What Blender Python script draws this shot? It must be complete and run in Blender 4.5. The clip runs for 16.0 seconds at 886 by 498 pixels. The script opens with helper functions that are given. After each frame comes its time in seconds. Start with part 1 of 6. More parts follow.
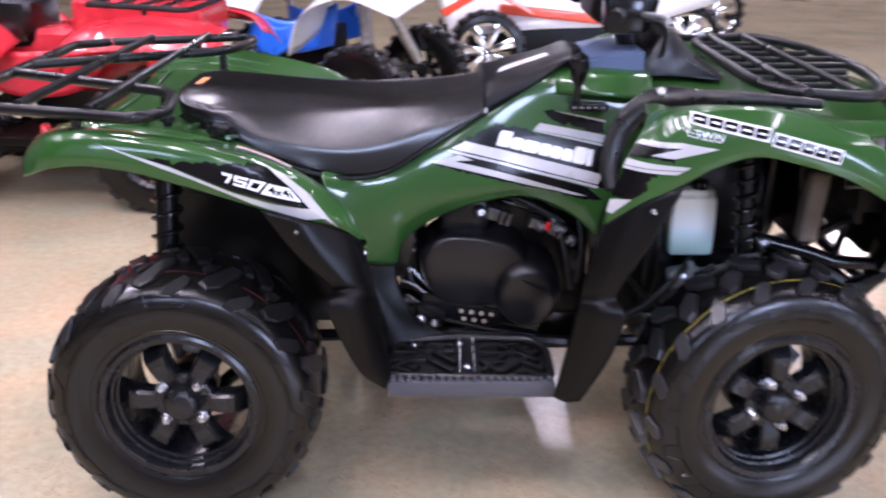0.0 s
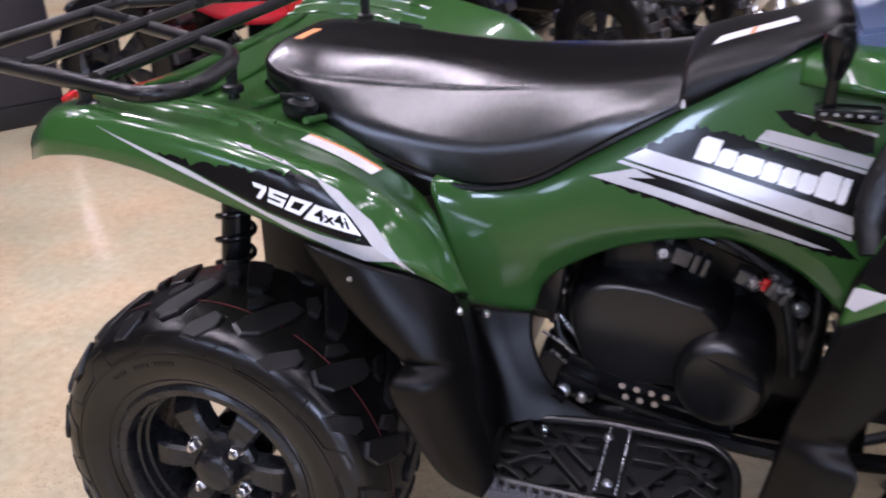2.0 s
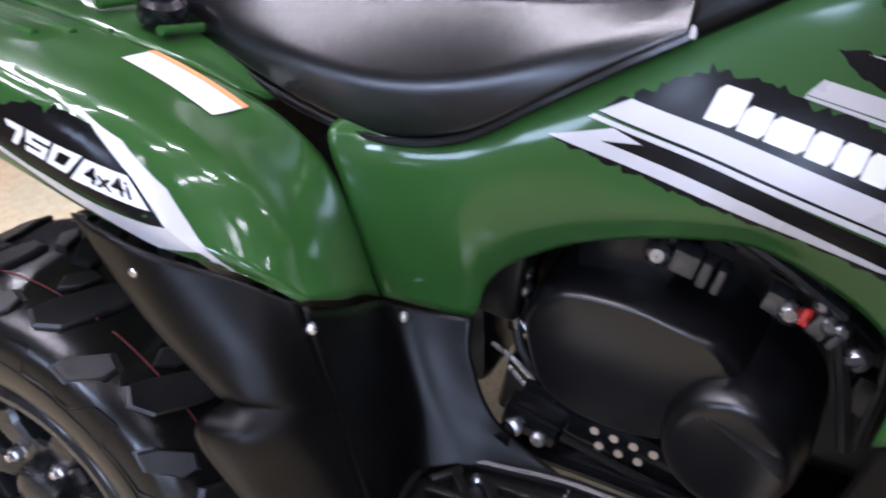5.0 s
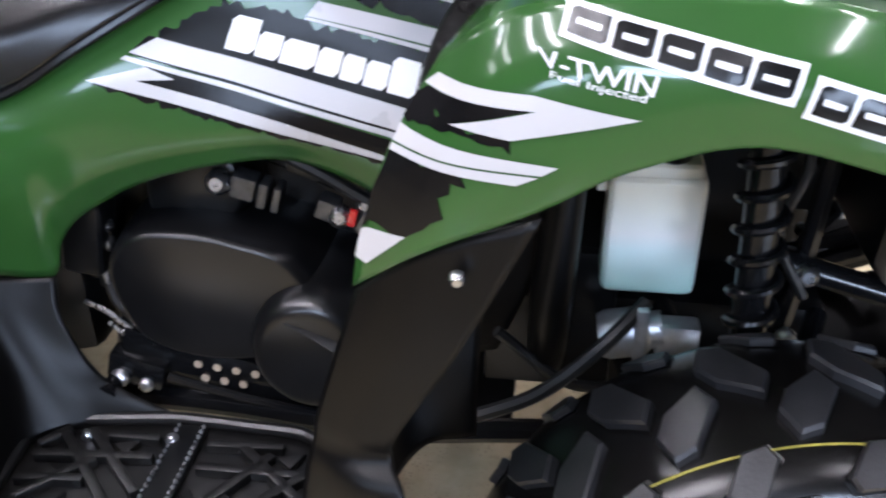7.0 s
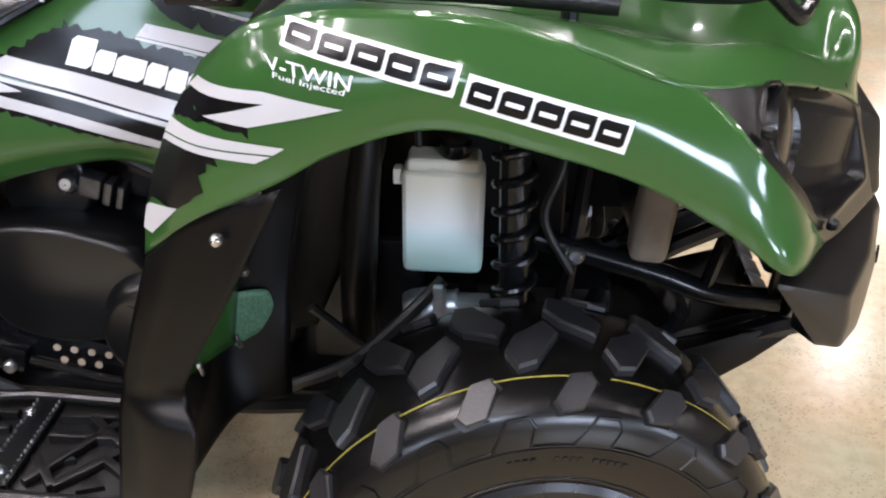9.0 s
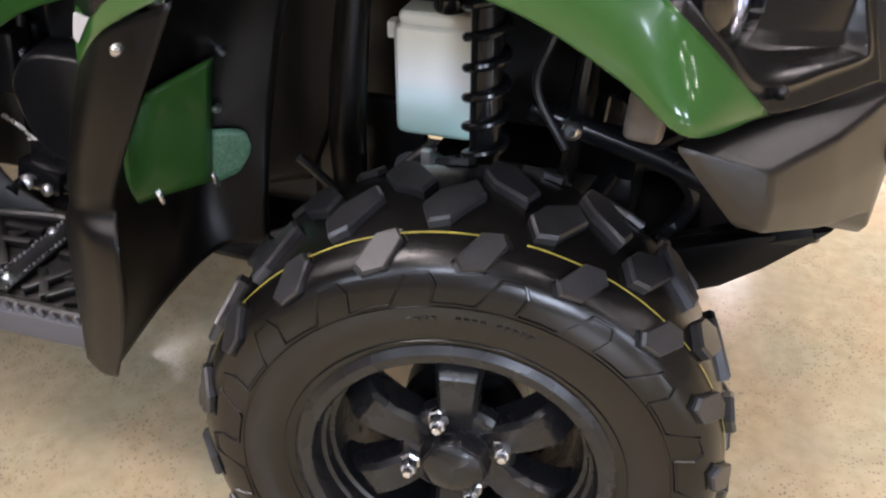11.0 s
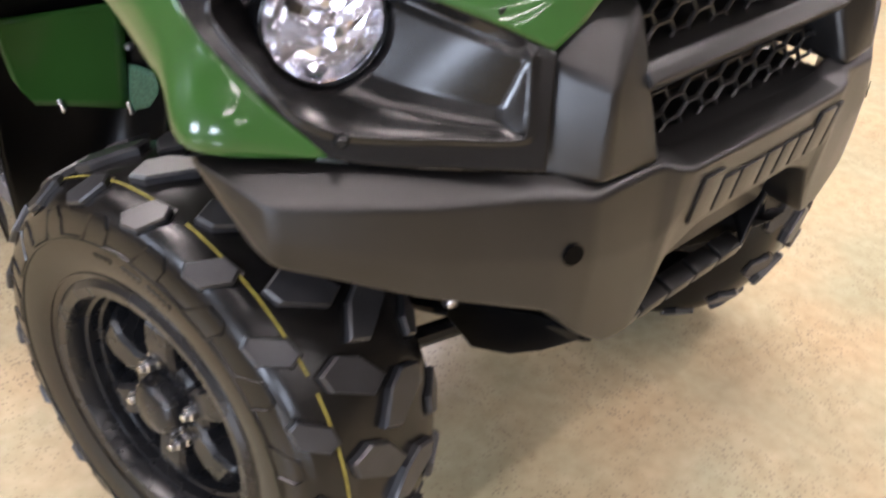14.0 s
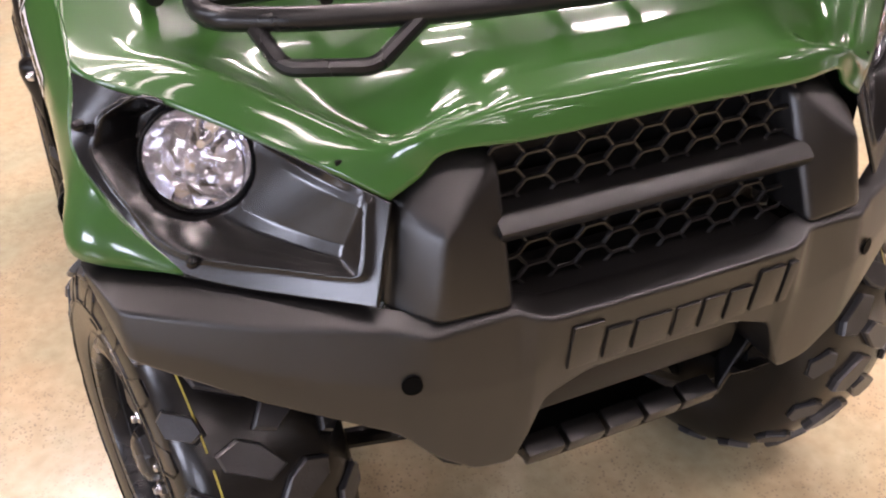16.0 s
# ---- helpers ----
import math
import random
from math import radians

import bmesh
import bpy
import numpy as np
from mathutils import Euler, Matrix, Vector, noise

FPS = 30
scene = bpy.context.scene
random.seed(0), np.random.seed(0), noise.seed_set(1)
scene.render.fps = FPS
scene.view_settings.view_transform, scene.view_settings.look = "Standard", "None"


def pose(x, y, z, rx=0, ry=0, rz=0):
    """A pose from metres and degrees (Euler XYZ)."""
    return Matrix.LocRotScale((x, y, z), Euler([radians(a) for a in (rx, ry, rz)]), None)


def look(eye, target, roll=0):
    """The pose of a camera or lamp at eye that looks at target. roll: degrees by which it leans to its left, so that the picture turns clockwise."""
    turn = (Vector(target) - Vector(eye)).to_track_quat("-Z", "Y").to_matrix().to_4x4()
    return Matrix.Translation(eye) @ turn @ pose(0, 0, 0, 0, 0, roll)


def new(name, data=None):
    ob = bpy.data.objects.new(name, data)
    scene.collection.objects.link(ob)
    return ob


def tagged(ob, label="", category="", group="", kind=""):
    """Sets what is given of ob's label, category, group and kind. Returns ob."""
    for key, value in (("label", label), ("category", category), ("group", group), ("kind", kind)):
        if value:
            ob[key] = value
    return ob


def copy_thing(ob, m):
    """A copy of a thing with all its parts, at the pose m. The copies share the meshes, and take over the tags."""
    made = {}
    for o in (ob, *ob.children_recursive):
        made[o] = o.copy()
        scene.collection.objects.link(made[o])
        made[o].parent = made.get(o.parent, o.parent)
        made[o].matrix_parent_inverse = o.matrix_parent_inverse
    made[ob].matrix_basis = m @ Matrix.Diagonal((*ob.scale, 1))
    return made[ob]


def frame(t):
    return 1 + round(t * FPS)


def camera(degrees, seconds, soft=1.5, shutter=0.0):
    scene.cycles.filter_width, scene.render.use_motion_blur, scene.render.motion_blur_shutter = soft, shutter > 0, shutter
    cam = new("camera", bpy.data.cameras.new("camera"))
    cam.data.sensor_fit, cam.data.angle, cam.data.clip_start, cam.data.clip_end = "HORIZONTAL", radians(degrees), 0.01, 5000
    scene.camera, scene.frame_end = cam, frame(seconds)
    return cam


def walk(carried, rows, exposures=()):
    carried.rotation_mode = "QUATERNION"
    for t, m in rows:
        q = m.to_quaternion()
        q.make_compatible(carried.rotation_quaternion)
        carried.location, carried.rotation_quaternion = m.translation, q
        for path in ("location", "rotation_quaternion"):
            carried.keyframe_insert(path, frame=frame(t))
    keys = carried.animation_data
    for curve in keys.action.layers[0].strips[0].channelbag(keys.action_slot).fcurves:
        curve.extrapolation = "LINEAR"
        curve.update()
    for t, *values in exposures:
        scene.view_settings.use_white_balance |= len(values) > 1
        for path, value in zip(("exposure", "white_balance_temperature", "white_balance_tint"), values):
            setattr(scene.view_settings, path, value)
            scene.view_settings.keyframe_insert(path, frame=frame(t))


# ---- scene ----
cam = camera(50.7, 16.0, soft=2.0, shutter=0.5)
PATH = [
    (0, (0.571, -2.326, 1.356), (0.569, -0.46, 0.636), 0.2),
    (0.5, (0.696, -2.144, 1.346), (0.437, -0.306, 0.602), -0.9),
    (1, (0.741, -1.973, 1.329), (0.438, -0.16, 0.541), -0.2),
    (1.5, (0.743, -1.766, 1.324), (0.344, 0.013, 0.503), 0.3),
    (2, (0.757, -1.6, 1.298), (0.181, 0.108, 0.432), -1.1),
    (2.5, (0.79, -1.412, 1.291), (-0.023, 0.171, 0.378), -2.4),
    (3, (0.777, -1.29, 1.264), (-0.203, 0.197, 0.352), -2.6),
    (3.2, (0.769, -1.256, 1.252), (-0.243, 0.211, 0.345), -2.5),
    (5.3, (0.884, -1.075, 1.142), (0.16, 0.481, 0.115), -0.9),
    (5.5, (0.893, -1.095, 1.131), (0.238, 0.496, 0.112), -0.5),
    (6, (0.931, -1.131, 1.113), (0.426, 0.525, 0.111), 0.1),
    (6.5, (0.993, -1.135, 1.116), (0.649, 0.554, 0.1), 0.1),
    (7, (1.045, -1.142, 1.121), (0.836, 0.569, 0.106), 0.0),
    (7.5, (1.08, -1.155, 1.127), (0.937, 0.562, 0.111), -0.1),
    (8, (1.108, -1.183, 1.148), (0.982, 0.548, 0.154), -0.8),
    (8.5, (1.168, -1.237, 1.155), (1.116, 0.514, 0.191), 0.1),
    (9, (1.232, -1.302, 1.159), (1.131, 0.451, 0.201), 0.9),
    (9.5, (1.297, -1.31, 1.147), (1.117, 0.404, 0.131), 0.3),
    (10, (1.378, -1.278, 1.13), (1.066, 0.386, 0.064), -0.7),
    (10.2, (1.413, -1.264, 1.125), (1.058, 0.382, 0.046), -0.9),
    (12.3, (1.66, -1.237, 1.006), (0.957, 0.27, -0.105), 5.0),
    (12.5, (1.702, -1.207, 1.017), (0.962, 0.287, -0.088), 5.7),
    (13, (1.851, -1.121, 1.045), (0.906, 0.232, -0.085), 3.3),
    (13.5, (2.014, -1.04, 1.075), (0.921, 0.175, -0.078), 3.5),
    (14, (2.096, -0.909, 1.121), (0.955, 0.285, -0.008), 4.3),
    (14.5, (2.118, -0.818, 1.167), (0.874, 0.309, 0.078), 4.1),
    (15, (2.148, -0.763, 1.185), (0.805, 0.257, 0.11), 0.9),
    (15.5, (2.267, -0.671, 1.216), (0.804, 0.173, 0.144), -0.0),
    (16, (2.352, -0.582, 1.238), (0.811, 0.14, 0.187), -0.4),
]
EXPOSURE = [(0, 0, 5600, 30), (.5, -.1, 5600, 28), (1.5, -.1, 5600, 27), (2, -.25, 5700, 26), (3, -.55, 6100, 22), (5.5, .2, 5500, 21), (6.5, .3, 5600, 17), (8, .12, 6000, 15), (9.5, .15, 6200, 17), (13, .36, 6450, 18), (14, .36, 6400, 18), (15, .2, 6300, 19), (16, .2, 6650, 26)]
walk(cam, [(t, look(eye, target, roll)) for t, eye, target, roll in PATH], EXPOSURE)

# ---------- world, lights ----------
world = bpy.data.worlds.new("world")
scene.world = world
world.use_nodes = True
world.node_tree.nodes["Background"].inputs[0].default_value = (1.0, 0.92, 0.82, 1)
world.node_tree.nodes["Background"].inputs[1].default_value = 0.10


# ---------- materials ----------
def mat(name, color, rough=0.5, metal=0.0, coat=0.0, spec=0.5, vary=0.15, scale=8.0, bump=0.0, bump_scale=200.0, rough_vary=0.1):
    """Procedural surface: base colour varied at two scales, roughness variation, fine bump."""
    m = bpy.data.materials.new(name)
    m.use_nodes = True
    nt = m.node_tree
    b = nt.nodes["Principled BSDF"]
    b.inputs["Metallic"].default_value = metal
    b.inputs["Coat Weight"].default_value = coat
    b.inputs["Coat Roughness"].default_value = 0.09
    b.inputs["Specular IOR Level"].default_value = spec
    tc = nt.nodes.new("ShaderNodeTexCoord")
    n1 = nt.nodes.new("ShaderNodeTexNoise")
    n1.inputs["Scale"].default_value, n1.inputs["Detail"].default_value = scale, 6.0
    n2 = nt.nodes.new("ShaderNodeTexNoise")
    n2.inputs["Scale"].default_value, n2.inputs["Detail"].default_value = bump_scale, 3.0
    for n in (n1, n2):
        nt.links.new(tc.outputs["Object"], n.inputs["Vector"])
    ramp = nt.nodes.new("ShaderNodeValToRGB")
    lo = [c * (1 - vary) for c in color]
    hi = [min(1.0, c * (1 + vary)) for c in color]
    ramp.color_ramp.elements[0].color = (*lo, 1)
    ramp.color_ramp.elements[1].color = (*hi, 1)
    ramp.color_ramp.elements[0].position, ramp.color_ramp.elements[1].position = 0.3, 0.7
    nt.links.new(n1.outputs["Fac"], ramp.inputs["Fac"])
    nt.links.new(ramp.outputs["Color"], b.inputs["Base Color"])
    mr = nt.nodes.new("ShaderNodeMapRange")
    mr.inputs["To Min"].default_value = max(0.02, rough - rough_vary)
    mr.inputs["To Max"].default_value = min(1.0, rough + rough_vary)
    nt.links.new(n1.outputs["Fac"], mr.inputs["Value"])
    nt.links.new(mr.outputs["Result"], b.inputs["Roughness"])
    if bump:
        bp = nt.nodes.new("ShaderNodeBump")
        bp.inputs["Strength"].default_value, bp.inputs["Distance"].default_value = bump, 0.002
        nt.links.new(n2.outputs["Fac"], bp.inputs["Height"])
        nt.links.new(bp.outputs["Normal"], b.inputs["Normal"])
    return m


def glow(name, color, strength):
    m = bpy.data.materials.new(name)
    m.use_nodes = True
    b = m.node_tree.nodes["Principled BSDF"]
    b.inputs["Base Color"].default_value = (*color, 1)
    b.inputs["Emission Color"].default_value = (*color, 1)
    b.inputs["Emission Strength"].default_value = strength
    return m


GREEN = mat("green_plastic", (0.026, 0.086, 0.017), 0.30, spec=0.14, coat=0.85, vary=0.06, scale=4, bump=0.015, bump_scale=90, rough_vary=0.05)
BLACK_TEX = mat("textured_black_plastic", (0.0046, 0.0042, 0.0040), 0.33, spec=0.62, vary=0.18, scale=14, bump=0.14, bump_scale=900, rough_vary=0.05)
GUARD = mat("grey_black_plastic", (0.0022, 0.0020, 0.0020), 0.36, spec=0.22, vary=0.25, scale=10, bump=0.1, bump_scale=500, rough_vary=0.04)
POD = mat("satin_black_plastic", (0.0050, 0.0047, 0.0048), 0.22, spec=0.55, vary=0.15, scale=10, bump=0.03, bump_scale=600, rough_vary=0.03)
BLACK_GLOSS = mat("gloss_black_enamel", (0.005, 0.005, 0.0055), 0.22, spec=0.32, coat=0.05, vary=0.2)
TUBE_BLACK = mat("black_tube_enamel", (0.008, 0.008, 0.0084), 0.30, spec=0.34, vary=0.2)
VINYL = mat("black_seat_vinyl", (0.0020, 0.0018, 0.0020), 0.25, spec=0.70, vary=0.15, scale=20, bump=0.02, bump_scale=500, rough_vary=0.03)
RUBBER = mat("tyre_rubber", (0.0052, 0.0047, 0.0045), 0.25, spec=0.42, vary=0.25, scale=12, bump=0.06, bump_scale=150, rough_vary=0.05)
HOLE_SHADE = mat("unlit_black_hole", (0.001, 0.001, 0.001), 0.7, spec=0.05)
GROOVE_SHADE = mat("dark_groove_rubber", (0.004, 0.0038, 0.0038), 0.34, spec=0.38)
TREAD = mat("tread_rubber", (0.021, 0.0208, 0.0226), 0.34, spec=0.58, vary=0.35, scale=25, bump=0.15, bump_scale=250, rough_vary=0.05)
RIM = mat("satin_black_alloy", (0.009, 0.0092, 0.0104), 0.27, spec=0.45, vary=0.2, scale=20)
STEEL = mat("zinc_steel", (0.62, 0.62, 0.64), 0.28, metal=1.0, vary=0.15, scale=60)
REFLECTOR = mat("bright_reflector", (0.97, 0.96, 0.98), 0.13, metal=1.0, vary=0.03, scale=110, rough_vary=0.07)
CHROME = mat("bright_chrome", (0.85, 0.85, 0.87), 0.08, metal=1.0, vary=0.05)
DULL = mat("dull_cast_metal", (0.11, 0.11, 0.115), 0.35, metal=0.8, vary=0.3, scale=60, bump=0.2)
WRINKLE = mat("wrinkled_black_plastic", (0.008, 0.0075, 0.0072), 0.30, spec=0.4, vary=0.3, scale=30, bump=0.5, bump_scale=130)
ALLOY = mat("cast_alloy", (0.58, 0.60, 0.63), 0.35, metal=0.9, vary=0.2, scale=40, bump=0.2)
ENGINE = mat("black_engine_paint", (0.0046, 0.0046, 0.0049), 0.30, spec=0.36, vary=0.2, scale=30, bump=0.03, bump_scale=400, rough_vary=0.04)
COVER = mat("satin_black_cover_paint", (0.0038, 0.0038, 0.0043), 0.29, spec=0.62, vary=0.15, scale=30, bump=0.02, bump_scale=400, rough_vary=0.03)
REAR_TREAD = mat("fresh_tread_rubber", (0.0105, 0.0098, 0.0100), 0.36, spec=0.42, vary=0.35, scale=25, bump=0.15, bump_scale=250, rough_vary=0.05)
WHITE = mat("white_decal_vinyl", (0.84, 0.84, 0.85), 0.3, coat=0.3, vary=0.04)
SILVER = mat("silver_decal_vinyl", (0.52, 0.51, 0.52), 0.3, metal=0.05, coat=0.3, vary=0.05)
INK = mat("black_decal_vinyl", (0.005, 0.0047, 0.005), 0.20, spec=0.25, vary=0.1)
ORANGE = mat("orange_print", (0.80, 0.30, 0.12), 0.4, vary=0.05)
YELLOW = mat("yellow_chalk_line", (0.36, 0.30, 0.05), 0.6, vary=0.3, scale=90)
RED_LINE = mat("red_chalk_line", (0.10, 0.016, 0.016), 0.6, vary=0.3, scale=90)
RED_LENS = mat("red_lens", (0.55, 0.02, 0.02), 0.12, coat=0.5, vary=0.1)
RED_BODY = mat("red_plastic", (0.75, 0.035, 0.05), 0.25, coat=0.5, vary=0.06)
WHITE_BODY = mat("white_plastic", (0.80, 0.80, 0.80), 0.3, coat=0.4, vary=0.03)
BLUE_BODY = mat("blue_plastic", (0.03, 0.16, 0.75), 0.3, coat=0.4, vary=0.06)
ORANGE_BODY = mat("orange_red_plastic", (0.80, 0.09, 0.03), 0.3, coat=0.4, vary=0.06)
YELLOW_BODY = mat("lime_yellow_plastic", (0.75, 0.80, 0.02), 0.3, coat=0.3, vary=0.06)
BLUE_GREY = mat("blue_grey_dash", (0.10, 0.14, 0.24), 0.35, vary=0.1)
CLOTH = mat("grey_panel", (0.030, 0.026, 0.030), 0.7, vary=0.1, scale=3)
SKIRTING = mat("black_skirting", (0.012, 0.011, 0.012), 0.5, vary=0.1)
WALL = mat("cream_wall_paint", (0.33, 0.295, 0.25), 0.7, vary=0.05, scale=2)
CEIL = mat("dark_ceiling_paint", (0.06, 0.056, 0.052), 0.8, vary=0.05, scale=2)
LAMP = glow("lamp_tube", (1.0, 0.92, 0.87), 12.0)
DAY = glow("daylight_haze", (0.66, 0.82, 1.0), 2.0)
TANK_GREY = mat("tan_grey_plastic", (.22, .175, .135), .42, scale=30)
CABLE = mat("black_cable", (0.010, 0.010, 0.010), 0.4)
TAN = mat("tan_cardboard_grey", (0.42, 0.33, 0.24), 0.7)


def floor_material():
    m = bpy.data.materials.new("polished_concrete")
    m.use_nodes = True
    nt = m.node_tree
    b = nt.nodes["Principled BSDF"]
    tc = nt.nodes.new("ShaderNodeTexCoord")

    def noise_at(scale, detail):
        n = nt.nodes.new("ShaderNodeTexNoise")
        n.inputs["Scale"].default_value, n.inputs["Detail"].default_value = scale, detail
        nt.links.new(tc.outputs["Object"], n.inputs["Vector"])
        return n

    big, mid, fine = noise_at(1.6, 6), noise_at(34.0, 9), noise_at(160.0, 2)
    ramp = nt.nodes.new("ShaderNodeValToRGB")
    e = ramp.color_ramp.elements
    e[0].position, e[0].color = 0.32, (0.40, 0.329, 0.213, 1)
    e[1].position, e[1].color = 0.68, (0.565, 0.480, 0.335, 1)
    add = nt.nodes.new("ShaderNodeMix")
    add.inputs[0].default_value = 0.45
    nt.links.new(big.outputs["Fac"], add.inputs[2])
    nt.links.new(mid.outputs["Fac"], add.inputs[3])
    nt.links.new(add.outputs[0], ramp.inputs["Fac"])
    # sparse dark and pale aggregate specks
    vor = nt.nodes.new("ShaderNodeTexVoronoi")
    vor.inputs["Scale"].default_value = 170.0
    nt.links.new(tc.outputs["Object"], vor.inputs["Vector"])
    speck = nt.nodes.new("ShaderNodeMath")
    speck.operation = "LESS_THAN"
    speck.inputs[1].default_value = 0.36
    nt.links.new(vor.outputs["Distance"], speck.inputs[0])
    pick = nt.nodes.new("ShaderNodeMath")
    pick.operation = "GREATER_THAN"
    pick.inputs[1].default_value = 0.62
    hue = nt.nodes.new("ShaderNodeSeparateColor")
    nt.links.new(vor.outputs["Color"], hue.inputs[0])
    nt.links.new(hue.outputs[0], pick.inputs[0])
    mul = nt.nodes.new("ShaderNodeMath")
    mul.operation = "MULTIPLY"
    nt.links.new(speck.outputs[0], mul.inputs[0])
    nt.links.new(pick.outputs[0], mul.inputs[1])
    # the specks gather in drifts
    drift = noise_at(7.0, 6)
    gather = nt.nodes.new("ShaderNodeMapRange")
    gather.inputs["From Min"].default_value, gather.inputs["From Max"].default_value = 0.38, 0.66
    gather.inputs["To Max"].default_value = 0.85
    nt.links.new(drift.outputs["Fac"], gather.inputs["Value"])
    half = nt.nodes.new("ShaderNodeMath")
    half.operation = "MULTIPLY"
    nt.links.new(gather.outputs["Result"], half.inputs[1])
    nt.links.new(mul.outputs[0], half.inputs[0])
    hue_noise = noise_at(3.4, 7)
    tint = nt.nodes.new("ShaderNodeValToRGB")
    tint.color_ramp.elements[0].position, tint.color_ramp.elements[0].color = 0.35, (0.91, 1.0, 0.98, 1)
    tint.color_ramp.elements[1].position, tint.color_ramp.elements[1].color = 0.65, (1.07, 0.98, 0.89, 1)
    nt.links.new(hue_noise.outputs["Fac"], tint.inputs["Fac"])
    warm = nt.nodes.new("ShaderNodeMix")
    warm.data_type, warm.blend_type = "RGBA", "MULTIPLY"
    warm.inputs["Factor"].default_value = 1.0
    nt.links.new(ramp.outputs["Color"], warm.inputs[6])
    nt.links.new(tint.outputs["Color"], warm.inputs[7])
    mix = nt.nodes.new("ShaderNodeMix")
    mix.data_type = "RGBA"
    nt.links.new(half.outputs[0], mix.inputs["Factor"])
    nt.links.new(warm.outputs[2], mix.inputs[6])
    mix.inputs[7].default_value = (0.22, 0.18, 0.135, 1)
    nt.links.new(mix.outputs[2], b.inputs["Base Color"])
    mr = nt.nodes.new("ShaderNodeMapRange")
    mr.inputs["To Min"].default_value, mr.inputs["To Max"].default_value = 0.10, 0.24
    nt.links.new(big.outputs["Fac"], mr.inputs["Value"])
    nt.links.new(mr.outputs["Result"], b.inputs["Roughness"])
    bp = nt.nodes.new("ShaderNodeBump")
    bp.inputs["Strength"].default_value, bp.inputs["Distance"].default_value = 0.04, 0.002
    nt.links.new(fine.outputs["Fac"], bp.inputs["Height"])
    nt.links.new(bp.outputs["Normal"], b.inputs["Normal"])
    return m


FLOOR = floor_material()


def glass_like(name, color, rough, trans):
    m = bpy.data.materials.new(name)
    m.use_nodes = True
    b = m.node_tree.nodes["Principled BSDF"]
    b.inputs["Base Color"].default_value = (*color, 1)
    b.inputs["Roughness"].default_value = rough
    b.inputs["Transmission Weight"].default_value = trans
    b.inputs["IOR"].default_value = 1.45
    return m


LENS = glass_like("clear_lens", (0.97, 0.97, 1.0), 0.02, 1.0)
AMBER = glass_like("amber_bulb", (0.9, 0.55, 0.22), 0.1, 0.4)


def tank_material():
    """Milky plastic bottle; the coolant inside tints its lower two thirds."""
    m = bpy.data.materials.new("milky_plastic")
    m.use_nodes = True
    nt = m.node_tree
    b = nt.nodes["Principled BSDF"]
    tc = nt.nodes.new("ShaderNodeTexCoord")
    sep = nt.nodes.new("ShaderNodeSeparateXYZ")
    nt.links.new(tc.outputs["Object"], sep.inputs[0])
    ramp = nt.nodes.new("ShaderNodeValToRGB")
    e = ramp.color_ramp.elements
    e[0].position, e[0].color = 0.530, (0.60, 0.93, 0.86, 1)
    lower = e.new(0.585)
    lower.color = (0.80, 0.97, 0.92, 1)
    mid = e.new(0.605)
    mid.color = (0.93, 0.95, 0.89, 1)
    e[3].position, e[3].color = 0.660, (0.88, 0.84, 0.70, 1)
    nt.links.new(sep.outputs["Z"], ramp.inputs["Fac"])
    nt.links.new(ramp.outputs["Color"], b.inputs["Base Color"])
    b.inputs["Roughness"].default_value = 0.35
    b.inputs["Subsurface Weight"].default_value = 0.6
    b.inputs["Subsurface Radius"].default_value = (0.03, 0.03, 0.03)
    b.inputs["Subsurface Scale"].default_value = 0.5
    return m


MILKY = tank_material()


# ---------- mesh helpers ----------
def finish(name, bm, material, smooth=35.0):
    me = bpy.data.meshes.new(name)
    bmesh.ops.recalc_face_normals(bm, faces=bm.faces)
    bm.to_mesh(me)
    bm.free()
    me.materials.append(material)
    if smooth:
        me.shade_smooth()
        me.set_sharp_from_angle(angle=radians(smooth))
    return me


def part(name, bm, material, parent=None, label="", smooth=35.0):
    ob = new(name, finish(name, bm, material, smooth))
    if parent is not None:
        ob.parent = parent
        ob.matrix_parent_inverse = parent.matrix_world.inverted() if parent.matrix_world else Matrix()
    if label:
        ob["label"] = label
    return ob


def thing(name, label, category, m=None, group="", kind=""):
    ob = new(name)
    ob.empty_display_size = 0.1
    if m is not None:
        ob.matrix_basis = m
    return tagged(ob, label, category, group, kind)


def spline(pts, n, closed=False):
    """Catmull-Rom through the points, n samples, even in the parameter."""
    p = np.array(pts, float)
    k = len(p)
    if closed:
        u = np.linspace(0, k, n, endpoint=False)
    else:
        u = np.linspace(0, k - 1, n)
    out = []
    for t in u:
        i = min(int(t), k - 1 if closed else k - 2)
        f = t - i
        if closed:
            a, b, c, d = p[(i - 1) % k], p[i % k], p[(i + 1) % k], p[(i + 2) % k]
        else:
            b, c = p[i], p[i + 1]
            a = p[i - 1] if i > 0 else 2 * b - c
            d = p[i + 2] if i + 2 < k else 2 * c - b
        out.append(0.5 * (2 * b + (c - a) * f + (2 * a - 5 * b + 4 * c - d) * f * f + (3 * b - a - 3 * c + d) * f ** 3))
    return np.array(out)


def loft(bm, lines, nu, nv, mirror=False):
    """A smooth skin through lines of equal point count."""
    L = np.array([spline(l, nu) for l in lines])
    G = np.array([spline(L[:, i], nv) for i in range(nu)])
    if mirror:
        G = G * np.array([1, -1, 1])
    vs = [[bm.verts.new(G[i, j]) for j in range(nv)] for i in range(nu)]
    for i in range(nu - 1):
        for j in range(nv - 1):
            q = [vs[i][j], vs[i + 1][j], vs[i + 1][j + 1], vs[i][j + 1]]
            bm.faces.new(q if not mirror else q[::-1])
    return G


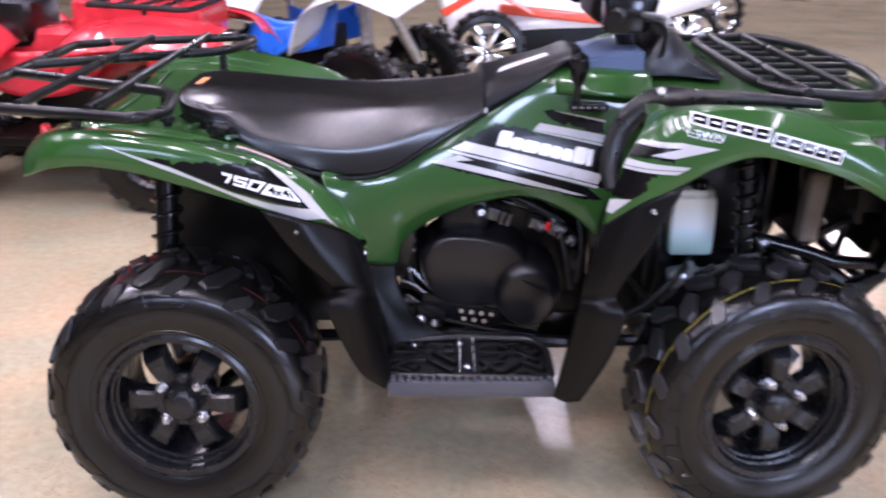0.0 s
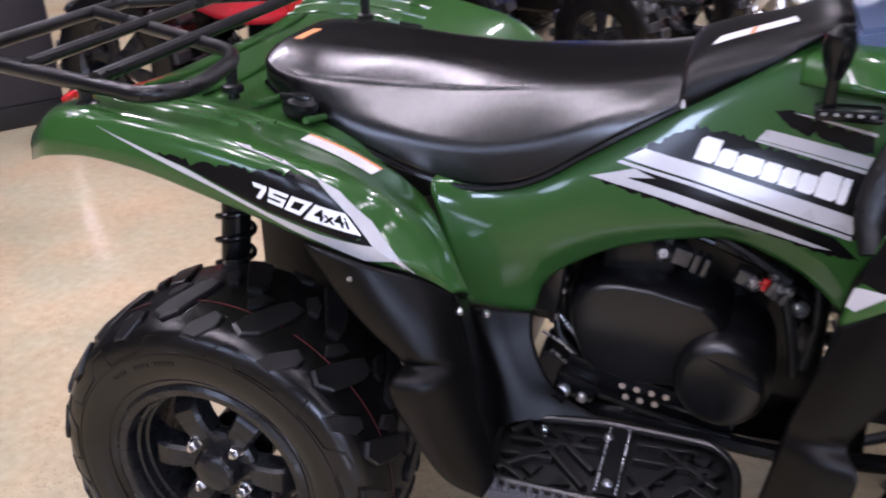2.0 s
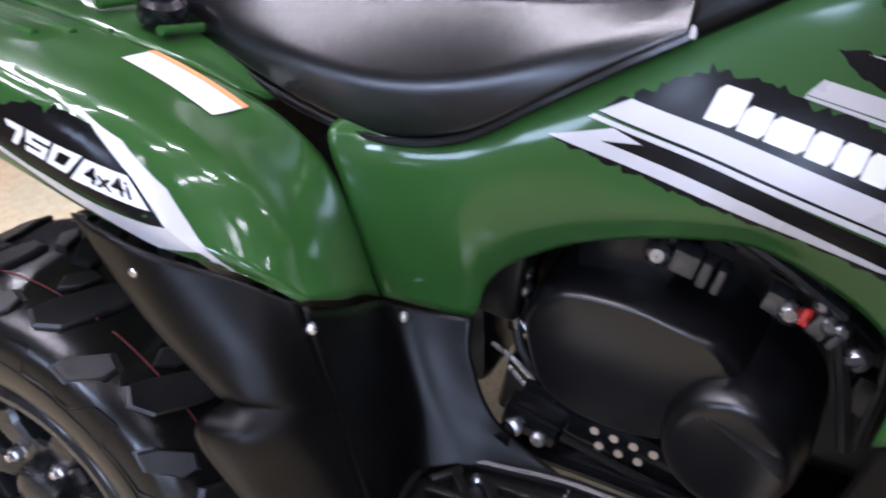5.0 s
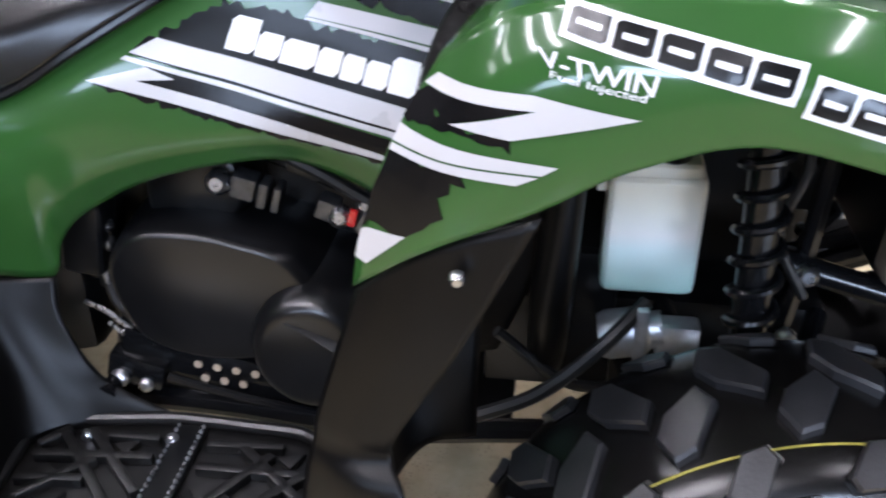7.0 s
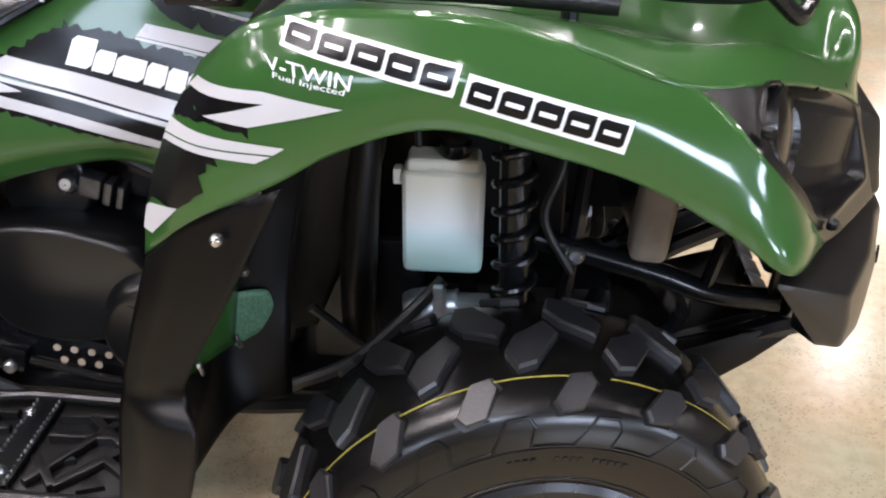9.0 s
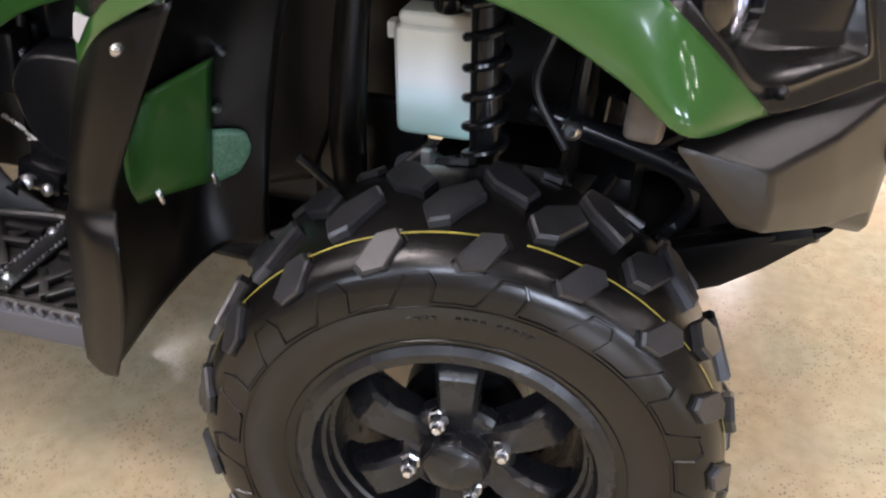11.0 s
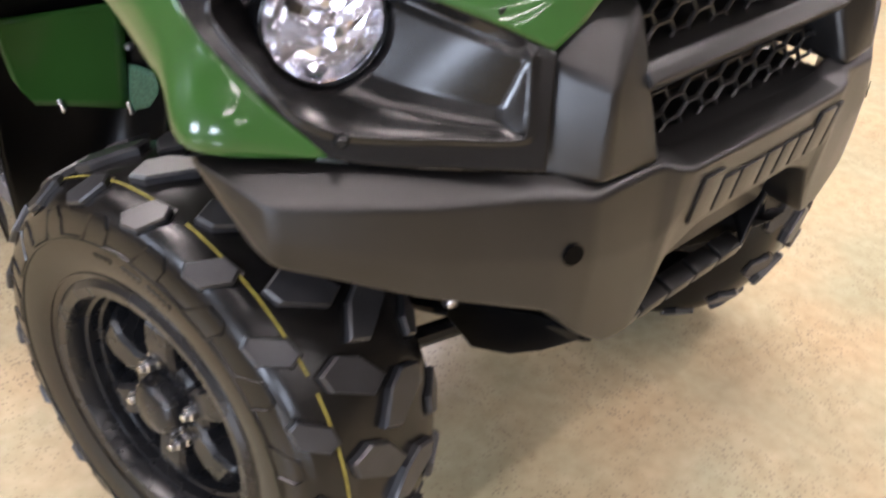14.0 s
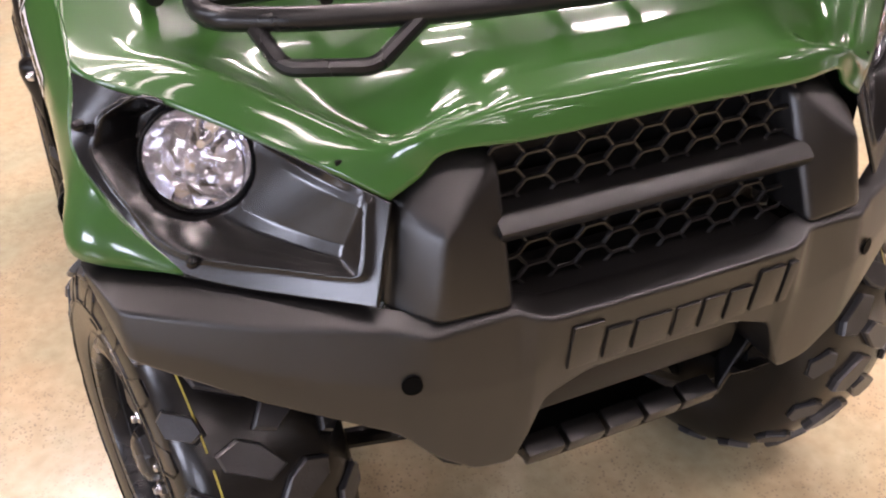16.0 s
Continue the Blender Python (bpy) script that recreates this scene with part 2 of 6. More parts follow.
def thicken(ob, t, offset=-1.0):
    c0 = Vector((0.7, 0, 0.55))
    if sum((p.center - c0).dot(p.normal) * p.area for p in ob.data.polygons) < 0:
        ob.data.flip_normals()
    md = ob.modifiers.new("thickness", "SOLIDIFY")
    md.thickness, md.offset, md.use_even_offset = t, offset, False
    return ob


def tube(bm, pts, r, seg=10, smooth=0, closed=False, caps=True):
    p = np.array(pts, float)
    if smooth:
        p = spline(p, smooth, closed)
    n = len(p)
    rings = []
    up = Vector((0, 0, 1))
    prev = None
    for i in range(n):
        a = p[(i - 1) % n] if (closed or i > 0) else p[i]
        b = p[(i + 1) % n] if (closed or i < n - 1) else p[i]
        d = Vector(b - a).normalized()
        if prev is None:
            x = d.cross(up if abs(d.z) < 0.9 else Vector((1, 0, 0))).normalized()
        else:
            x = (prev - d * prev.dot(d)).normalized()
        prev = x
        y = d.cross(x)
        rad = r[i] if hasattr(r, "__len__") else r
        rings.append([bm.verts.new(Vector(p[i]) + (x * math.cos(2 * math.pi * k / seg) + y * math.sin(2 * math.pi * k / seg)) * rad) for k in range(seg)])
    for i in range(n if closed else n - 1):
        a, b = rings[i], rings[(i + 1) % n]
        for k in range(seg):
            bm.faces.new([a[k], a[(k + 1) % seg], b[(k + 1) % seg], b[k]])
    if caps and not closed:
        bm.faces.new(rings[0][::-1])
        bm.faces.new(rings[-1])


def bend(pts, r=0.03, n=5):
    """A polyline with rounded corners."""
    p = [Vector(q) for q in pts]
    out = [p[0]]
    for i in range(1, len(p) - 1):
        a, b, c = p[i - 1], p[i], p[i + 1]
        ra = min(r, (a - b).length * 0.45, (c - b).length * 0.45)
        s, e = b + (a - b).normalized() * ra, b + (c - b).normalized() * ra
        for k in range(n + 1):
            t = k / n
            out.append((1 - t) ** 2 * s + 2 * t * (1 - t) * b + t * t * e)
    out.append(p[-1])
    return [tuple(q) for q in out]


def rod(bm, a, b, r, r2=None, seg=12):
    tube(bm, [a, b], [r, r if r2 is None else r2], seg)


def rbox(bm, size, m, bevel=0.006, seg=2):
    t = bmesh.new()
    bmesh.ops.create_cube(t, size=1)
    bmesh.ops.scale(t, vec=size, verts=t.verts)
    if bevel:
        bmesh.ops.bevel(t, geom=t.edges[:], offset=bevel, segments=seg, affect="EDGES", profile=0.6)
    bmesh.ops.transform(t, matrix=m, verts=t.verts)
    me = bpy.data.meshes.new("tmp")
    t.to_mesh(me)
    t.free()
    bm.from_mesh(me)
    bpy.data.meshes.remove(me)


def lathe(bm, prof, seg, m=Matrix(), closed=False):
    """Profile of (radius, height) turned round z, placed by m."""
    rings = []
    for r, h in prof:
        rings.append([bm.verts.new(m @ Vector((r * math.cos(2 * math.pi * k / seg), r * math.sin(2 * math.pi * k / seg), h))) for k in range(seg)])
    n = len(prof)
    for i in range(n if closed else n - 1):
        a, b = rings[i], rings[(i + 1) % n]
        for k in range(seg):
            bm.faces.new([a[k], a[(k + 1) % seg], b[(k + 1) % seg], b[k]])
    if not closed:
        if prof[0][0] > 1e-5:
            bm.faces.new(rings[0][::-1])
        if prof[-1][0] > 1e-5:
            bm.faces.new(rings[-1])
    bmesh.ops.remove_doubles(bm, verts=bm.verts, dist=1e-6)


def prism(bm, pts, depth, m=Matrix(), bevel=0.0):
    """A polygon in local xy drawn out along z by depth, edges bevelled."""
    t = bmesh.new()
    f = t.faces.new([t.verts.new((x, y, 0)) for x, y in pts])
    ex = bmesh.ops.extrude_face_region(t, geom=[f])
    bmesh.ops.translate(t, vec=(0, 0, depth), verts=[v for v in ex["geom"] if isinstance(v, bmesh.types.BMVert)])
    bmesh.ops.recalc_face_normals(t, faces=t.faces)
    if bevel:
        bmesh.ops.bevel(t, geom=t.edges[:], offset=bevel, segments=2, affect="EDGES", profile=0.6)
    bmesh.ops.transform(t, matrix=m, verts=t.verts)
    me = bpy.data.meshes.new("tmp")
    t.to_mesh(me)
    t.free()
    bm.from_mesh(me)
    bpy.data.meshes.remove(me)


def solid(bm, rings, cap=True):
    """A skin over closed rings of equal count."""
    V = [[bm.verts.new(q) for q in r] for r in rings]
    n = len(V[0])
    for a, b in zip(V, V[1:]):
        for k in range(n):
            bm.faces.new([a[k], a[(k + 1) % n], b[(k + 1) % n], b[k]])
    if cap:
        bm.faces.new(V[0][::-1])
        bm.faces.new(V[-1])


XZ = Matrix(((1, 0, 0, 0), (0, 0, -1, 0), (0, 1, 0, 0), (0, 0, 0, 1)))  # local xy -> world xz, z -> -y


def dome(bm, outline, y0, y1, steps=6, inset=0.35, n=48, power=2.5):
    """A rounded cover: outline in x and z, from the depth y0 out to y1, its edge rolled over."""
    o = spline([(x, z) for x, z in outline], n, closed=True)
    c = o.mean(axis=0)
    rings = []
    for k in range(steps + 1):
        f = k / steps
        s = 1 - inset * f ** power
        y = y0 + (y1 - y0) * (1 - (1 - f) ** 2)
        rings.append([(c[0] + (p[0] - c[0]) * s, y, c[1] + (p[1] - c[1]) * s) for p in o])
    solid(bm, rings)


def mirror_y(ob, name=None):
    """The same part on the other side of the middle plane."""
    me = ob.data.copy()
    me.transform(Matrix.Diagonal((1, -1, 1, 1)))
    me.flip_normals()
    o = new(name or ob.name.split(".")[0], me)
    o.parent, o.matrix_parent_inverse = ob.parent, ob.matrix_parent_inverse
    for md in ob.modifiers:
        c = o.modifiers.new(md.name, md.type)
        if md.type == "SOLIDIFY":
            c.thickness, c.offset, c.use_even_offset = md.thickness, md.offset, md.use_even_offset
    if "label" in ob:
        o["label"] = ob["label"]
    return o


# ---------- the showroom ----------
def room():
    bm = bmesh.new()
    bmesh.ops.create_grid(bm, x_segments=8, y_segments=8, size=1)
    bmesh.ops.scale(bm, vec=(16, 16, 1), verts=bm.verts)
    bmesh.ops.translate(bm, vec=(1, 4, 0), verts=bm.verts)
    tagged(part("floor", bm, FLOOR, smooth=0), "polished beige concrete showroom floor with fine specks", "floor", kind="structure")
    # walls stay out of view; north and west are dark to darken reflections
    for name, size, at in (("wall_north", (32, 0.2, 6.2), (1, 20.1, 3.1)), 
                           ("wall_west", (0.2, 32, 6.2), (-15.1, 4, 3.1)), ("wall_east", (0.2, 32, 6.2), (17.1, 4, 3.1))):
        bm = bmesh.new()
        rbox(bm, size, pose(*at), 0)
        if name in ("wall_west", "wall_north"):
            tagged(part(name, bm, CLOTH, smooth=0), "unseen showroom wall kept dark grey to darken reflections", "wall", kind="structure")
        else:
            tagged(part(name, bm, WALL, smooth=0), "plain cream painted showroom wall", "wall", kind="structure")
    # wall behind the camera, never in view, with four windows added for bluish light
    bm = bmesh.new()
    edges = [-15.0] + sorted(x for o in OPENINGS for x in o[:2]) + [17.0]
    for x0, x1 in zip(edges, edges[1:]):
        spans = [(0.0, 6.2)]
        for a, b_, z0, z1 in OPENINGS:
            if a <= x0 and x1 <= b_:
                spans = [(0.0, z0), (z1, 6.2)]
        for z0, z1 in spans:
            rbox(bm, (x1 - x0, .2, z1 - z0), pose((x0 + x1) / 2, -7.1, (z0 + z1) / 2), 0)
    tagged(part("wall_south", bm, WALL, smooth=0), "cream painted shop front wall with windows", "wall", kind="structure")
    for k_, (x0, x1, z0, z1) in enumerate(OPENINGS):
        name, label, n = "window_%d" % (k_ + 1), ("shop window with dark frames", "small high window in the shop front", "low shop window with dark frames", "low shop window with dark frames")[k_], 1
        win = thing(name, label, "window", pose((x0 + x1) / 2, -7.1, z0), kind="structure")
        bpy.context.view_layer.update()
        w = (x1 - x0) / n
        for k in range(n + 1):
            bm = bmesh.new()
            rbox(bm, (.06, .10, z1 - z0), pose(x0 + w * k, -7.1, (z0 + z1) / 2), .004)
            part("window_frame", bm, SKIRTING, win)
        for k in range(n):
            bm = bmesh.new()
            rbox(bm, (w - .06, .012, z1 - z0), pose(x0 + w * (k + .5), -7.1, (z0 + z1) / 2), 0)
            part("pane", bm, LENS, win, smooth=0).visible_shadow = False
    # glowing sheet added behind the panes, out of view
    bm = bmesh.new()
    rbox(bm, (40, .1, 12), pose(1, -12, 4), 0)
    tagged(part("backdrop", bm, DAY, smooth=0), "bright hazy daylight outside the shop window", "backdrop", kind="structure")
    # unseen ceiling, dark so that up-facing black parts reflect little
    bm = bmesh.new()
    rbox(bm, (32.4, 32.4, 0.2), pose(1, 4, 6.3), 0)
    tagged(part("ceiling", bm, CEIL, smooth=0), "unseen showroom ceiling with hung strip lights, kept dark to darken reflections", "ceiling", kind="structure")
    # hung strip lights, known by reflections; places and strengths picked to shape the light
    housing, tube_me = bmesh.new(), bmesh.new()
    prism(housing, [(-0.10, 0), (0.10, 0), (0.06, 0.07), (-0.06, 0.07)], 1.24, pose(0, -0.62, 0.02, 90, 0, 180), 0.004)
    rbox(tube_me, (0.13, 1.18, 0.025), pose(0, 0, 0.005), 0)
    lamp = thing("strip_light", "white hung strip light with a lit tube", "ceiling light", pose(0, 0, LAMP_Z), "strip lights")
    part("housing", housing, WHITE_BODY, lamp)
    part("lit_tube", tube_me, LAMP, lamp, "glowing tube")
    for y in (-0.5, 0.5):
        rods = bmesh.new()
        rod(rods, (0, y, 0.08), (0, y, 1.0), 0.006, seg=6)
        part("hanger", rods, STEEL, lamp)
    first = True
    places = [(x, 0.6, w) for x, w in ((-5.2, .3), (-2.2, .7), (-0.7, .3), (1.4, .5))] + [(x, -2.2, .15) for x in (-5.2, -3.9)]
    places += [(-2.4, -2.1, .35), (-1.6, -2.1, .4), (-.9, -2.1, .6), (-.2, -2.1, .5)] + [(x, y, .1) for x in (0.4, 1.6) for y in (-4.6, -3.4)]
    places += [(3.6, y, .3) for y in (-1.7, 0.0, 1.7)] + [(6.4, y, .3) for y in (-3.0, -0.8, 1.4)]
    # those near x -4 are added to brighten the floor west of the quad
    places += [(-1.4, 3.4, .8), (0.8, 3.4, .6), (-4.4, 2.0, 1.6), (-4.4, -.8, .6), (-3.8, 4.4, 1.6), (3.0, 3.4, .8)] + [(2.0, 8.5, .35), (5.5, 8.5, .6)] + [(x, 14.0, 2.4) for x in (1.0, 4.5, 8.0)]
    places += [(-8.0, 6.0, .6), (-10.0, 11.0, .4), (-12.0, 8.5, .5)]
    places += [(x, y, .6) for x in (9.6, 13.0) for y in (-4.0, -0.5, 3.0)]
    for x, y, share in places:
        la = bpy.data.lights.new("tube_light", "AREA")
        la.shape, la.size, la.size_y, la.energy, la.color = "RECTANGLE", 0.13, 1.18, TUBE_W * share, (1.0, 0.92, 0.87)
        lo = new("tube_light", la)
        lo.matrix_basis = pose(x, y, LAMP_Z - 0.012)
        if first:
            lamp.matrix_basis = pose(x, y, LAMP_Z)
            first = False
        else:
            copy_thing(lamp, pose(x, y, LAMP_Z))


LAMP_Z, TUBE_W = 5.2, 82.0
OPENINGS = ((-3.0, -1.0, 3.0, 4.2), (.2, 1.8, 4.2, 5.6), (3.6, 5.6, 1.2, 2.5), (8.4, 10.6, 1.3, 2.8))  # x from, to, z from, to
room()
# added area lamps, strengths picked for bluish sheens and a brighter coolant bottle
for (x0, x1, z0, z1), watts in zip(OPENINGS, (80.0, 190.0, 230.0, 260.0)):
    x, z, w, h, tone = (x0 + x1) / 2, (z0 + z1) / 2, x1 - x0 - .1, z1 - z0 - .1, (0.74, 0.86, 1.0)
    la = bpy.data.lights.new("window_daylight", "AREA")
    la.shape, la.size, la.size_y, la.energy, la.color = "RECTANGLE", w, h, watts, tone
    new("window_daylight", la).matrix_basis = pose(x, -6.95, z, 90, 0, 0)


# ---------- the green utility quad ----------
ATV = thing("quad_bike", "green four-wheeled utility quad with black racks and bumper", "quad bike", pose(0, 0, 0))
bpy.context.view_layer.update()

# front fender: lower arch edge, two lines up the side, shoulder; then the hood
F_EDGE = [(0.896, -.524, .714), (0.957, -.556, .768), (1.040, -.566, .813), (1.10, -.568, .848), (1.18, -.568, .871), (1.27, -.568, .854), (1.36, -.568, .827), (1.435, -.570, .787), (1.494, -.580, .752), (1.552, -.488, .738)]
F_LOW = [(0.905, -.524, .762), (0.968, -.555, .815), (1.048, -.567, .848), (1.10, -.569, .872), (1.18, -.570, .888), (1.27, -.570, .872), (1.360, -.569, .850), (1.438, -.572, .806), (1.498, -.578, .764), (1.552, -.488, .7385)]
F_MID = [(0.928, -.518, .835), (0.990, -.545, .883), (1.060, -.557, .912), (1.12, -.562, .917), (1.19, -.566, .919), (1.27, -.566, .903), (1.360, -.563, .884), (1.448, -.568, .826), (1.504, -.562, .780), (1.552, -.487, .739)]
F_SHO = [(0.964, -.496, .902), (1.010, -.516, .938), (1.070, -.525, .955), (1.13, -.527, .960), (1.20, -.530, .958), (1.27, -.533, .945), (1.398, -.541, .906), (1.463, -.557, .849), (1.510, -.531, .797), (1.552, -.4865, .7395)]
HOOD_OUT = [F_SHO[0], F_SHO[1], F_SHO[2], F_SHO[3], F_SHO[4], F_SHO[5], (1.398, -.541, .906), (1.490, -.466, .889), (1.565, -.384, .857), (1.6, -0.34, 0.836), (1.628, -.298, .813)]
HOOD_1 = [(0.985, -.435, .925), (1.025, -.455, .952), (1.08, -.465, .968), (1.14, -.470, .972), (1.21, -.470, .970), (1.29, -.470, .958), (1.385, -.480, .935), (1.485, -.420, .915), (1.572, -.330, .872), (1.612, -0.298, 0.853), (1.632, -.268, .832)]
HOOD_2 = [(1.00, -.36, .925), (1.04, -.37, .935), (1.10, -.37, .942), (1.16, -.37, .945), (1.23, -.37, .945), (1.31, -.37, .938), (1.40, -.37, .920), (1.50, -.33, .882), (1.585, -.275, .856), (1.625, -0.258, 0.875), (1.640, -.242, .857)]
HOOD_3 = [(1.02, -.22, .935), (1.06, -.22, .945), (1.12, -.22, .955), (1.19, -.22, .958), (1.26, -.22, .958), (1.34, -.22, .955), (1.43, -.21, .945), (1.52, -.20, .925), (1.60, -.185, .900), (1.643, -0.178, 0.893), (1.66, -0.17, 0.862)]
HOOD_4 = [(1.02, -.10, .945), (1.06, -.10, .955), (1.12, -.10, .965), (1.19, -.10, .968), (1.26, -.10, .968), (1.34, -.10, .966), (1.43, -.10, .957), (1.52, -.10, .938), (1.60, -.095, .910), (1.65, -0.093, 0.897), (1.667, -0.09, 0.866)]
HOOD_5 = [(1.02, 0, .947), (1.06, 0, .957), (1.12, 0, .967), (1.19, 0, .970), (1.26, 0, .970), (1.34, 0, .968), (1.43, 0, .959), (1.52, 0, .940), (1.60, 0, .912), (1.652, 0, 0.899), (1.669, 0, 0.868)]

bm = bmesh.new()
loft(bm, [F_EDGE, F_LOW, F_MID, F_SHO], 64, 20)
front_fender = thicken(part("front_fender", bm, GREEN, ATV, "glossy green plastic fender with printed stripes"), 0.004)
mirror_y(front_fender)
HOOD_DROP = (.012, .016, .022, .026, .026, .024, .016, .004)
for line, share in ((HOOD_1, .75), (HOOD_2, .9), (HOOD_3, 1.3), (HOOD_4, 1.5), (HOOD_5, 1.5)):
    for i, d in enumerate(HOOD_DROP):
        line[i] = (line[i][0], line[i][1], line[i][2] - d * share)
bm = bmesh.new()
loft(bm, [HOOD_OUT, HOOD_1, HOOD_2, HOOD_3, HOOD_4, HOOD_5], 64, 40)
loft(bm, [HOOD_OUT, HOOD_1, HOOD_2, HOOD_3, HOOD_4, HOOD_5], 64, 40, mirror=True)
bmesh.ops.remove_doubles(bm, verts=bm.verts, dist=1e-4)
hood = thicken(part("hood", bm, GREEN, ATV, "glossy green front hood"), 0.005)

# rear fender
R_EDGE = [(-.285, -.500, .805), (-.215, -.545, .834), (-.138, -.552, .843), (-.05, -.552, .831), (.041, -.552, .806), (.14, -.552, .776), (.22, -.552, .751), (.30, -.546, .729), (.352, -.522, .707), (.398, -.490, .668)]
R_MID = [(-.285, -.488, .842), (-.215, -.543, .866), (-.138, -.553, .868), (-.05, -.554, .858), (.041, -.555, .838), (.14, -.555, .812), (.22, -.555, .790), (.30, -.545, .760), (.365, -.512, .716), (.405, -.470, .662)]
R_SHO = [(-.265, -.455, .878), (-.205, -.518, .898), (-.138, -.530, .905), (-.05, -.532, .898), (.041, -.533, .884), (.14, -.530, .863), (.22, -.520, .842), (.300, -.492, .798), (.365, -.450, .722), (.402, -.420, .632)]
R_IN1 = [(-.245, -.400, .885), (-.19, -.440, .897), (-.128, -.455, .897), (-.04, -.455, .888), (.05, -.450, .872), (.135, -.425, .845), (.208, -.400, .813), (.275, -.375, .765), (.335, -.350, .690), (.375, -.345, .585)]
R_IN2 = [(-.24, -.30, .870), (-.18, -.33, .872), (-.12, -.34, .870), (-.03, -.345, .862), (.06, -.345, .845), (.140, -.330, .820), (.205, -.310, .788), (.258, -.292, .748), (.305, -.278, .680), (.347, -.268, .528)]
R_IN3 = [(-.24, -.16, .860), (-.18, -.18, .860), (-.12, -.19, .858), (-.03, -.20, .845), (.06, -.20, .820), (.14, -.20, .790), (.205, -.20, .750), (.25, -.20, .70), (.30, -.20, .64), (.345, -.20, .52)]
bm = bmesh.new()
loft(bm, [R_EDGE, R_MID, R_SHO, R_IN1, R_IN2], 60, 32)
rear_fender = thicken(part("rear_fender", bm, GREEN, ATV, "glossy green rear fender with a printed stripe"), 0.004)
mirror_y(rear_fender)
bm = bmesh.new()
loft(bm, [R_IN2[:7], R_IN3[:7], [(x, -y, z) for x, y, z in R_IN3[:7]], [(x, -y, z) for x, y, z in R_IN2[:7]]], 30, 20)
rear_deck = thicken(part("rear_deck", bm, GREEN, ATV, "green rear deck below the rack"), 0.004)
# moulded ribs along the fender and across the deck
for line, n_ in (([Vector(a).lerp(Vector(b_), .12) for a, b_ in zip(R_IN1, R_IN2)], 5), ([Vector(a).lerp(Vector(b_), .55) for a, b_ in zip(R_IN1, R_IN2)], 5), ([Vector(a) for a in R_IN2], 5)):
    bm = bmesh.new()
    tube(bm, [p + Vector((0, 0, -.0015)) for p in line[:n_]], .0065, 10, 40)
    rib = part("moulded_rib", bm, GREEN, ATV)
    mirror_y(rib)
for x in (-.20, -.10, 0.0, .09):
    bm = bmesh.new()
    tube(bm, [(x, -.30, .002 + float(np.interp(x, [q[0] for q in R_IN2], [q[2] for q in R_IN2]))), (x, -.18, .002 + float(np.interp(x, [q[0] for q in R_IN3], [q[2] for q in R_IN3]))), (x, .18, .002 + float(np.interp(x, [q[0] for q in R_IN3], [q[2] for q in R_IN3]))), (x, .30, .002 + float(np.interp(x, [q[0] for q in R_IN2], [q[2] for q in R_IN2])))], .006, 10)
    part("deck_rib", bm, GREEN, ATV)

# body side panel between seat and engine
B_LOW = [(.347, -.267, .528), (.400, -.250, .516), (.454, -.234, .510), (.470, -.226, .556), (.500, -.222, .590), (.567, -.220, .631), (.632, -.220, .655), (.700, -.220, .671), (.755, -.220, .677), (.810, -.222, .664), (.868, -.225, .636), (.905, -.230, .608), (.935, -.235, .582)]
B_MID1 = [(.330, -.276, .60), (.390, -.262, .605), (.450, -.250, .615), (.480, -.242, .630), (.520, -.238, .655), (.580, -.232, .685), (.640, -.229, .705), (.705, -.227, .718), (.765, -.226, .722), (.825, -.226, .715), (.885, -.229, .695), (.920, -.233, .675), (.950, -.238, .655)]
B_MID2 = [(.310, -.276, .67), (.365, -.262, .675), (.420, -.250, .690), (.470, -.242, .705), (.525, -.232, .735), (.590, -.218, .765), (.650, -.205, .788), (.715, -.192, .802), (.780, -.188, .808), (.845, -.190, .806), (.905, -.198, .795), (.965, -.208, .780), (1.02, -.22, .76)]
B_TOP = [(.290, -.268, .738), (.335, -.245, .734), (.385, -.232, .735), (.440, -.220, .748), (.500, -.205, .782), (.560, -.190, .815), (.620, -.175, .845), (.690, -.160, .880), (.760, -.150, .915), (.830, -.150, .935), (.900, -.155, .930), (.965, -.165, .915), (1.03, -.18, .90)]
B_IN = [(.30, -.20, .745), (.34, -.19, .745), (.39, -.18, .75), (.45, -.17, .765), (.51, -.155, .80), (.57, -.14, .833), (.63, -.13, .865), (.70, -.115, .905), (.77, -.11, .943), (.84, -.11, .962), (.91, -.11, .962), (.98, -.11, .955), (1.05, -.11, .95)]
bm = bmesh.new()
loft(bm, [B_LOW, B_MID1, B_MID2, B_TOP, B_IN], 72, 30)
side_cover = thicken(part("side_cover", bm, GREEN, ATV, "green side cover with printed stripes"), 0.004)
mirror_y(side_cover)


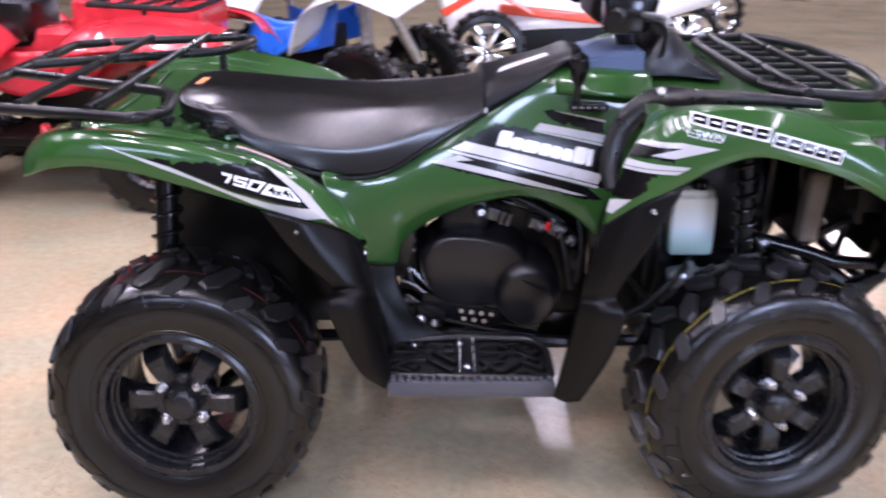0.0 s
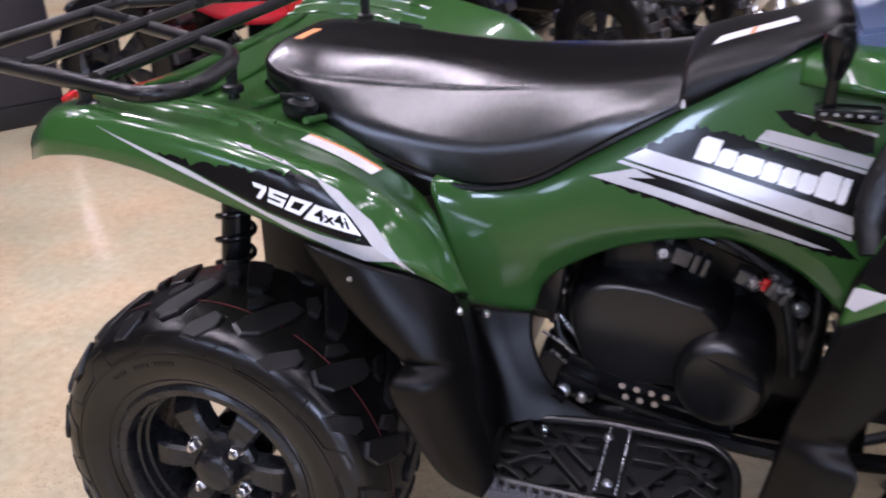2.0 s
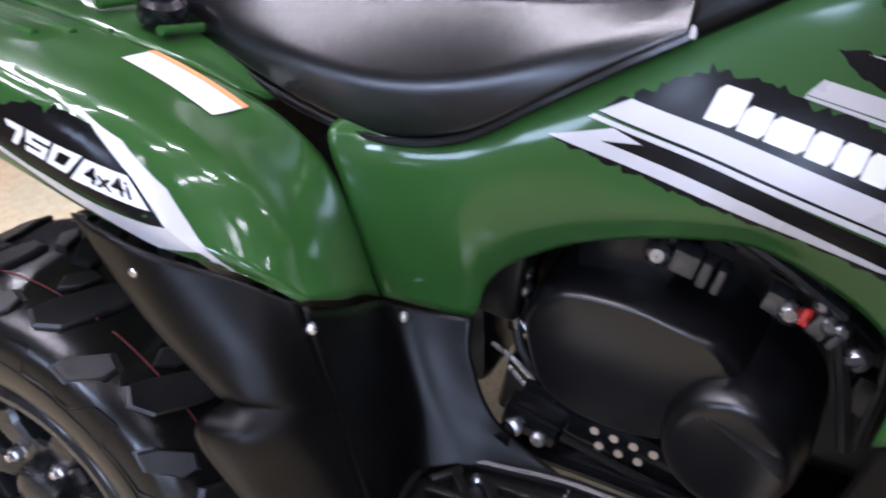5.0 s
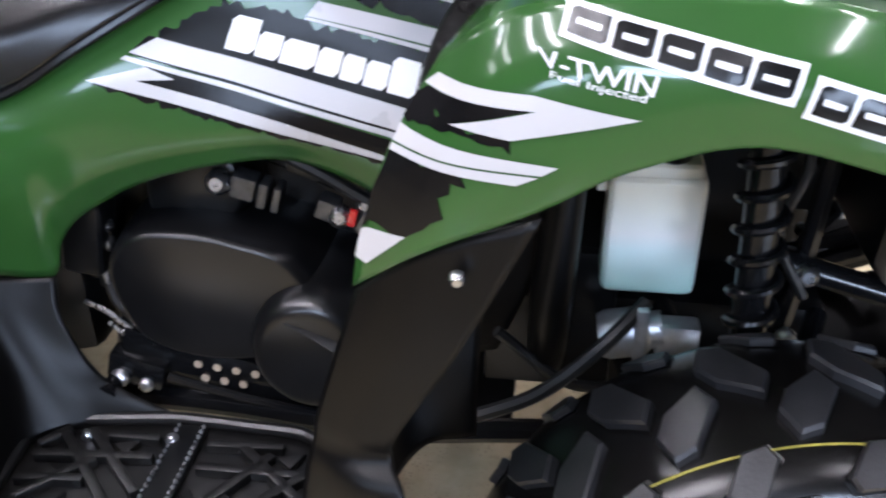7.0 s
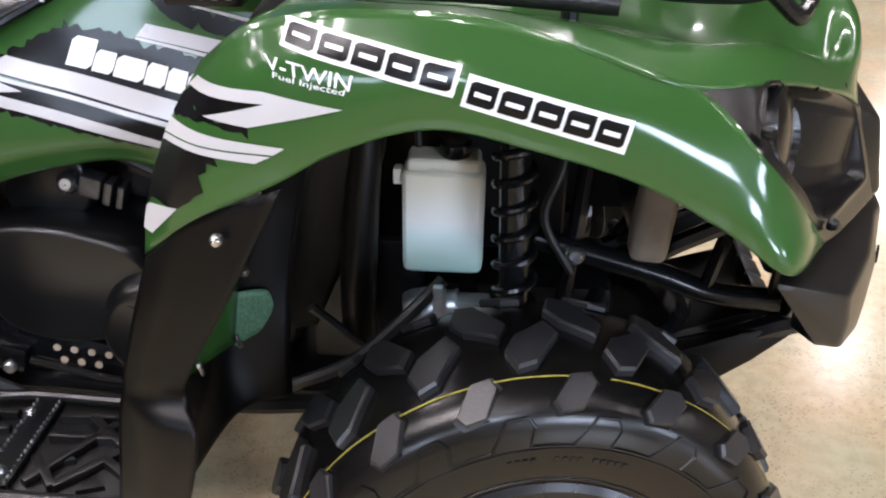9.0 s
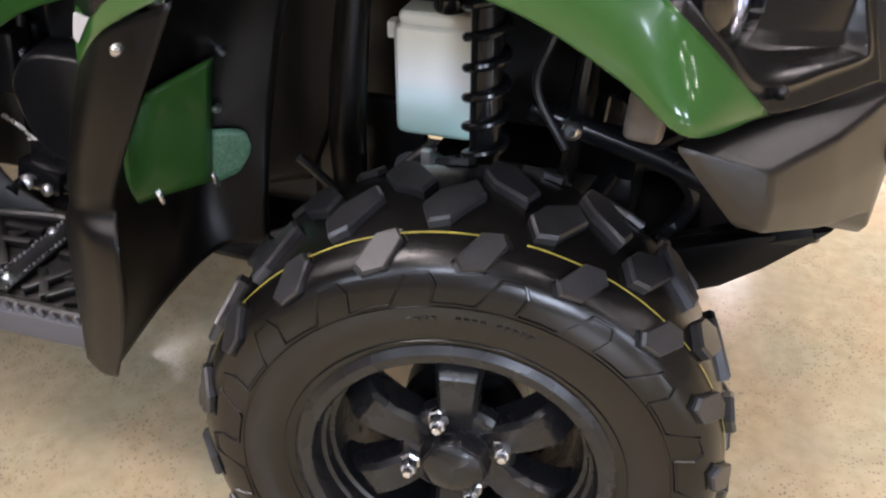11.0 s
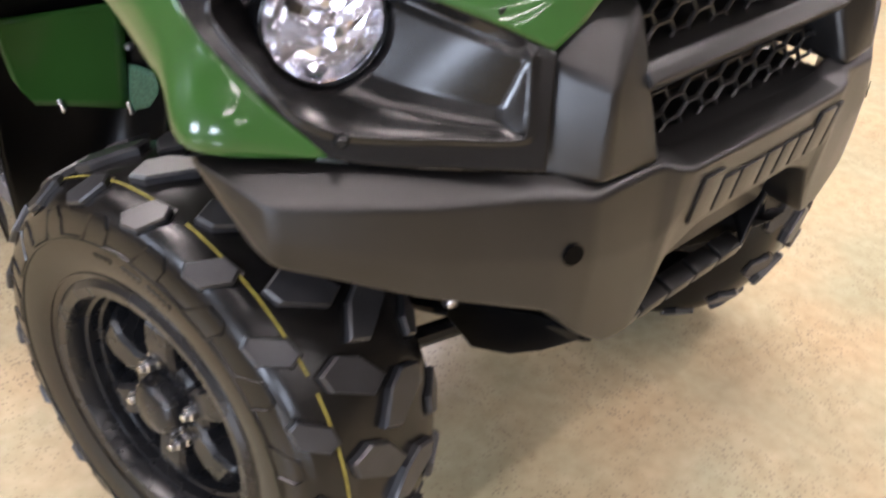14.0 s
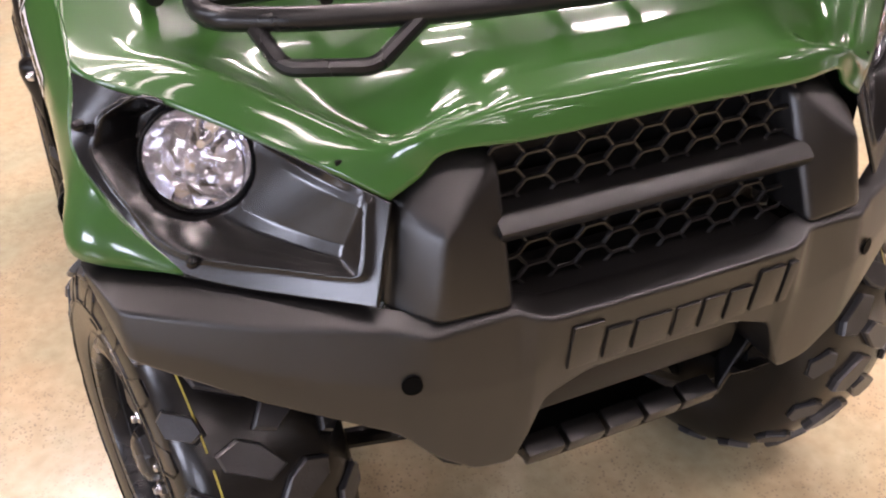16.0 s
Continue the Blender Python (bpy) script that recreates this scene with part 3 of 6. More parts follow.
# ---------- seat ----------
def seat():
    st = [  # x, bottom z, bottom y, ridge y, ridge z, top z
        (-.062, .905, .10, .105, .905, .905), (-.045, .862, .175, .150, .895, .914), (.02, .838, .215, .175, .885, .914), (.10, .806, .238, .180, .880, .908),
        (.20, .768, .250, .180, .874, .902), (.29, .741, .252, .178, .872, .896), (.37, .733, .248, .176, .876, .892), (.45, .750, .238, .174, .882, .892),
        (.53, .797, .222, .168, .888, .896), (.61, .843, .200, .158, .898, .906), (.665, .872, .180, .150, .908, .916)]
    def rounded(pts, radii, n=5):
        out = [pts[0]]
        for a, m, c, r in zip(pts, pts[1:], pts[2:], radii):
            a, m, c = np.array(a), np.array(m), np.array(c)
            p = m + (a - m) * min(.45, r / (np.linalg.norm(a - m) + 1e-6))
            q = m + (c - m) * min(.45, r / (np.linalg.norm(c - m) + 1e-6))
            out += [tuple(p * (1 - t) ** 2 + m * 2 * t * (1 - t) + q * t * t) for t in np.linspace(0, 1, n)]
        return out + [pts[-1]]

    S = spline(st, 48)
    rings = []
    for x, zb, yb, yr, zr, zt in S:
        # front half: a sloping flank over a steeper skirt; towards the tail the flank grows upright
        f = min(1.0, max(0.0, (x - .02) / .22))
        f = f * f * (3 - 2 * f)
        h = zr - zb
        yt = yr + (.030 - .040 * f) * min(1, h / .05)
        ym, zm = yb - .004 - .014 * f, zb + h * (.30 + .12 * f)
        half = [(yb - .03, zb - .01), (yb - .004, zb), (ym, zm), (yt, zr), (yt * .55, zt), (0, zt)]
        half = rounded(half, (.008, .014 + .02 * (1 - f), .020 - .011 * f, .05))
        rings.append([(x, -y, z) for y, z in half] + [(x, y, z) for y, z in half[-2::-1]])
    bm = bmesh.new()
    solid(bm, rings)
    ob = part("seat", bm, VINYL, ATV, "black vinyl saddle with a creased side skirt", 60)
    bm = bmesh.new()
    tube(bm, [(x, -yb + .002, zb - .004) for x, zb, yb, *_ in st[1:]], .005, 6, 40)
    part("piping", bm, BLACK_GLOSS, ob, "thin black seat edge trim")
    # front cover over the tank
    rings = []
    for x, yb, zb, zt in ((.662, .178, .868, .915), (.675, .178, .876, .930), (.73, .165, .905, .950), (.80, .150, .945, .970), (.865, .13, .985, .990), (.90, .10, .985, .990)):
        half = [(yb - .03, zb - .02), (yb, zb), (yb - .012, zb + (zt - zb) * .6), (yb - .035, zt - .004), (yb * .5, zt + .004), (0, zt + .006)]
        rings.append([(x, -y, z) for y, z in half] + [(x, y, z) for y, z in half[-2::-1]])
    R = np.array(rings)
    R = np.array([spline(R[:, i], 24) for i in range(R.shape[1])]).transpose(1, 0, 2)
    bm = bmesh.new()
    solid(bm, [[tuple(q) for q in spline(r, 30)] for r in R])
    part("tank_cover", bm, GUARD, ATV, "matte black tank cover in front of the seat", 50)
    bm = bmesh.new()
    tube(bm, [(.668, -.181, .868), (.668, -.158, .905), (.668, -.10, .918), (.668, 0, .920), (.668, .10, .918), (.668, .158, .905), (.668, .181, .868)], .0035, 8, 30)
    part("seat_strap", bm, SILVER, ATV, "grey seam between seat and tank cover")


seat()


# ---------- wheels ----------
def tyre_profile(w):
    """Half section as (s, r, y): from the crown middle to the rim bead, on the outer side."""
    h = w / 2
    pts = [(.296, 0), (.294, h * .45), (.286, h * .75), (.269, h * .95), (.240, h * 1.03), (.210, h * 1.02), (.182, h * .95), (.163, h * .86)]
    return spline(pts, 40)


def surf(P, s):
    """Place and outward normal on the section at the share s of its length."""
    d = np.r_[0, np.cumsum(np.hypot(*np.diff(P, axis=0).T))]
    L = d[-1] * abs(s)
    i = min(np.searchsorted(d, L), len(P) - 1)
    i = max(i, 1)
    f = (L - d[i - 1]) / (d[i] - d[i - 1])
    p = P[i - 1] + (P[i] - P[i - 1]) * f
    t = P[i] - P[i - 1]
    n = np.array([t[1], -t[0]])
    n = n / np.hypot(*n)
    if n[0] < 0 and abs(n[0]) > abs(n[1]):
        n = -n
    if n[1] < 0 and abs(n[1]) >= abs(n[0]):
        n = -n
    return p, n


def wheel(w, chalk, blocks, disc, long_blocks):
    """A wheel round the y axis, its outer face towards -y. Returns its rim with all pieces below it."""
    P = tyre_profile(w)
    bm = bmesh.new()
    # barrel with flange, drop centre
    yo = w / 2 * .86
    prof = [(.138, -yo + .050), (.142, -yo + .030), (.147, -yo + .028), (.148, -yo + .014), (.153, -yo + .012), (.154, -yo - .004), (.158, -yo - .011), (.170, -yo - .013), (.178, -yo - .008), (.178, -yo + .008), (.160, -yo + .014), (.152, -yo + .05), (.150, yo - .02), (.165, yo), (.160, yo), (.142, yo - .02), (.140, -yo + .08)]
    lathe(bm, prof, 72, pose(0, 0, 0, -90), closed=True)
    rim = part("wheel", bm, RIM, None, "satin black alloy wheel", 30)

    def ring_point(a, s, lift=0.0):
        p, n = surf(P, s)
        r, y = p + n * lift
        y = -y if s >= 0 else y
        return (r * math.sin(a), y, r * math.cos(a))

    bm = bmesh.new()
    full = [(r, -y) for r, y in P[::-1]] + [(r, y) for r, y in P[1:]]
    lathe(bm, full, 120, pose(0, 0, 0, -90) , closed=False)
    for f in [f for f in bm.faces if len(f.verts) > 8]:
        bm.faces.remove(f)
    tyre = part("tyre", bm, RUBBER, rim, "black knobbly tyre", 40)
    # tread blocks
    bm, groove_shade = bmesh.new(), bmesh.new()
    deg = math.pi / 180

    def block(a0, poly, h, into=None, groove=0.0):
        """poly: degrees round the tyre and the share of its section."""
        base = [ring_point((a0 + u) * deg, s, -.002) for u, s in poly]
        mid = [ring_point((a0 + u) * deg, s, h * .72) for u, s in poly]
        cu = sum(u for u, s in poly) / len(poly)
        cs = sum(s for u, s in poly) / len(poly)
        top = [ring_point((a0 + cu + (u - cu) * .90) * deg, cs + (s - cs) * .90, h) for u, s in poly]
        solid(bm if into is None else into, [base, mid, top])
        # the groove is not cut; its shade is laid on as a dark face
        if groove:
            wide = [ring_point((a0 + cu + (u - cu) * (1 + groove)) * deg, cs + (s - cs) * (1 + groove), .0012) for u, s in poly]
            groove_shade.faces.new([groove_shade.verts.new(q) for q in wide])

    if long_blocks:
        # diagonal bars with a pointed head, and a long shoulder lug between each two
        bar = [(-4.6, .385), (-2.4, .285), (2.0, .09), (5.2, -.03), (9.8, -.01), (9.6, .10), (7.4, .235), (4.4, .375), (-.8, .436)]
        lug = [(-5.2, .52), (-3.6, .448), (2.2, .318), (5.6, .345), (5.3, .42), (-.4, .532)]
        core = [(-5.8, .13), (-2.6, .02), (.6, .03), (-1.0, .15), (-4.0, .22)]
        bar_at, lug_at = 41.4, 27.6
        outline = [(-11.6, .645), (3.4, .635), (8.6, .53), (14.4, .515), (15.8, .642)]
    else:
        # hexagonal shoulder lugs, and a larger slanted block over the crown between each two
        bar = [(-5.0, .05), (1.8, -.06), (4.0, .05), (-1.8, .262), (-5.8, .285), (-7.6, .16)]
        lug = [(-.2, .315), (3.9, .300), (5.2, .358), (1.6, .478), (-3.2, .49), (-4.6, .445)]
        core = None
        bar_at, lug_at = -31.0, -26.4
        outline = [(-9.6, .643), (.6, .646), (5.4, .505), (10.2, .50), (11.6, .55), (10.2, .641)]
    turn_ = 360 / blocks
    for k in range(blocks):
        for g in (1, -1):
            o = k * turn_ + (0 if g > 0 else turn_ / 2)
            block(o + bar_at, [(u, g * s) for u, s in bar], .0075 if long_blocks else .0115)
            block(o + lug_at, [(u, g * s) for u, s in lug], .006 if long_blocks else .0085, None, .17)
            if core:
                block(o + bar_at, [(u, g * s) for u, s in core], .0065)
    tagged(part("tread", bm, REAR_TREAD if long_blocks else TREAD, tyre, "raised tread blocks", 25), kind="stuff")
    tagged(part("groove", groove_shade, GROOVE_SHADE, tyre, "flat dark face painted as the shaded groove round each block", 0), kind="stuff")
    # thin raised line that steps in and out round the sidewall
    bm = bmesh.new()
    for k in range(blocks):
        pts = [(k * turn_ + lug_at + u, s) for u, s in outline]
        for (u0, s0), (u1, s1) in zip(pts, pts[1:]):
            L = Vector(((u1 - u0) * deg * .24, (s1 - s0) * .218))
            n = Vector((-L.y, L.x)).normalized() * .0022
            du, dv = n.x / .24 / deg, n.y / .218
            m = max(1, int(abs(u1 - u0) / 4))
            for q in range(m):
                f0, f1 = q / m, (q + 1) / m
                ends = [(u0 + (u1 - u0) * f, s0 + (s1 - s0) * f) for f in (f0, f1)]
                rows_ = []
                for e in ends:
                    rows_.append([bm.verts.new(ring_point((e[0] + du * w_) * deg, e[1] + dv * w_, h_)) for w_, h_ in ((-1, -.0005), (-.35, .0024), (.35, .0024), (1, -.0005))])
                for p in range(3):
                    bm.faces.new([rows_[0][p], rows_[0][p + 1], rows_[1][p + 1], rows_[1][p]])
    tagged(part("sidewall_rib", bm, RUBBER, tyre, "", 20), kind="stuff")
    # moulded steps round the sidewall
    bm = bmesh.new()
    for s0, s1 in ((.655, .672), (.868, .885)):
        rows_ = [[bm.verts.new(ring_point(2 * math.pi * k / 96, s, h)) for k in range(96)] for s, h in ((s0, -.001), (s0 + .004, .0016), (s1 - .004, .0016), (s1, -.001))]
        for p, q in zip(rows_, rows_[1:]):
            for k in range(96):
                bm.faces.new([p[k], p[(k + 1) % 96], q[(k + 1) % 96], q[k]])
    part("sidewall_ring", bm, RUBBER, tyre, "", 60)
    # moulded size marking as plain bars
    bm = bmesh.new()
    for a0 in (0, 180):
        for k in range(16):
            if k in (4, 5, 10):
                continue
            block(a0 - 42 + k * 2.1, [(-.75, .715), (.65, .715), (.65, .742), (-.75, .742)], .0016, bm)
    tagged(part("size_marking", bm, RUBBER, tyre, "moulded size marking"), kind="stuff")
    # chalk line round the shoulder
    bm = bmesh.new()
    s0 = .225 if long_blocks else .308
    for k in range(180):
        a, b = 2 * math.pi * k / 180, 2 * math.pi * (k + 1) / 180
        if noise.noise(Vector((math.cos(a) * 5, math.sin(a) * 5, 3))) < -.30:
            continue
        wob = .004 * noise.noise(Vector((math.cos(a) * 3, math.sin(a) * 3, 9)))
        bm.faces.new([bm.verts.new(ring_point(q, s + wob, .0014)) for q, s in ((a, s0), (b, s0), (b, s0 + .010), (a, s0 + .010))])
    tagged(part("chalk_line", bm, chalk, tyre, "thin coloured factory line"), kind="stuff")
    # spokes
    bm = bmesh.new()
    # a flat chamfered paddle that leaves the hub disc and drops away to the barrel
    rings = []
    for r, hw, front, back in ((.030, .021, -.015, .014), (.056, .0205, -.018, .014), (.066, .0205, -.023, .013), (.090, .0215, -.026, .013), (.114, .0235, -.023, .016), (.123, .0245, -.016, .019), (.131, .025, -.002, .025), (.146, .0255, .016, .036)):
        c = .0042
        rings.append([(x, disc + y, r) for x, y in ((-hw - .003, back), (-hw - .001, front + c * 1.6), (-hw + c, front), (hw - c, front), (hw + .001, front + c * 1.6), (hw + .003, back))])
    solid(bm, rings)
    me = finish("spoke", bm, RIM, 28)
    for k in range(6):
        o = new("spoke", me)
        o.parent = rim
        o.matrix_basis = pose(0, 0, 0, 0, 60 * k + 30, 0)
    bm = bmesh.new()
    lathe(bm, [(.0, disc + .012), (.062, disc + .012), (.068, disc + .002), (.066, disc - .010), (.060, disc - .015), (.042, disc - .016), (0, disc - .016)], 40, pose(0, 0, 0, -90))
    part("hub_disc", bm, RIM, rim, "", 30)
    bm = bmesh.new()
    lathe(bm, [(.0, disc - .012), (.042, disc - .012), (.041, disc - .030), (.037, disc - .040), (.026, disc - .047), (0, disc - .048)], 8, pose(0, 0, 0, -90) @ pose(0, 0, 0, 0, 0, 22.5))
    bmesh.ops.bevel(bm, geom=[e for e in bm.edges if e.is_manifold], offset=.002, segments=2, affect="EDGES")
    part("hub_cap", bm, RIM, rim, "black eight-sided hub cap", 30)
    bm = bmesh.new()
    lathe(bm, [(0, -.004), (.0128, -.004), (.0128, .0015), (.0100, .003), (.0100, .013), (.0085, .015), (.0062, .015), (.0062, .020), (.0050, .022), (0, .022)], 6, pose(0, 0, 0, 90))
    me = finish("lug_nut", bm, STEEL, 30)
    for k in range(4):
        a = radians(90 * k + 51)
        o = new("lug_nut", me)
        o.parent = rim
        o.matrix_basis = pose(.056 * math.cos(a), disc - .016, .056 * math.sin(a))
    # brake drum and knuckle behind
    bm = bmesh.new()
    drum = .058 if long_blocks else .074
    lathe(bm, [(0, 0), (drum - .006, 0), (drum, .008), (drum, .04), (.05, .055), (.04, .12), (0, .12)], 32, pose(0, disc + .05, 0, -90))
    part("brake_drum", bm, ENGINE, rim)
    bm = bmesh.new()
    rbox(bm, (.055, .04, .035), pose(.012, disc + .075, .098, 0, 10, 0), .008)
    part("caliper", bm, ALLOY, rim, "pale cast brake caliper")
    return rim


WHEELS = (("front", .215, YELLOW, 18, (1.285, -.462), 31, -.057, 9), ("rear", .255, RED_LINE, 13, (0.0, -.448), 3, -.071, 0))
for kind_, w, chalk, blocks, (wx, wy), turn, face, steer in WHEELS:
    W = wheel(w, chalk, blocks, face, kind_ == "rear")
    W.parent = ATV
    W.matrix_basis = pose(wx, wy, .305, 0, 0, steer) @ pose(0, 0, 0, 0, turn, 0)
    W2 = copy_thing(W, pose(wx, -wy, .305, 0, 0, 180 + steer) @ pose(0, 0, 0, 0, turn, 0))
    W2.parent = ATV


# ---------- black guards and footwell (both sides) ----------
def skin(name, lines, nu, nv, material, label, t=0.004, parent=None, both=True):
    b = bmesh.new()
    loft(b, lines, nu, nv)
    o = thicken(part(name, b, material, parent or ATV, label), t, 0.0)
    if both:
        mirror_y(o)
    return o


skin("rear_guard", [
    [(.206, -.566, .757), (.273, -.566, .662), (.338, -.562, .594), (.345, -.557, .577), (.333, -.588, .562), (.348, -.578, .500), (.392, -.545, .385), (.440, -.500, .318)],
    [(.280, -.566, .738), (.328, -.570, .655), (.372, -.566, .602), (.378, -.562, .584), (.380, -.586, .562), (.385, -.573, .500), (.412, -.540, .395), (.445, -.495, .325)],
    [(.352, -.528, .704), (.382, -.540, .645), (.405, -.538, .592), (.410, -.536, .574), (.413, -.546, .555), (.420, -.533, .490), (.436, -.510, .405), (.449, -.485, .330)],
    [(.398, -.490, .664), (.408, -.489, .615), (.420, -.487, .565), (.424, -.486, .548), (.427, -.486, .535), (.436, -.481, .470), (.446, -.474, .395), (.452, -.466, .325)]],
    70, 18, GUARD, "matte dark grey plastic mud guard with a stepped edge")
skin("footwell_panel", [
    [(.398, -.488, .662), (.424, -.486, .535), (.446, -.472, .395), (.450, -.464, .325)],
    [(.388, -.40, .605), (.405, -.40, .500), (.425, -.40, .410), (.435, -.41, .330)],
    [(.356, -.285, .535), (.385, -.30, .470), (.415, -.315, .400), (.435, -.34, .330)],
    [(.400, -.253, .514), (.418, -.272, .465), (.455, -.285, .395), (.500, -.295, .328)],
    [(.456, -.236, .509), (.464, -.254, .458), (.505, -.262, .380), (.600, -.268, .330)]],
    24, 28, GUARD, "matte black inner footwell panel")
skin("front_guard", [
    [(.900, -.527, .714), (.880, -.534, .650), (.862, -.536, .588), (.857, -.536, .560), (.850, -.543, .528), (.834, -.538, .430), (.812, -.525, .315)],
    [(.962, -.553, .770), (.930, -.559, .680), (.897, -.556, .594), (.892, -.555, .562), (.896, -.573, .532), (.872, -.560, .430), (.838, -.535, .308)],
    [(1.045, -.563, .808), (.988, -.570, .692), (.936, -.561, .594), (.930, -.556, .562), (.944, -.582, .532), (.920, -.570, .430), (.868, -.545, .316)]],
    60, 16, GUARD, "matte dark grey plastic mud guard with a stepped edge")
skin("wheel_well_liner", [
    [(1.030, -.556, .800), (.958, -.554, .690), (.910, -.540, .560), (.890, -.535, .420), (.846, -.520, .305)],
    [(.985, -.460, .790), (.925, -.455, .680), (.898, -.445, .560), (.888, -.440, .450), (.882, -.440, .365)],
    [(.985, -.360, .800), (.938, -.350, .690), (.914, -.353, .580), (.904, -.360, .480), (.925, -.370, .405)],
    [(1.050, -.300, .830), (1.010, -.300, .690), (.990, -.310, .580), (.985, -.330, .490), (.985, -.345, .410)]],
    40, 28, GUARD, "matte black wheel well liner")
skin("inner_panel", [
    [(1.040, -.250, .830), (.965, -.245, .690), (.930, -.240, .540), (.912, -.250, .430)],
    [(1.080, -.238, .820), (1.040, -.238, .690), (.985, -.235, .540), (.955, -.240, .440)],
    [(1.105, -.230, .800), (1.092, -.230, .690), (1.040, -.230, .550), (1.000, -.235, .450)]],
    20, 12, GUARD, "matte black inner panel of the wheel well")
b = bmesh.new()
loft(b, [[(.945, -.530, .675), (.916, -.512, .600), (.894, -.492, .532)], [(.931, -.455, .665), (.913, -.450, .600), (.901, -.444, .520)], [(.946, -.356, .665), (.933, -.355, .600), (.919, -.356, .497)]], 14, 14)
mirror_y(thicken(part("liner_inset", b, GREEN, ATV, "green plastic panel in the wheel well"), .004, 0))
b = bmesh.new()
loft(b, [[(.926, -.351, .567), (.946, -.340, .566), (.961, -.332, .560), (.966, -.329, .540)], [(.920, -.356, .492), (.937, -.346, .500), (.950, -.338, .507), (.963, -.331, .528)]], 14, 8)
mirror_y(thicken(part("reflector_pad", b, mat("pale_green_pad", (.07, .17, .10), .5, vary=.35, scale=260), ATV, "pale green stippled pad in the wheel well"), .003, 0))
for px_, py_, pz_ in ((.904, -.444, .522), (.923, -.354, .500)):
    b = bmesh.new()
    rbox(b, (.006, .014, .020), pose(px_, py_, pz_, 0, -15, 40), .002)
    mirror_y(part("clip", b, STEEL, ATV, "bare metal clip"))


def bolt(name, at, axis, r=.008, material=STEEL, parent=None, h=.006):
    """A domed screw head facing along axis."""
    b = bmesh.new()
    m = Vector(axis).to_track_quat("Z", "Y").to_matrix().to_4x4()
    m.translation = at
    lathe(b, [(0, -.004), (r * 1.25, -.004), (r * 1.25, 0), (r, h * .6), (r * .6, h), (0, h)], 14, m)
    return part(name, b, material, parent or ATV)


for at, ax in (((.275, -.568, .713), (.1, -1, .2)), ((.388, -.508, .643), (.6, -.8, .1)), ((.404, -.487, .637), (.8, -.6, 0)), ((.389, -.288, .522), (.5, -.85, 0)), ((.986, -.576, .760), (.1, -1, .1)), ((.940, -.354, .598), (.8, -.6, 0)), ((.948, -.340, .665), (.8, -.6, 0)),
               ((1.462, -.548, .872), (.5, -.8, .2)), ((1.560, -.478, .754), (.7, -.7, .1))):
    mirror_y(bolt("screw", at, ax, .0052, STEEL if at[0] < 1.2 else BLACK_GLOSS))


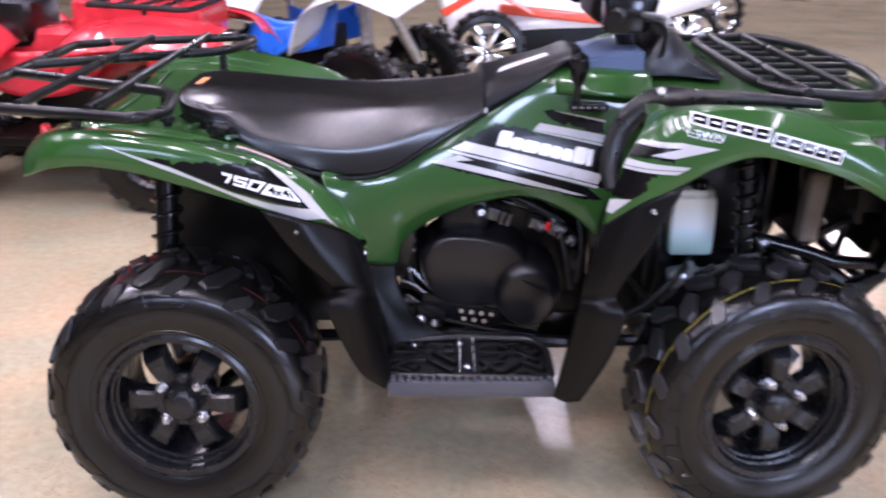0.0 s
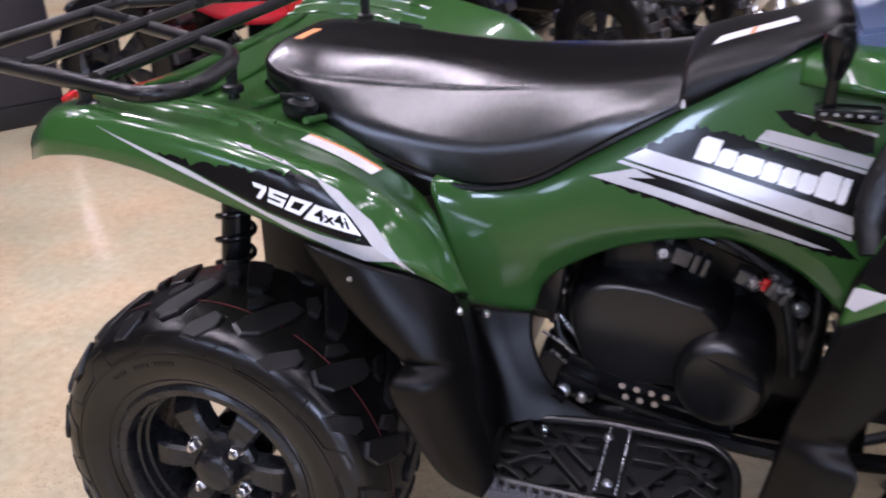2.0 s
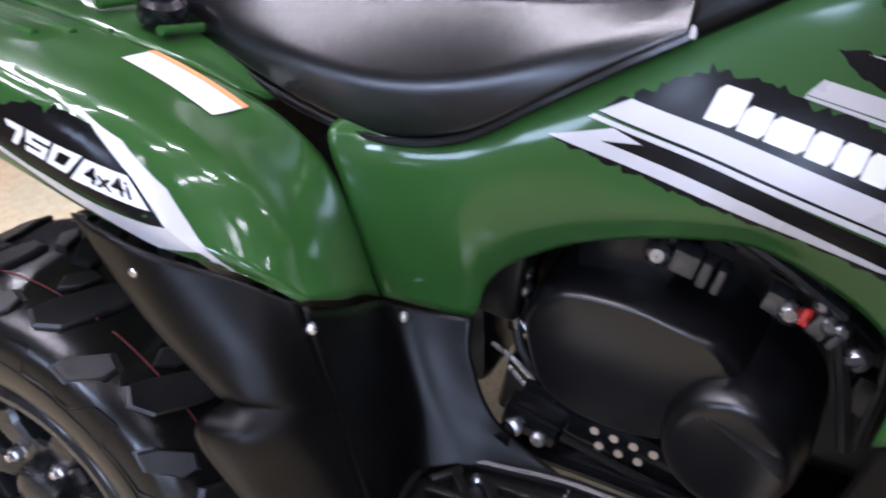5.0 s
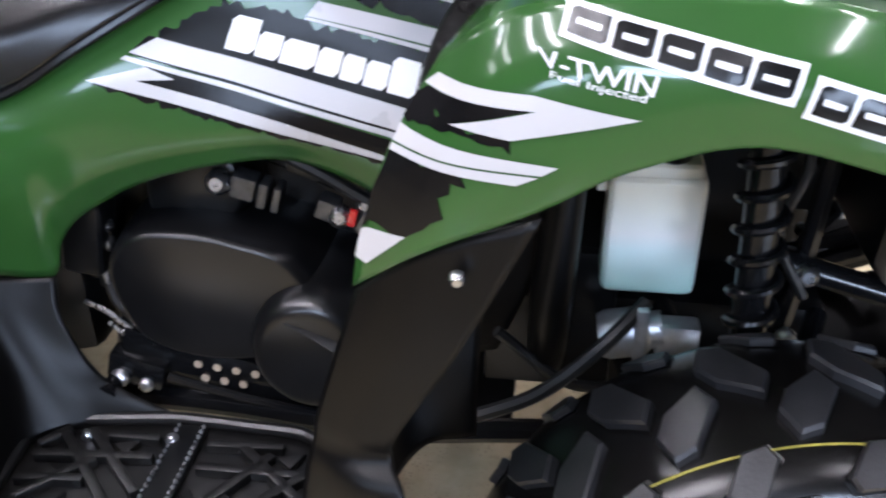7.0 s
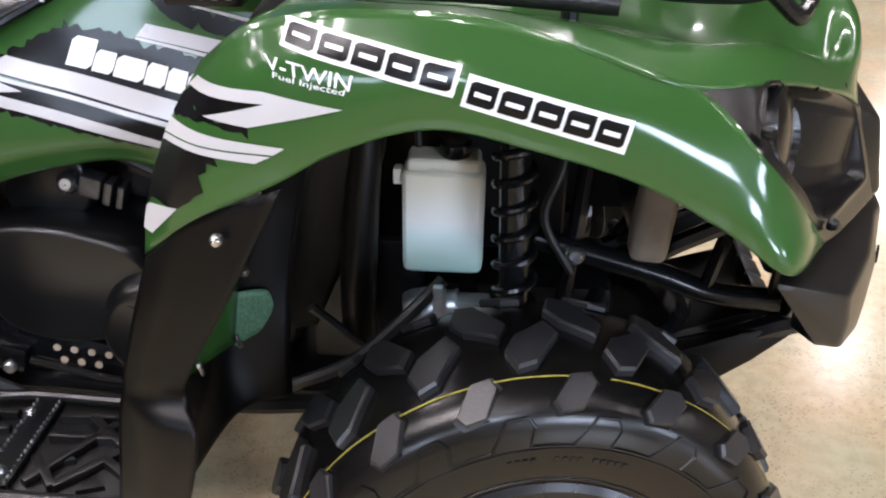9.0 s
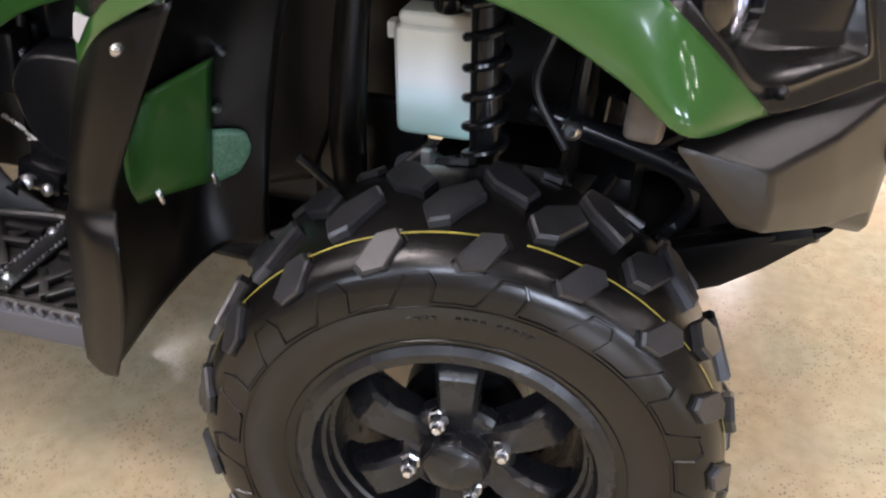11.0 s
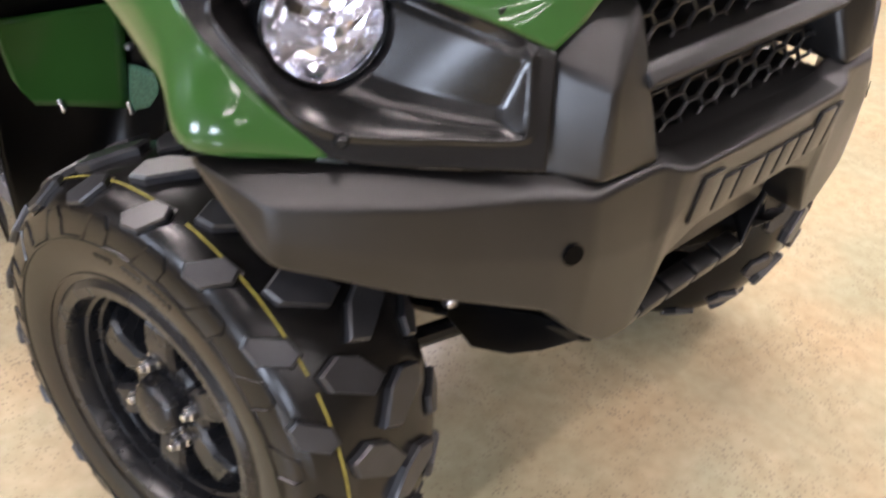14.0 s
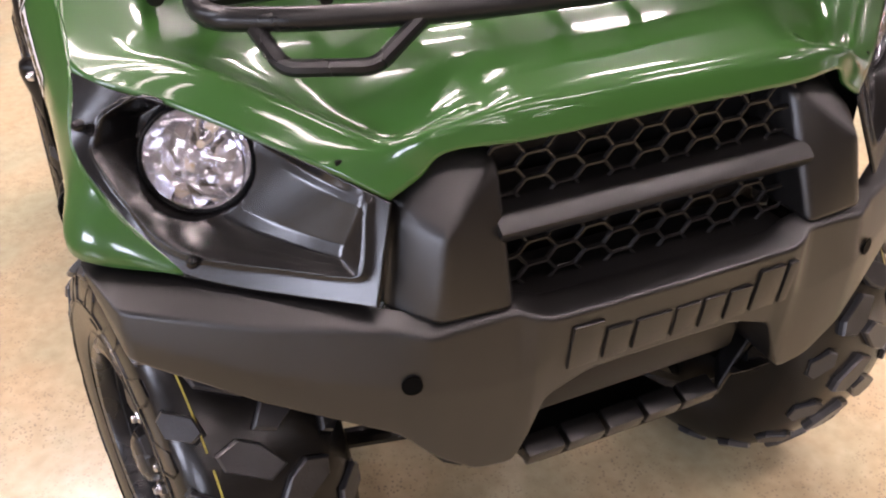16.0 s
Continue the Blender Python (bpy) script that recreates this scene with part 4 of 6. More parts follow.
# ---------- footrest ----------
def footrest():
    b = bmesh.new()
    out = [(.425, -.30), (.60, -.275), (.78, -.285), (.815, -.34), (.815, -.465), (.78, -.478), (.47, -.470), (.435, -.455)]
    prism(b, out, -.022, pose(0, 0, .328), .005)
    base = part("footrest", b, BLACK_TEX, ATV, "black plastic footrest plate with raised grips")
    b = bmesh.new()
    tube(b, bend([(x, y, .334) for x, y in out] + [(out[0][0], out[0][1], .334)], .03), .0085, 10)
    part("rim", b, BLACK_TEX, base)
    # raised lattice of grips
    ribs = [((.452, -.36), (.598, -.35)), ((.448, -.40), (.53, -.395)), ((.47, -.318), (.592, -.452)), ((.505, -.312), (.60, -.41)), ((.452, -.43), (.50, -.46)), ((.53, -.318), (.595, -.318)), ((.448, -.445), (.53, -.36)), ((.45, -.345), (.478, -.312)),
            ((.655, -.32), (.75, -.315)), ((.655, -.36), (.79, -.36)), ((.66, -.45), (.74, -.33)), ((.70, -.455), (.795, -.35)), ((.655, -.40), (.70, -.455)), ((.745, -.40), (.80, -.44)), ((.70, -.32), (.79, -.40))]
    for (x0, y0), (x1, y1) in ribs:
        b = bmesh.new()
        rbox(b, (math.hypot(x1 - x0, y1 - y0), .013, .014), pose((x0 + x1) / 2, (y0 + y1) / 2, .333, 0, 0, math.degrees(math.atan2(y1 - y0, x1 - x0))), .003)
        part("grip_rib", b, BLACK_TEX, base)
    for x0, y0, w_ in ((.475, -.385, 0), (.56, -.335, 1), (.55, -.445, 0), (.505, -.43, 1), (.69, -.40, 0), (.765, -.335, 1), (.745, -.445, 0)):
        b = bmesh.new()
        prism(b, [(-.018, -.010), (.018, -.010), (.004, .014)], .011, pose(x0, y0, .325, 0, 0, 180 * w_ + 20), .002)
        part("grip_pad", b, BLACK_TEX, base)
    b = bmesh.new()
    rbox(b, (.040, .170, .008), pose(.625, -.375, .334), .002)
    strip = part("centre_strip", b, ENGINE, base, "bare metal strip with serrated edges")
    for y in [-.455 + .0095 * i for i in range(18)]:
        for x in (.609, .641):
            b = bmesh.new()
            rbox(b, (.004, .005, .006), pose(x, y, .339), .001, 1)
            part("tooth", b, STEEL, strip)
    for at in ((.609, -.317, .337), (.500, -.317, .333), (.625, -.435, .339), (.470, -.44, .333), (.70, -.317, .333)):
        bolt("bolt", at, (0, 0, 1), .007, STEEL, base)
    b = bmesh.new()
    rbox(b, (.375, .020, .038), pose(.633, -.482, .311), .006)
    bar = part("outer_bar", b, mat("grey_blue_rubber", (.075, .075, .085), .55), base, "grey serrated outer footrest bar")
    for i in range(20):
        b = bmesh.new()
        prism(b, [(-.007, 0), (.007, 0), (.002, .013), (-.003, .013)], .016, pose(.458 + i * .0184, -.472, .327, 90), .0015)
        part("tooth", b, bar.data.materials[0], bar)
    kids = [base] + list(base.children_recursive)
    made = {}
    for o in kids:
        c = o.copy()
        scene.collection.objects.link(c)
        made[o] = c
        if o is base:
            c.scale = (1, -1, 1)
        else:
            c.parent = made[o.parent]


footrest()

# ---------- engine seen through the side ----------
eng = bmesh.new()
rbox(eng, (.38, .20, .40), pose(.75, 0, .51), .03)
engine = part("engine", eng, ENGINE, ATV, "black painted engine block")
for nm_, size_, at_ in (("gear_case", (.13, .12, .18), (.46, -.03, .56)), ("cylinder", (.30, .16, .22), (.62, 0, .70, 0, 10))):
    eng = bmesh.new()
    rbox(eng, size_, pose(*at_), .02)
    part(nm_, eng, ENGINE, engine)
b = bmesh.new()
dome(b, [(.508, .500), (.518, .545), (.562, .580), (.637, .584), (.694, .574), (.755, .553), (.795, .49), (.77, .42), (.69, .388), (.60, .388), (.535, .420)], -.09, -.230, 12, .16, 72, 2.2)
part("belt_cover", b, COVER, engine, "satin black moulded engine cover", 45)
b = bmesh.new()
dome(b, [(.775 + .085 * math.cos(a * math.pi / 8), .432 + .092 * math.sin(a * math.pi / 8)) for a in range(16)], -.10, -.264, 12, .34, 56, 2.8)
part("clutch_cover", b, COVER, engine, "round satin black cover with a facet", 35)
b = bmesh.new()
dome(b, [(.560, .560), (.560, .640), (.600, .672), (.660, .668), (.690, .630), (.680, .575), (.62, .55)], -.06, -.175, 6, .2, 40, 3)
part("air_duct", b, ENGINE, engine, "black moulded duct", 45)


b = bmesh.new()
solid(b, [[(.746, -.225, .486), (.836, -.215, .474), (.838, -.225, .436)], [(.746, -.2665, .485), (.833, -.252, .471), (.835, -.277, .438)]])
bmesh.ops.bevel(b, geom=b.edges[:], offset=.002, segments=1, affect="EDGES")
part("cover_facet", b, COVER, engine, "bright-edged facet on the round cover", 30)
for at_, size_, ry_ in (((.690, -.178, .622), (.030, .03, .030), 15), ((.712, -.176, .612), (.012, .03, .034), 15), ((.728, -.174, .606), (.010, .03, .034), 15), ((.790, -.178, .598), (.026, .03, .026), 20), ((.838, -.180, .584), (.022, .03, .030), 30), ((.856, -.178, .574), (.010, .03, .034), 30)):
    b = bmesh.new()
    rbox(b, size_, pose(*at_, 0, ry_, 0), .004)
    part("joint", b, DULL, engine, "dull cast metal joint")
for p_, q_ in (((.600, -.165, .655), (.640, -.17, .630)), ((.608, -.165, .662), (.650, -.17, .638)), ((.483, -.17, .560), (.486, -.17, .450)), ((.490, -.165, .470), (.560, -.19, .400))):
    b = bmesh.new()
    rod(b, p_, q_, .0045)
    part("steel_rod", b, STEEL, engine, "bright steel rod")


def pipe(name, pts, r, material, parent, label="", seg=8, n=24):
    b = bmesh.new()
    tube(b, pts, r, seg, n)
    return part(name, b, material, parent, label)


for i, (pts, r, m_) in enumerate((
        ([(.66, -.15, .66), (.72, -.17, .665), (.78, -.18, .645), (.86, -.185, .60)], .008, CABLE),
        ([(.67, -.13, .65), (.76, -.155, .63), (.84, -.165, .60), (.90, -.17, .56)], .006, BLACK_GLOSS),
        ([(.64, -.14, .675), (.70, -.16, .675), (.76, -.17, .662)], .004, STEEL),
        ([(.84, -.16, .62), (.86, -.17, .56), (.875, -.175, .50), (.89, -.17, .42)], .010, CABLE),
        ([(.50, -.15, .60), (.485, -.16, .52), (.49, -.17, .44), (.53, -.17, .39)], .007, CABLE),
        ([(.48, -.18, .405), (.54, -.20, .375), (.60, -.21, .352)], .003, STEEL),
        ([(.90, -.14, .62), (.91, -.17, .54), (.90, -.18, .44)], .007, CABLE))):
    pipe("hose", pts, r, m_, engine)
for at, r in (((.660, -.188, .627), .013), ((.806, -.190, .592), .012), ((.846, -.190, .588), .009), ((.835, -.186, .606), .008), ((.880, -.19, .555), .012), ((.492, -.165, .52), .010), ((.495, -.165, .545), .008), ((.86, -.19, .585), .007), ((.70, -.168, .665), .006)):
    bolt("flange_bolt", at, (.1, -1, .25), r, STEEL, engine, r * .9)
for at, size, rz in (((.765, -.165, .655), (.042, .02, .045), 20), ((.845, -.165, .640), (.03, .02, .02), 25), ((.485, -.15, .50), (.03, .03, .10), 0), ((.895, -.165, .50), (.03, .03, .05), 15)):
    b = bmesh.new()
    rbox(b, size, pose(*at, 0, rz, 0), .004)
    part("bracket", b, ENGINE, engine)
b = bmesh.new()
rbox(b, (.050, .06, .15), pose(.455, -.085, .500, 0, 6, 0), .012, 3)
part("bracket", b, ENGINE, engine)
b = bmesh.new()
rbox(b, (.055, .05, .105), pose(.470, -.165, .535, 0, 8, 0), .010, 3)
part("relay_box", b, COVER, engine, "dark blue-black box beside the engine cover")
b = bmesh.new()
rbox(b, (.085, .10, .10), pose(.475, -.05, .295, 0, 12, 0), .014, 3)
part("gear_case", b, ENGINE, engine, "black gear case low behind the engine")
# added dark plate that blocks the bright floor behind the engine gap
b = bmesh.new()
rbox(b, (.13, .02, .17), pose(.51, .10, .355), .006)
part("bracket", b, ENGINE, engine)
pipe("steel_rod", [(.468, -.205, .455), (.500, -.212, .445), (.522, -.214, .428), (.560, -.218, .405)], .0032, STEEL, engine, "thin bright steel rod", 8, 12)
b = bmesh.new()
rbox(b, (.022, .006, .010), pose(.822, -.195, .594, 0, -75, 0), .002)
part("red_clip", b, RED_LENS, engine, "small red clip")
# perforated heat shield and lower rail
b = bmesh.new()
rbox(b, (.30, .012, .055), pose(.66, -.215, .365, 0, 14, 0), .004)
shield = part("heat_shield", b, BLACK_GLOSS, ATV, "black perforated shield")
# holes are not cut; tan discs carry the colour of the lit floor behind
for j in range(2):
    for i in range(4 - j):
        b = bmesh.new()
        m = pose(.66, -.222, .365, 0, 14, 0) @ pose(-.048 + i * .025 + j * .012, 0, .004 - .019 * j + i * .003)
        lathe(b, [(0, 0), (.0056, 0), (.0056, .002), (0, .002)], 12, m @ pose(0, 0, 0, 90))
        part("hole", b, TAN, shield, "tan disc painted as the lit floor behind a hole")
pipe("frame_rail", [(.20, -.20, .30), (.50, -.215, .315), (.66, -.225, .320), (.86, -.225, .300), (1.0, -.20, .29), (1.3, -.17, .30), (1.55, -.16, .40)], .016, BLACK_GLOSS, ATV, "black steel frame tube")
pipe("frame_rail", [(.20, .20, .30), (.50, .215, .315), (.66, .225, .320), (.86, .225, .300), (1.0, .20, .29), (1.3, .17, .30), (1.55, .16, .40)], .016, BLACK_GLOSS, ATV, "black steel frame tube")
b = bmesh.new()
rbox(b, (.075, .03, .04), pose(.535, -.225, .372, 0, 15, 0), .006)
lathe(b, [(0, 0), (.012, 0), (.012, .03), (0, .03)], 12, pose(.51, -.245, .362, 90))
part("brake_pivot", b, BLACK_GLOSS, ATV, "black brake pivot with bright bolts")
bolt("bolt", (.515, -.246, .366), (0, -1, .3), .010)
bolt("bolt", (.548, -.243, .356), (0, -1, .3), .008)
pipe("brake_rod", [(.575, -.23, .362), (.68, -.232, .338), (.80, -.23, .318)], .006, BLACK_GLOSS, ATV)
for nm, size_, at_, bev, lab_ in (("chassis", (.52, .30, .03), (.76, 0, .255), .01, "black chassis plate"), ("rear_housing", (.55, .22, .42), (.14, 0, .50), .03, "black rear drive housing"), ("air_box", (.34, .24, .20), (.08, 0, .74), .03, "black air box under the deck")):
    b = bmesh.new()
    rbox(b, size_, pose(*at_), bev)
    part(nm, b, ENGINE, ATV, lab_)
b = bmesh.new()
rbox(b, (.40, .12, .28), pose(1.14, 0, .62), .02)
rbox(b, (.04, .40, .27), pose(1.435, 0, .685, 0, -4, 0), .01)
rbox(b, (.30, .18, .16), pose(1.27, 0, .36), .02)
rbox(b, (.16, .02, .20), pose(1.06, -.16, .45), .006)
rbox(b, (.16, .02, .20), pose(1.06, .16, .45), .006)
rbox(b, (.55, .26, .10), pose(1.22, 0, .86), .02)
rbox(b, (.34, .02, .32), pose(1.29, .16, .62), .006)
part("front_frame", b, ENGINE, ATV, "black front frame and radiator housing")

for s in (-1, 1):
    b = bmesh.new()
    tube(b, [(1.075, s * .22, .76), (1.066, s * .235, .64), (1.060, s * .245, .54), (1.058, s * .24, .46), (1.06, s * .20, .41)], [.020, .023, .025, .023, .019], 20, 0)
    part("intake_duct", b, GUARD, ATV, "black rubber intake duct")

# ---------- coolant bottle, shocks, arms ----------
b = bmesh.new()
rbox(b, (.108, .06, .150), pose(1.168, -.185, .600), .014, 3)
rbox(b, (.096, .05, .020), pose(1.168, -.185, .680), .009, 3)
tank = part("coolant_bottle", b, MILKY, ATV, "milky plastic coolant bottle with pale green coolant")
b = bmesh.new()
lathe(b, [(0, 0), (.019, 0), (.021, .004), (.021, .018), (.017, .022), (0, .022)], 20, pose(1.182, -.188, .689))
part("cap", b, BLACK_GLOSS, tank, "black screw cap")
b = bmesh.new()
tube(b, [(1.135, -.19, .700), (1.135, -.19, .725), (1.15, -.19, .745), (1.20, -.17, .77)], .005, 8, 12)
part("overflow_hose", b, CABLE, tank)
b = bmesh.new()
rbox(b, (.012, .02, .022), pose(1.108, -.19, .66), .003)
part("tab", b, MILKY, tank)


def shock(name, top, low, r, turns):
    t, l = Vector(top), Vector(low)
    d = l - t
    b = bmesh.new()
    tube(b, [t, t + d * .80], r * .80, 18)
    tube(b, [t + d * .5, l], r * .42, 16)
    lathe(b, [(0, 0), (r * 1.15, 0), (r * 1.15, .008), (0, .008)], 20, Matrix.Translation(l - d * .12) @ d.to_track_quat("Z", "Y").to_matrix().to_4x4())
    o = part(name, b, BLACK_GLOSS, ATV, "black shock absorber with coil spring")
    q = d.to_track_quat("Z", "Y")
    pts = []
    n = turns * 16
    for i in range(n + 1):
        a = 2 * math.pi * i / 16
        pts.append(t + q @ Vector((r * math.cos(a), r * math.sin(a), d.length * (.04 + .82 * i / n))))
    b = bmesh.new()
    tube(b, pts, .0054, 8)
    part("coil_spring", b, BLACK_GLOSS, o, "black coil spring")


for s in (-1, 1):
    shock("front_shock", (1.255, s * .285, .80), (1.266, s * .325, .470), .0235, 8)
    shock("rear_shock", (-.065, s * .265, .76), (-.075, s * .330, .40), .032, 7)
    # front arms and steering
    for nm, pts, r in (("upper_arm", [(1.20, s * .13, .46), (1.275, s * .37, .38)], .013), ("upper_arm", [(1.39, s * .13, .46), (1.295, s * .37, .38)], .013),
                       ("lower_arm", [(1.16, s * .12, .30), (1.27, s * .37, .24)], .016), ("lower_arm", [(1.42, s * .12, .30), (1.30, s * .37, .24)], .016),
                       ("tie_rod", [(1.13, s * .08, .42), (1.20, s * .37, .36)], .009),
                       ("rear_arm", [(.14, s * .12, .42), (.03, s * .36, .38)], .016), ("rear_arm", [(.16, s * .12, .27), (.03, s * .36, .24)], .018), ("rear_arm", [(-.14, s * .12, .27), (-.03, s * .36, .24)], .018),
                       ("drive_shaft", [(1.285, s * .08, .34), (1.285, s * .38, .305)], .014), ("drive_shaft", [(0, s * .08, .34), (0, s * .36, .305)], .016)):
        bb = bmesh.new()
        tube(bb, pts, r, 10)
        part(nm, bb, BLACK_GLOSS, ATV)
    bb = bmesh.new()
    lathe(bb, [(0, 0), (.03, 0), (.036, .03), (.026, .05), (.034, .07), (.024, .09), (.030, .11), (.018, .13), (0, .13)], 20, pose(1.285, s * .12, .34, s * -90 + 6))
    part("boot", bb, CABLE, ATV, "black rubber drive shaft boot")
    pipe("frame_tube", [(1.29, s * .185, .572), (1.344, s * .19, .560), (1.46, s * .195, .530), (1.53, s * .20, .508), (1.62, s * .21, .506)], .016, BLACK_GLOSS, ATV, "glossy black steel frame tube", 16)
    pipe("frame_tube", [(1.560, s * .20, .655), (1.540, s * .20, .598), (1.522, s * .20, .512)], .010, BLACK_GLOSS, ATV)
    pipe("frame_tube", [(1.560, s * .20, .625), (1.52, s * .20, .603), (1.475, s * .195, .575), (1.44, s * .19, .545)], .013, BLACK_GLOSS, ATV)
    pipe("frame_tube", [(1.47, s * .20, .535), (1.50, s * .19, .47), (1.44, s * .18, .38)], .011, BLACK_GLOSS, ATV)
    pipe("frame_tube", [(1.36, s * .17, .80), (1.352, s * .175, .66), (1.344, s * .18, .56), (1.33, s * .17, .40)], .012, BLACK_GLOSS, ATV)
    pipe("frame_tube", [(1.40, s * .17, .36), (1.55, s * .185, .42), (1.65, s * .20, .47)], .018, BLACK_GLOSS, ATV)
    bolt("pivot_bolt", (1.344, s * .205, .560), (0, s, .15), .012, STEEL, None, .01)
    bolt("pivot_bolt", (1.338, s * .20, .47), (0, s, .15), .010, STEEL, None, .01)
    bb = bmesh.new()
    rbox(bb, (.048, .050, .175), pose(1.440, s * .225, .660, 0, 5, 0), .015, 4)
    part("radiator_tank", bb, TANK_GREY, ATV, "dusty grey side tank of the radiator")
    # cast brake hub parts above the wheel
    bb = bmesh.new()
    lathe(bb, [(0, 0), (.026, 0), (.030, .01), (.030, .05), (.022, .06), (.022, .075), (0, .075)], 20, pose(1.12, s * .21, .462, 0, 78, 0))
    rbox(bb, (.05, .03, .045), pose(1.21, s * .215, .470), .006)
    rbox(bb, (.014, .014, .07), pose(1.165, s * .235, .485), .003)
    part("diff_actuator", bb, ALLOY, ATV, "bare cast alloy actuator")
    pipe("hose", [(1.17, s * .22, .52), (1.12, s * .26, .48), (1.05, s * .28, .42), (.96, s * .29, .38)], .009, CABLE, ATV)
    pipe("hose", [(1.00, s * .27, .50), (1.08, s * .25, .42), (1.14, s * .23, .40)], .007, CABLE, ATV)
    pipe("hose", [(1.31, s * .18, .80), (1.32, s * .21, .70), (1.30, s * .22, .62), (1.34, s * .22, .54)], .006, CABLE, ATV)
    bolt("joint_bolt", (1.10, s * .30, .398), (0, s, .3), .010, STEEL, None, .01)

# ---------- headlight pods ----------
AX = Vector((.93, -.33, .14)).normalized()
LC = Vector((1.509, -.452, .834)) - AX * .008
LM = AX.to_track_quat("Z", "Y").to_matrix().to_4x4()
LM.translation = LC
POD_TOP = [(1.402, -.541, .904), (1.450, -.512, .899), (1.495, -.462, .886), (1.565, -.382, .855), (1.630, -.297, .811)]
POD_LOW = [(1.410, -.545, .897), (1.463, -.556, .849), (1.510, -.530, .797), (1.553, -.486, .738), (1.657, -.325, .715)]
RECESS = [(.38, -.08), (.31, .22), (.285, .40), (.30, .60), (.32, .76), (.37, .82), (.45, .87), (.575, .89), (.70, .865), (.79, .83), (.865, .79), (.945, .765), (.968, .70), (.965, .45), (.955, .20), (.945, -.08)]
RECESS = spline(RECESS, 700) * np.array((.36, .13))


def recess_depth(u, f):
    """Depth of the lamp pocket below the pod's face: a low ridge round a smooth hollow."""
    p = np.array((u * .36, f * .13))
    d = np.hypot(*(RECESS - p).T).min()
    x, y = RECESS[:, 0], RECESS[:, 1]
    x2, y2 = np.roll(x, -1), np.roll(y, -1)
    hit = ((y > p[1]) != (y2 > p[1])) & (p[0] < (x2 - x) * (p[1] - y) / (y2 - y + 1e-12) + x)
    ridge = .0024 * math.exp(-(d / .0035) ** 2)
    if hit.sum() % 2 == 0:
        return ridge
    k = min(1.0, d / .030)
    wall = .046 * k * k * (3 - 2 * k)
    q = min(1.0, max(0.0, (.968 - u) / .48))
    lip = min(1.0, max(0.0, (.968 - u) / .035))
    ramp = .012 * lip * lip * (3 - 2 * lip) * min(1.0, max(0.0, (f - .15) / .4)) + .046 * q * q * (3 - 2 * q)
    soft_ = min(.016, .8 * min(ramp, wall) + 1e-6)
    h = max(0.0, min(1.0, .5 + .5 * (ramp - wall) / soft_))
    return ridge - (ramp + (wall - ramp) * h - soft_ * h * (1 - h))


b = bmesh.new()
NU, NV = 220, 80
top_, low_ = spline(POD_TOP, NU), spline(POD_LOW, NU)
dirn = Vector((.75, -.6, .1)).normalized()
grid = []
for i in range(NU):
    row = []
    for j in range(NV):
        f = j / (NV - 1)
        edge = min(1.0, f * 12, (1 - f) * 12)
        row.append(b.verts.new(Vector(top_[i]).lerp(Vector(low_[i]), f) + dirn * recess_depth(i / (NU - 1), f) * edge))
    grid.append(row)
for i in range(NU - 1):
    for j in range(NV - 1):
        b.faces.new([grid[i][j], grid[i + 1][j], grid[i + 1][j + 1], grid[i][j + 1]])
LI = LM.inverted()
RL = .0578
bmesh.ops.delete(b, geom=[f for f in b.faces if math.hypot(*(LI @ f.calc_center_median()).xy) < RL], context="FACES")
for v in b.verts:
    q = LI @ v.co
    r = math.hypot(q.x, q.y)
    if v.is_boundary and r < RL * 1.08:
        v.co = LM @ Vector((q.x * RL / r, q.y * RL / r, q.z))
rim_ = [e for e in b.edges if e.is_boundary and all(math.hypot(*(LI @ v.co).xy) < RL * 1.02 for v in e.verts)]
ex = bmesh.ops.extrude_edge_only(b, edges=rim_)
for v in ex["geom"]:
    if isinstance(v, bmesh.types.BMVert):
        q = LI @ v.co
        v.co = LM @ Vector((q.x * .985, q.y * .985, min(q.z, -.055)))
pod = thicken(part("headlight_pod", b, POD, ATV, "satin black headlight surround", 60), .004)
mirror_y(pod)
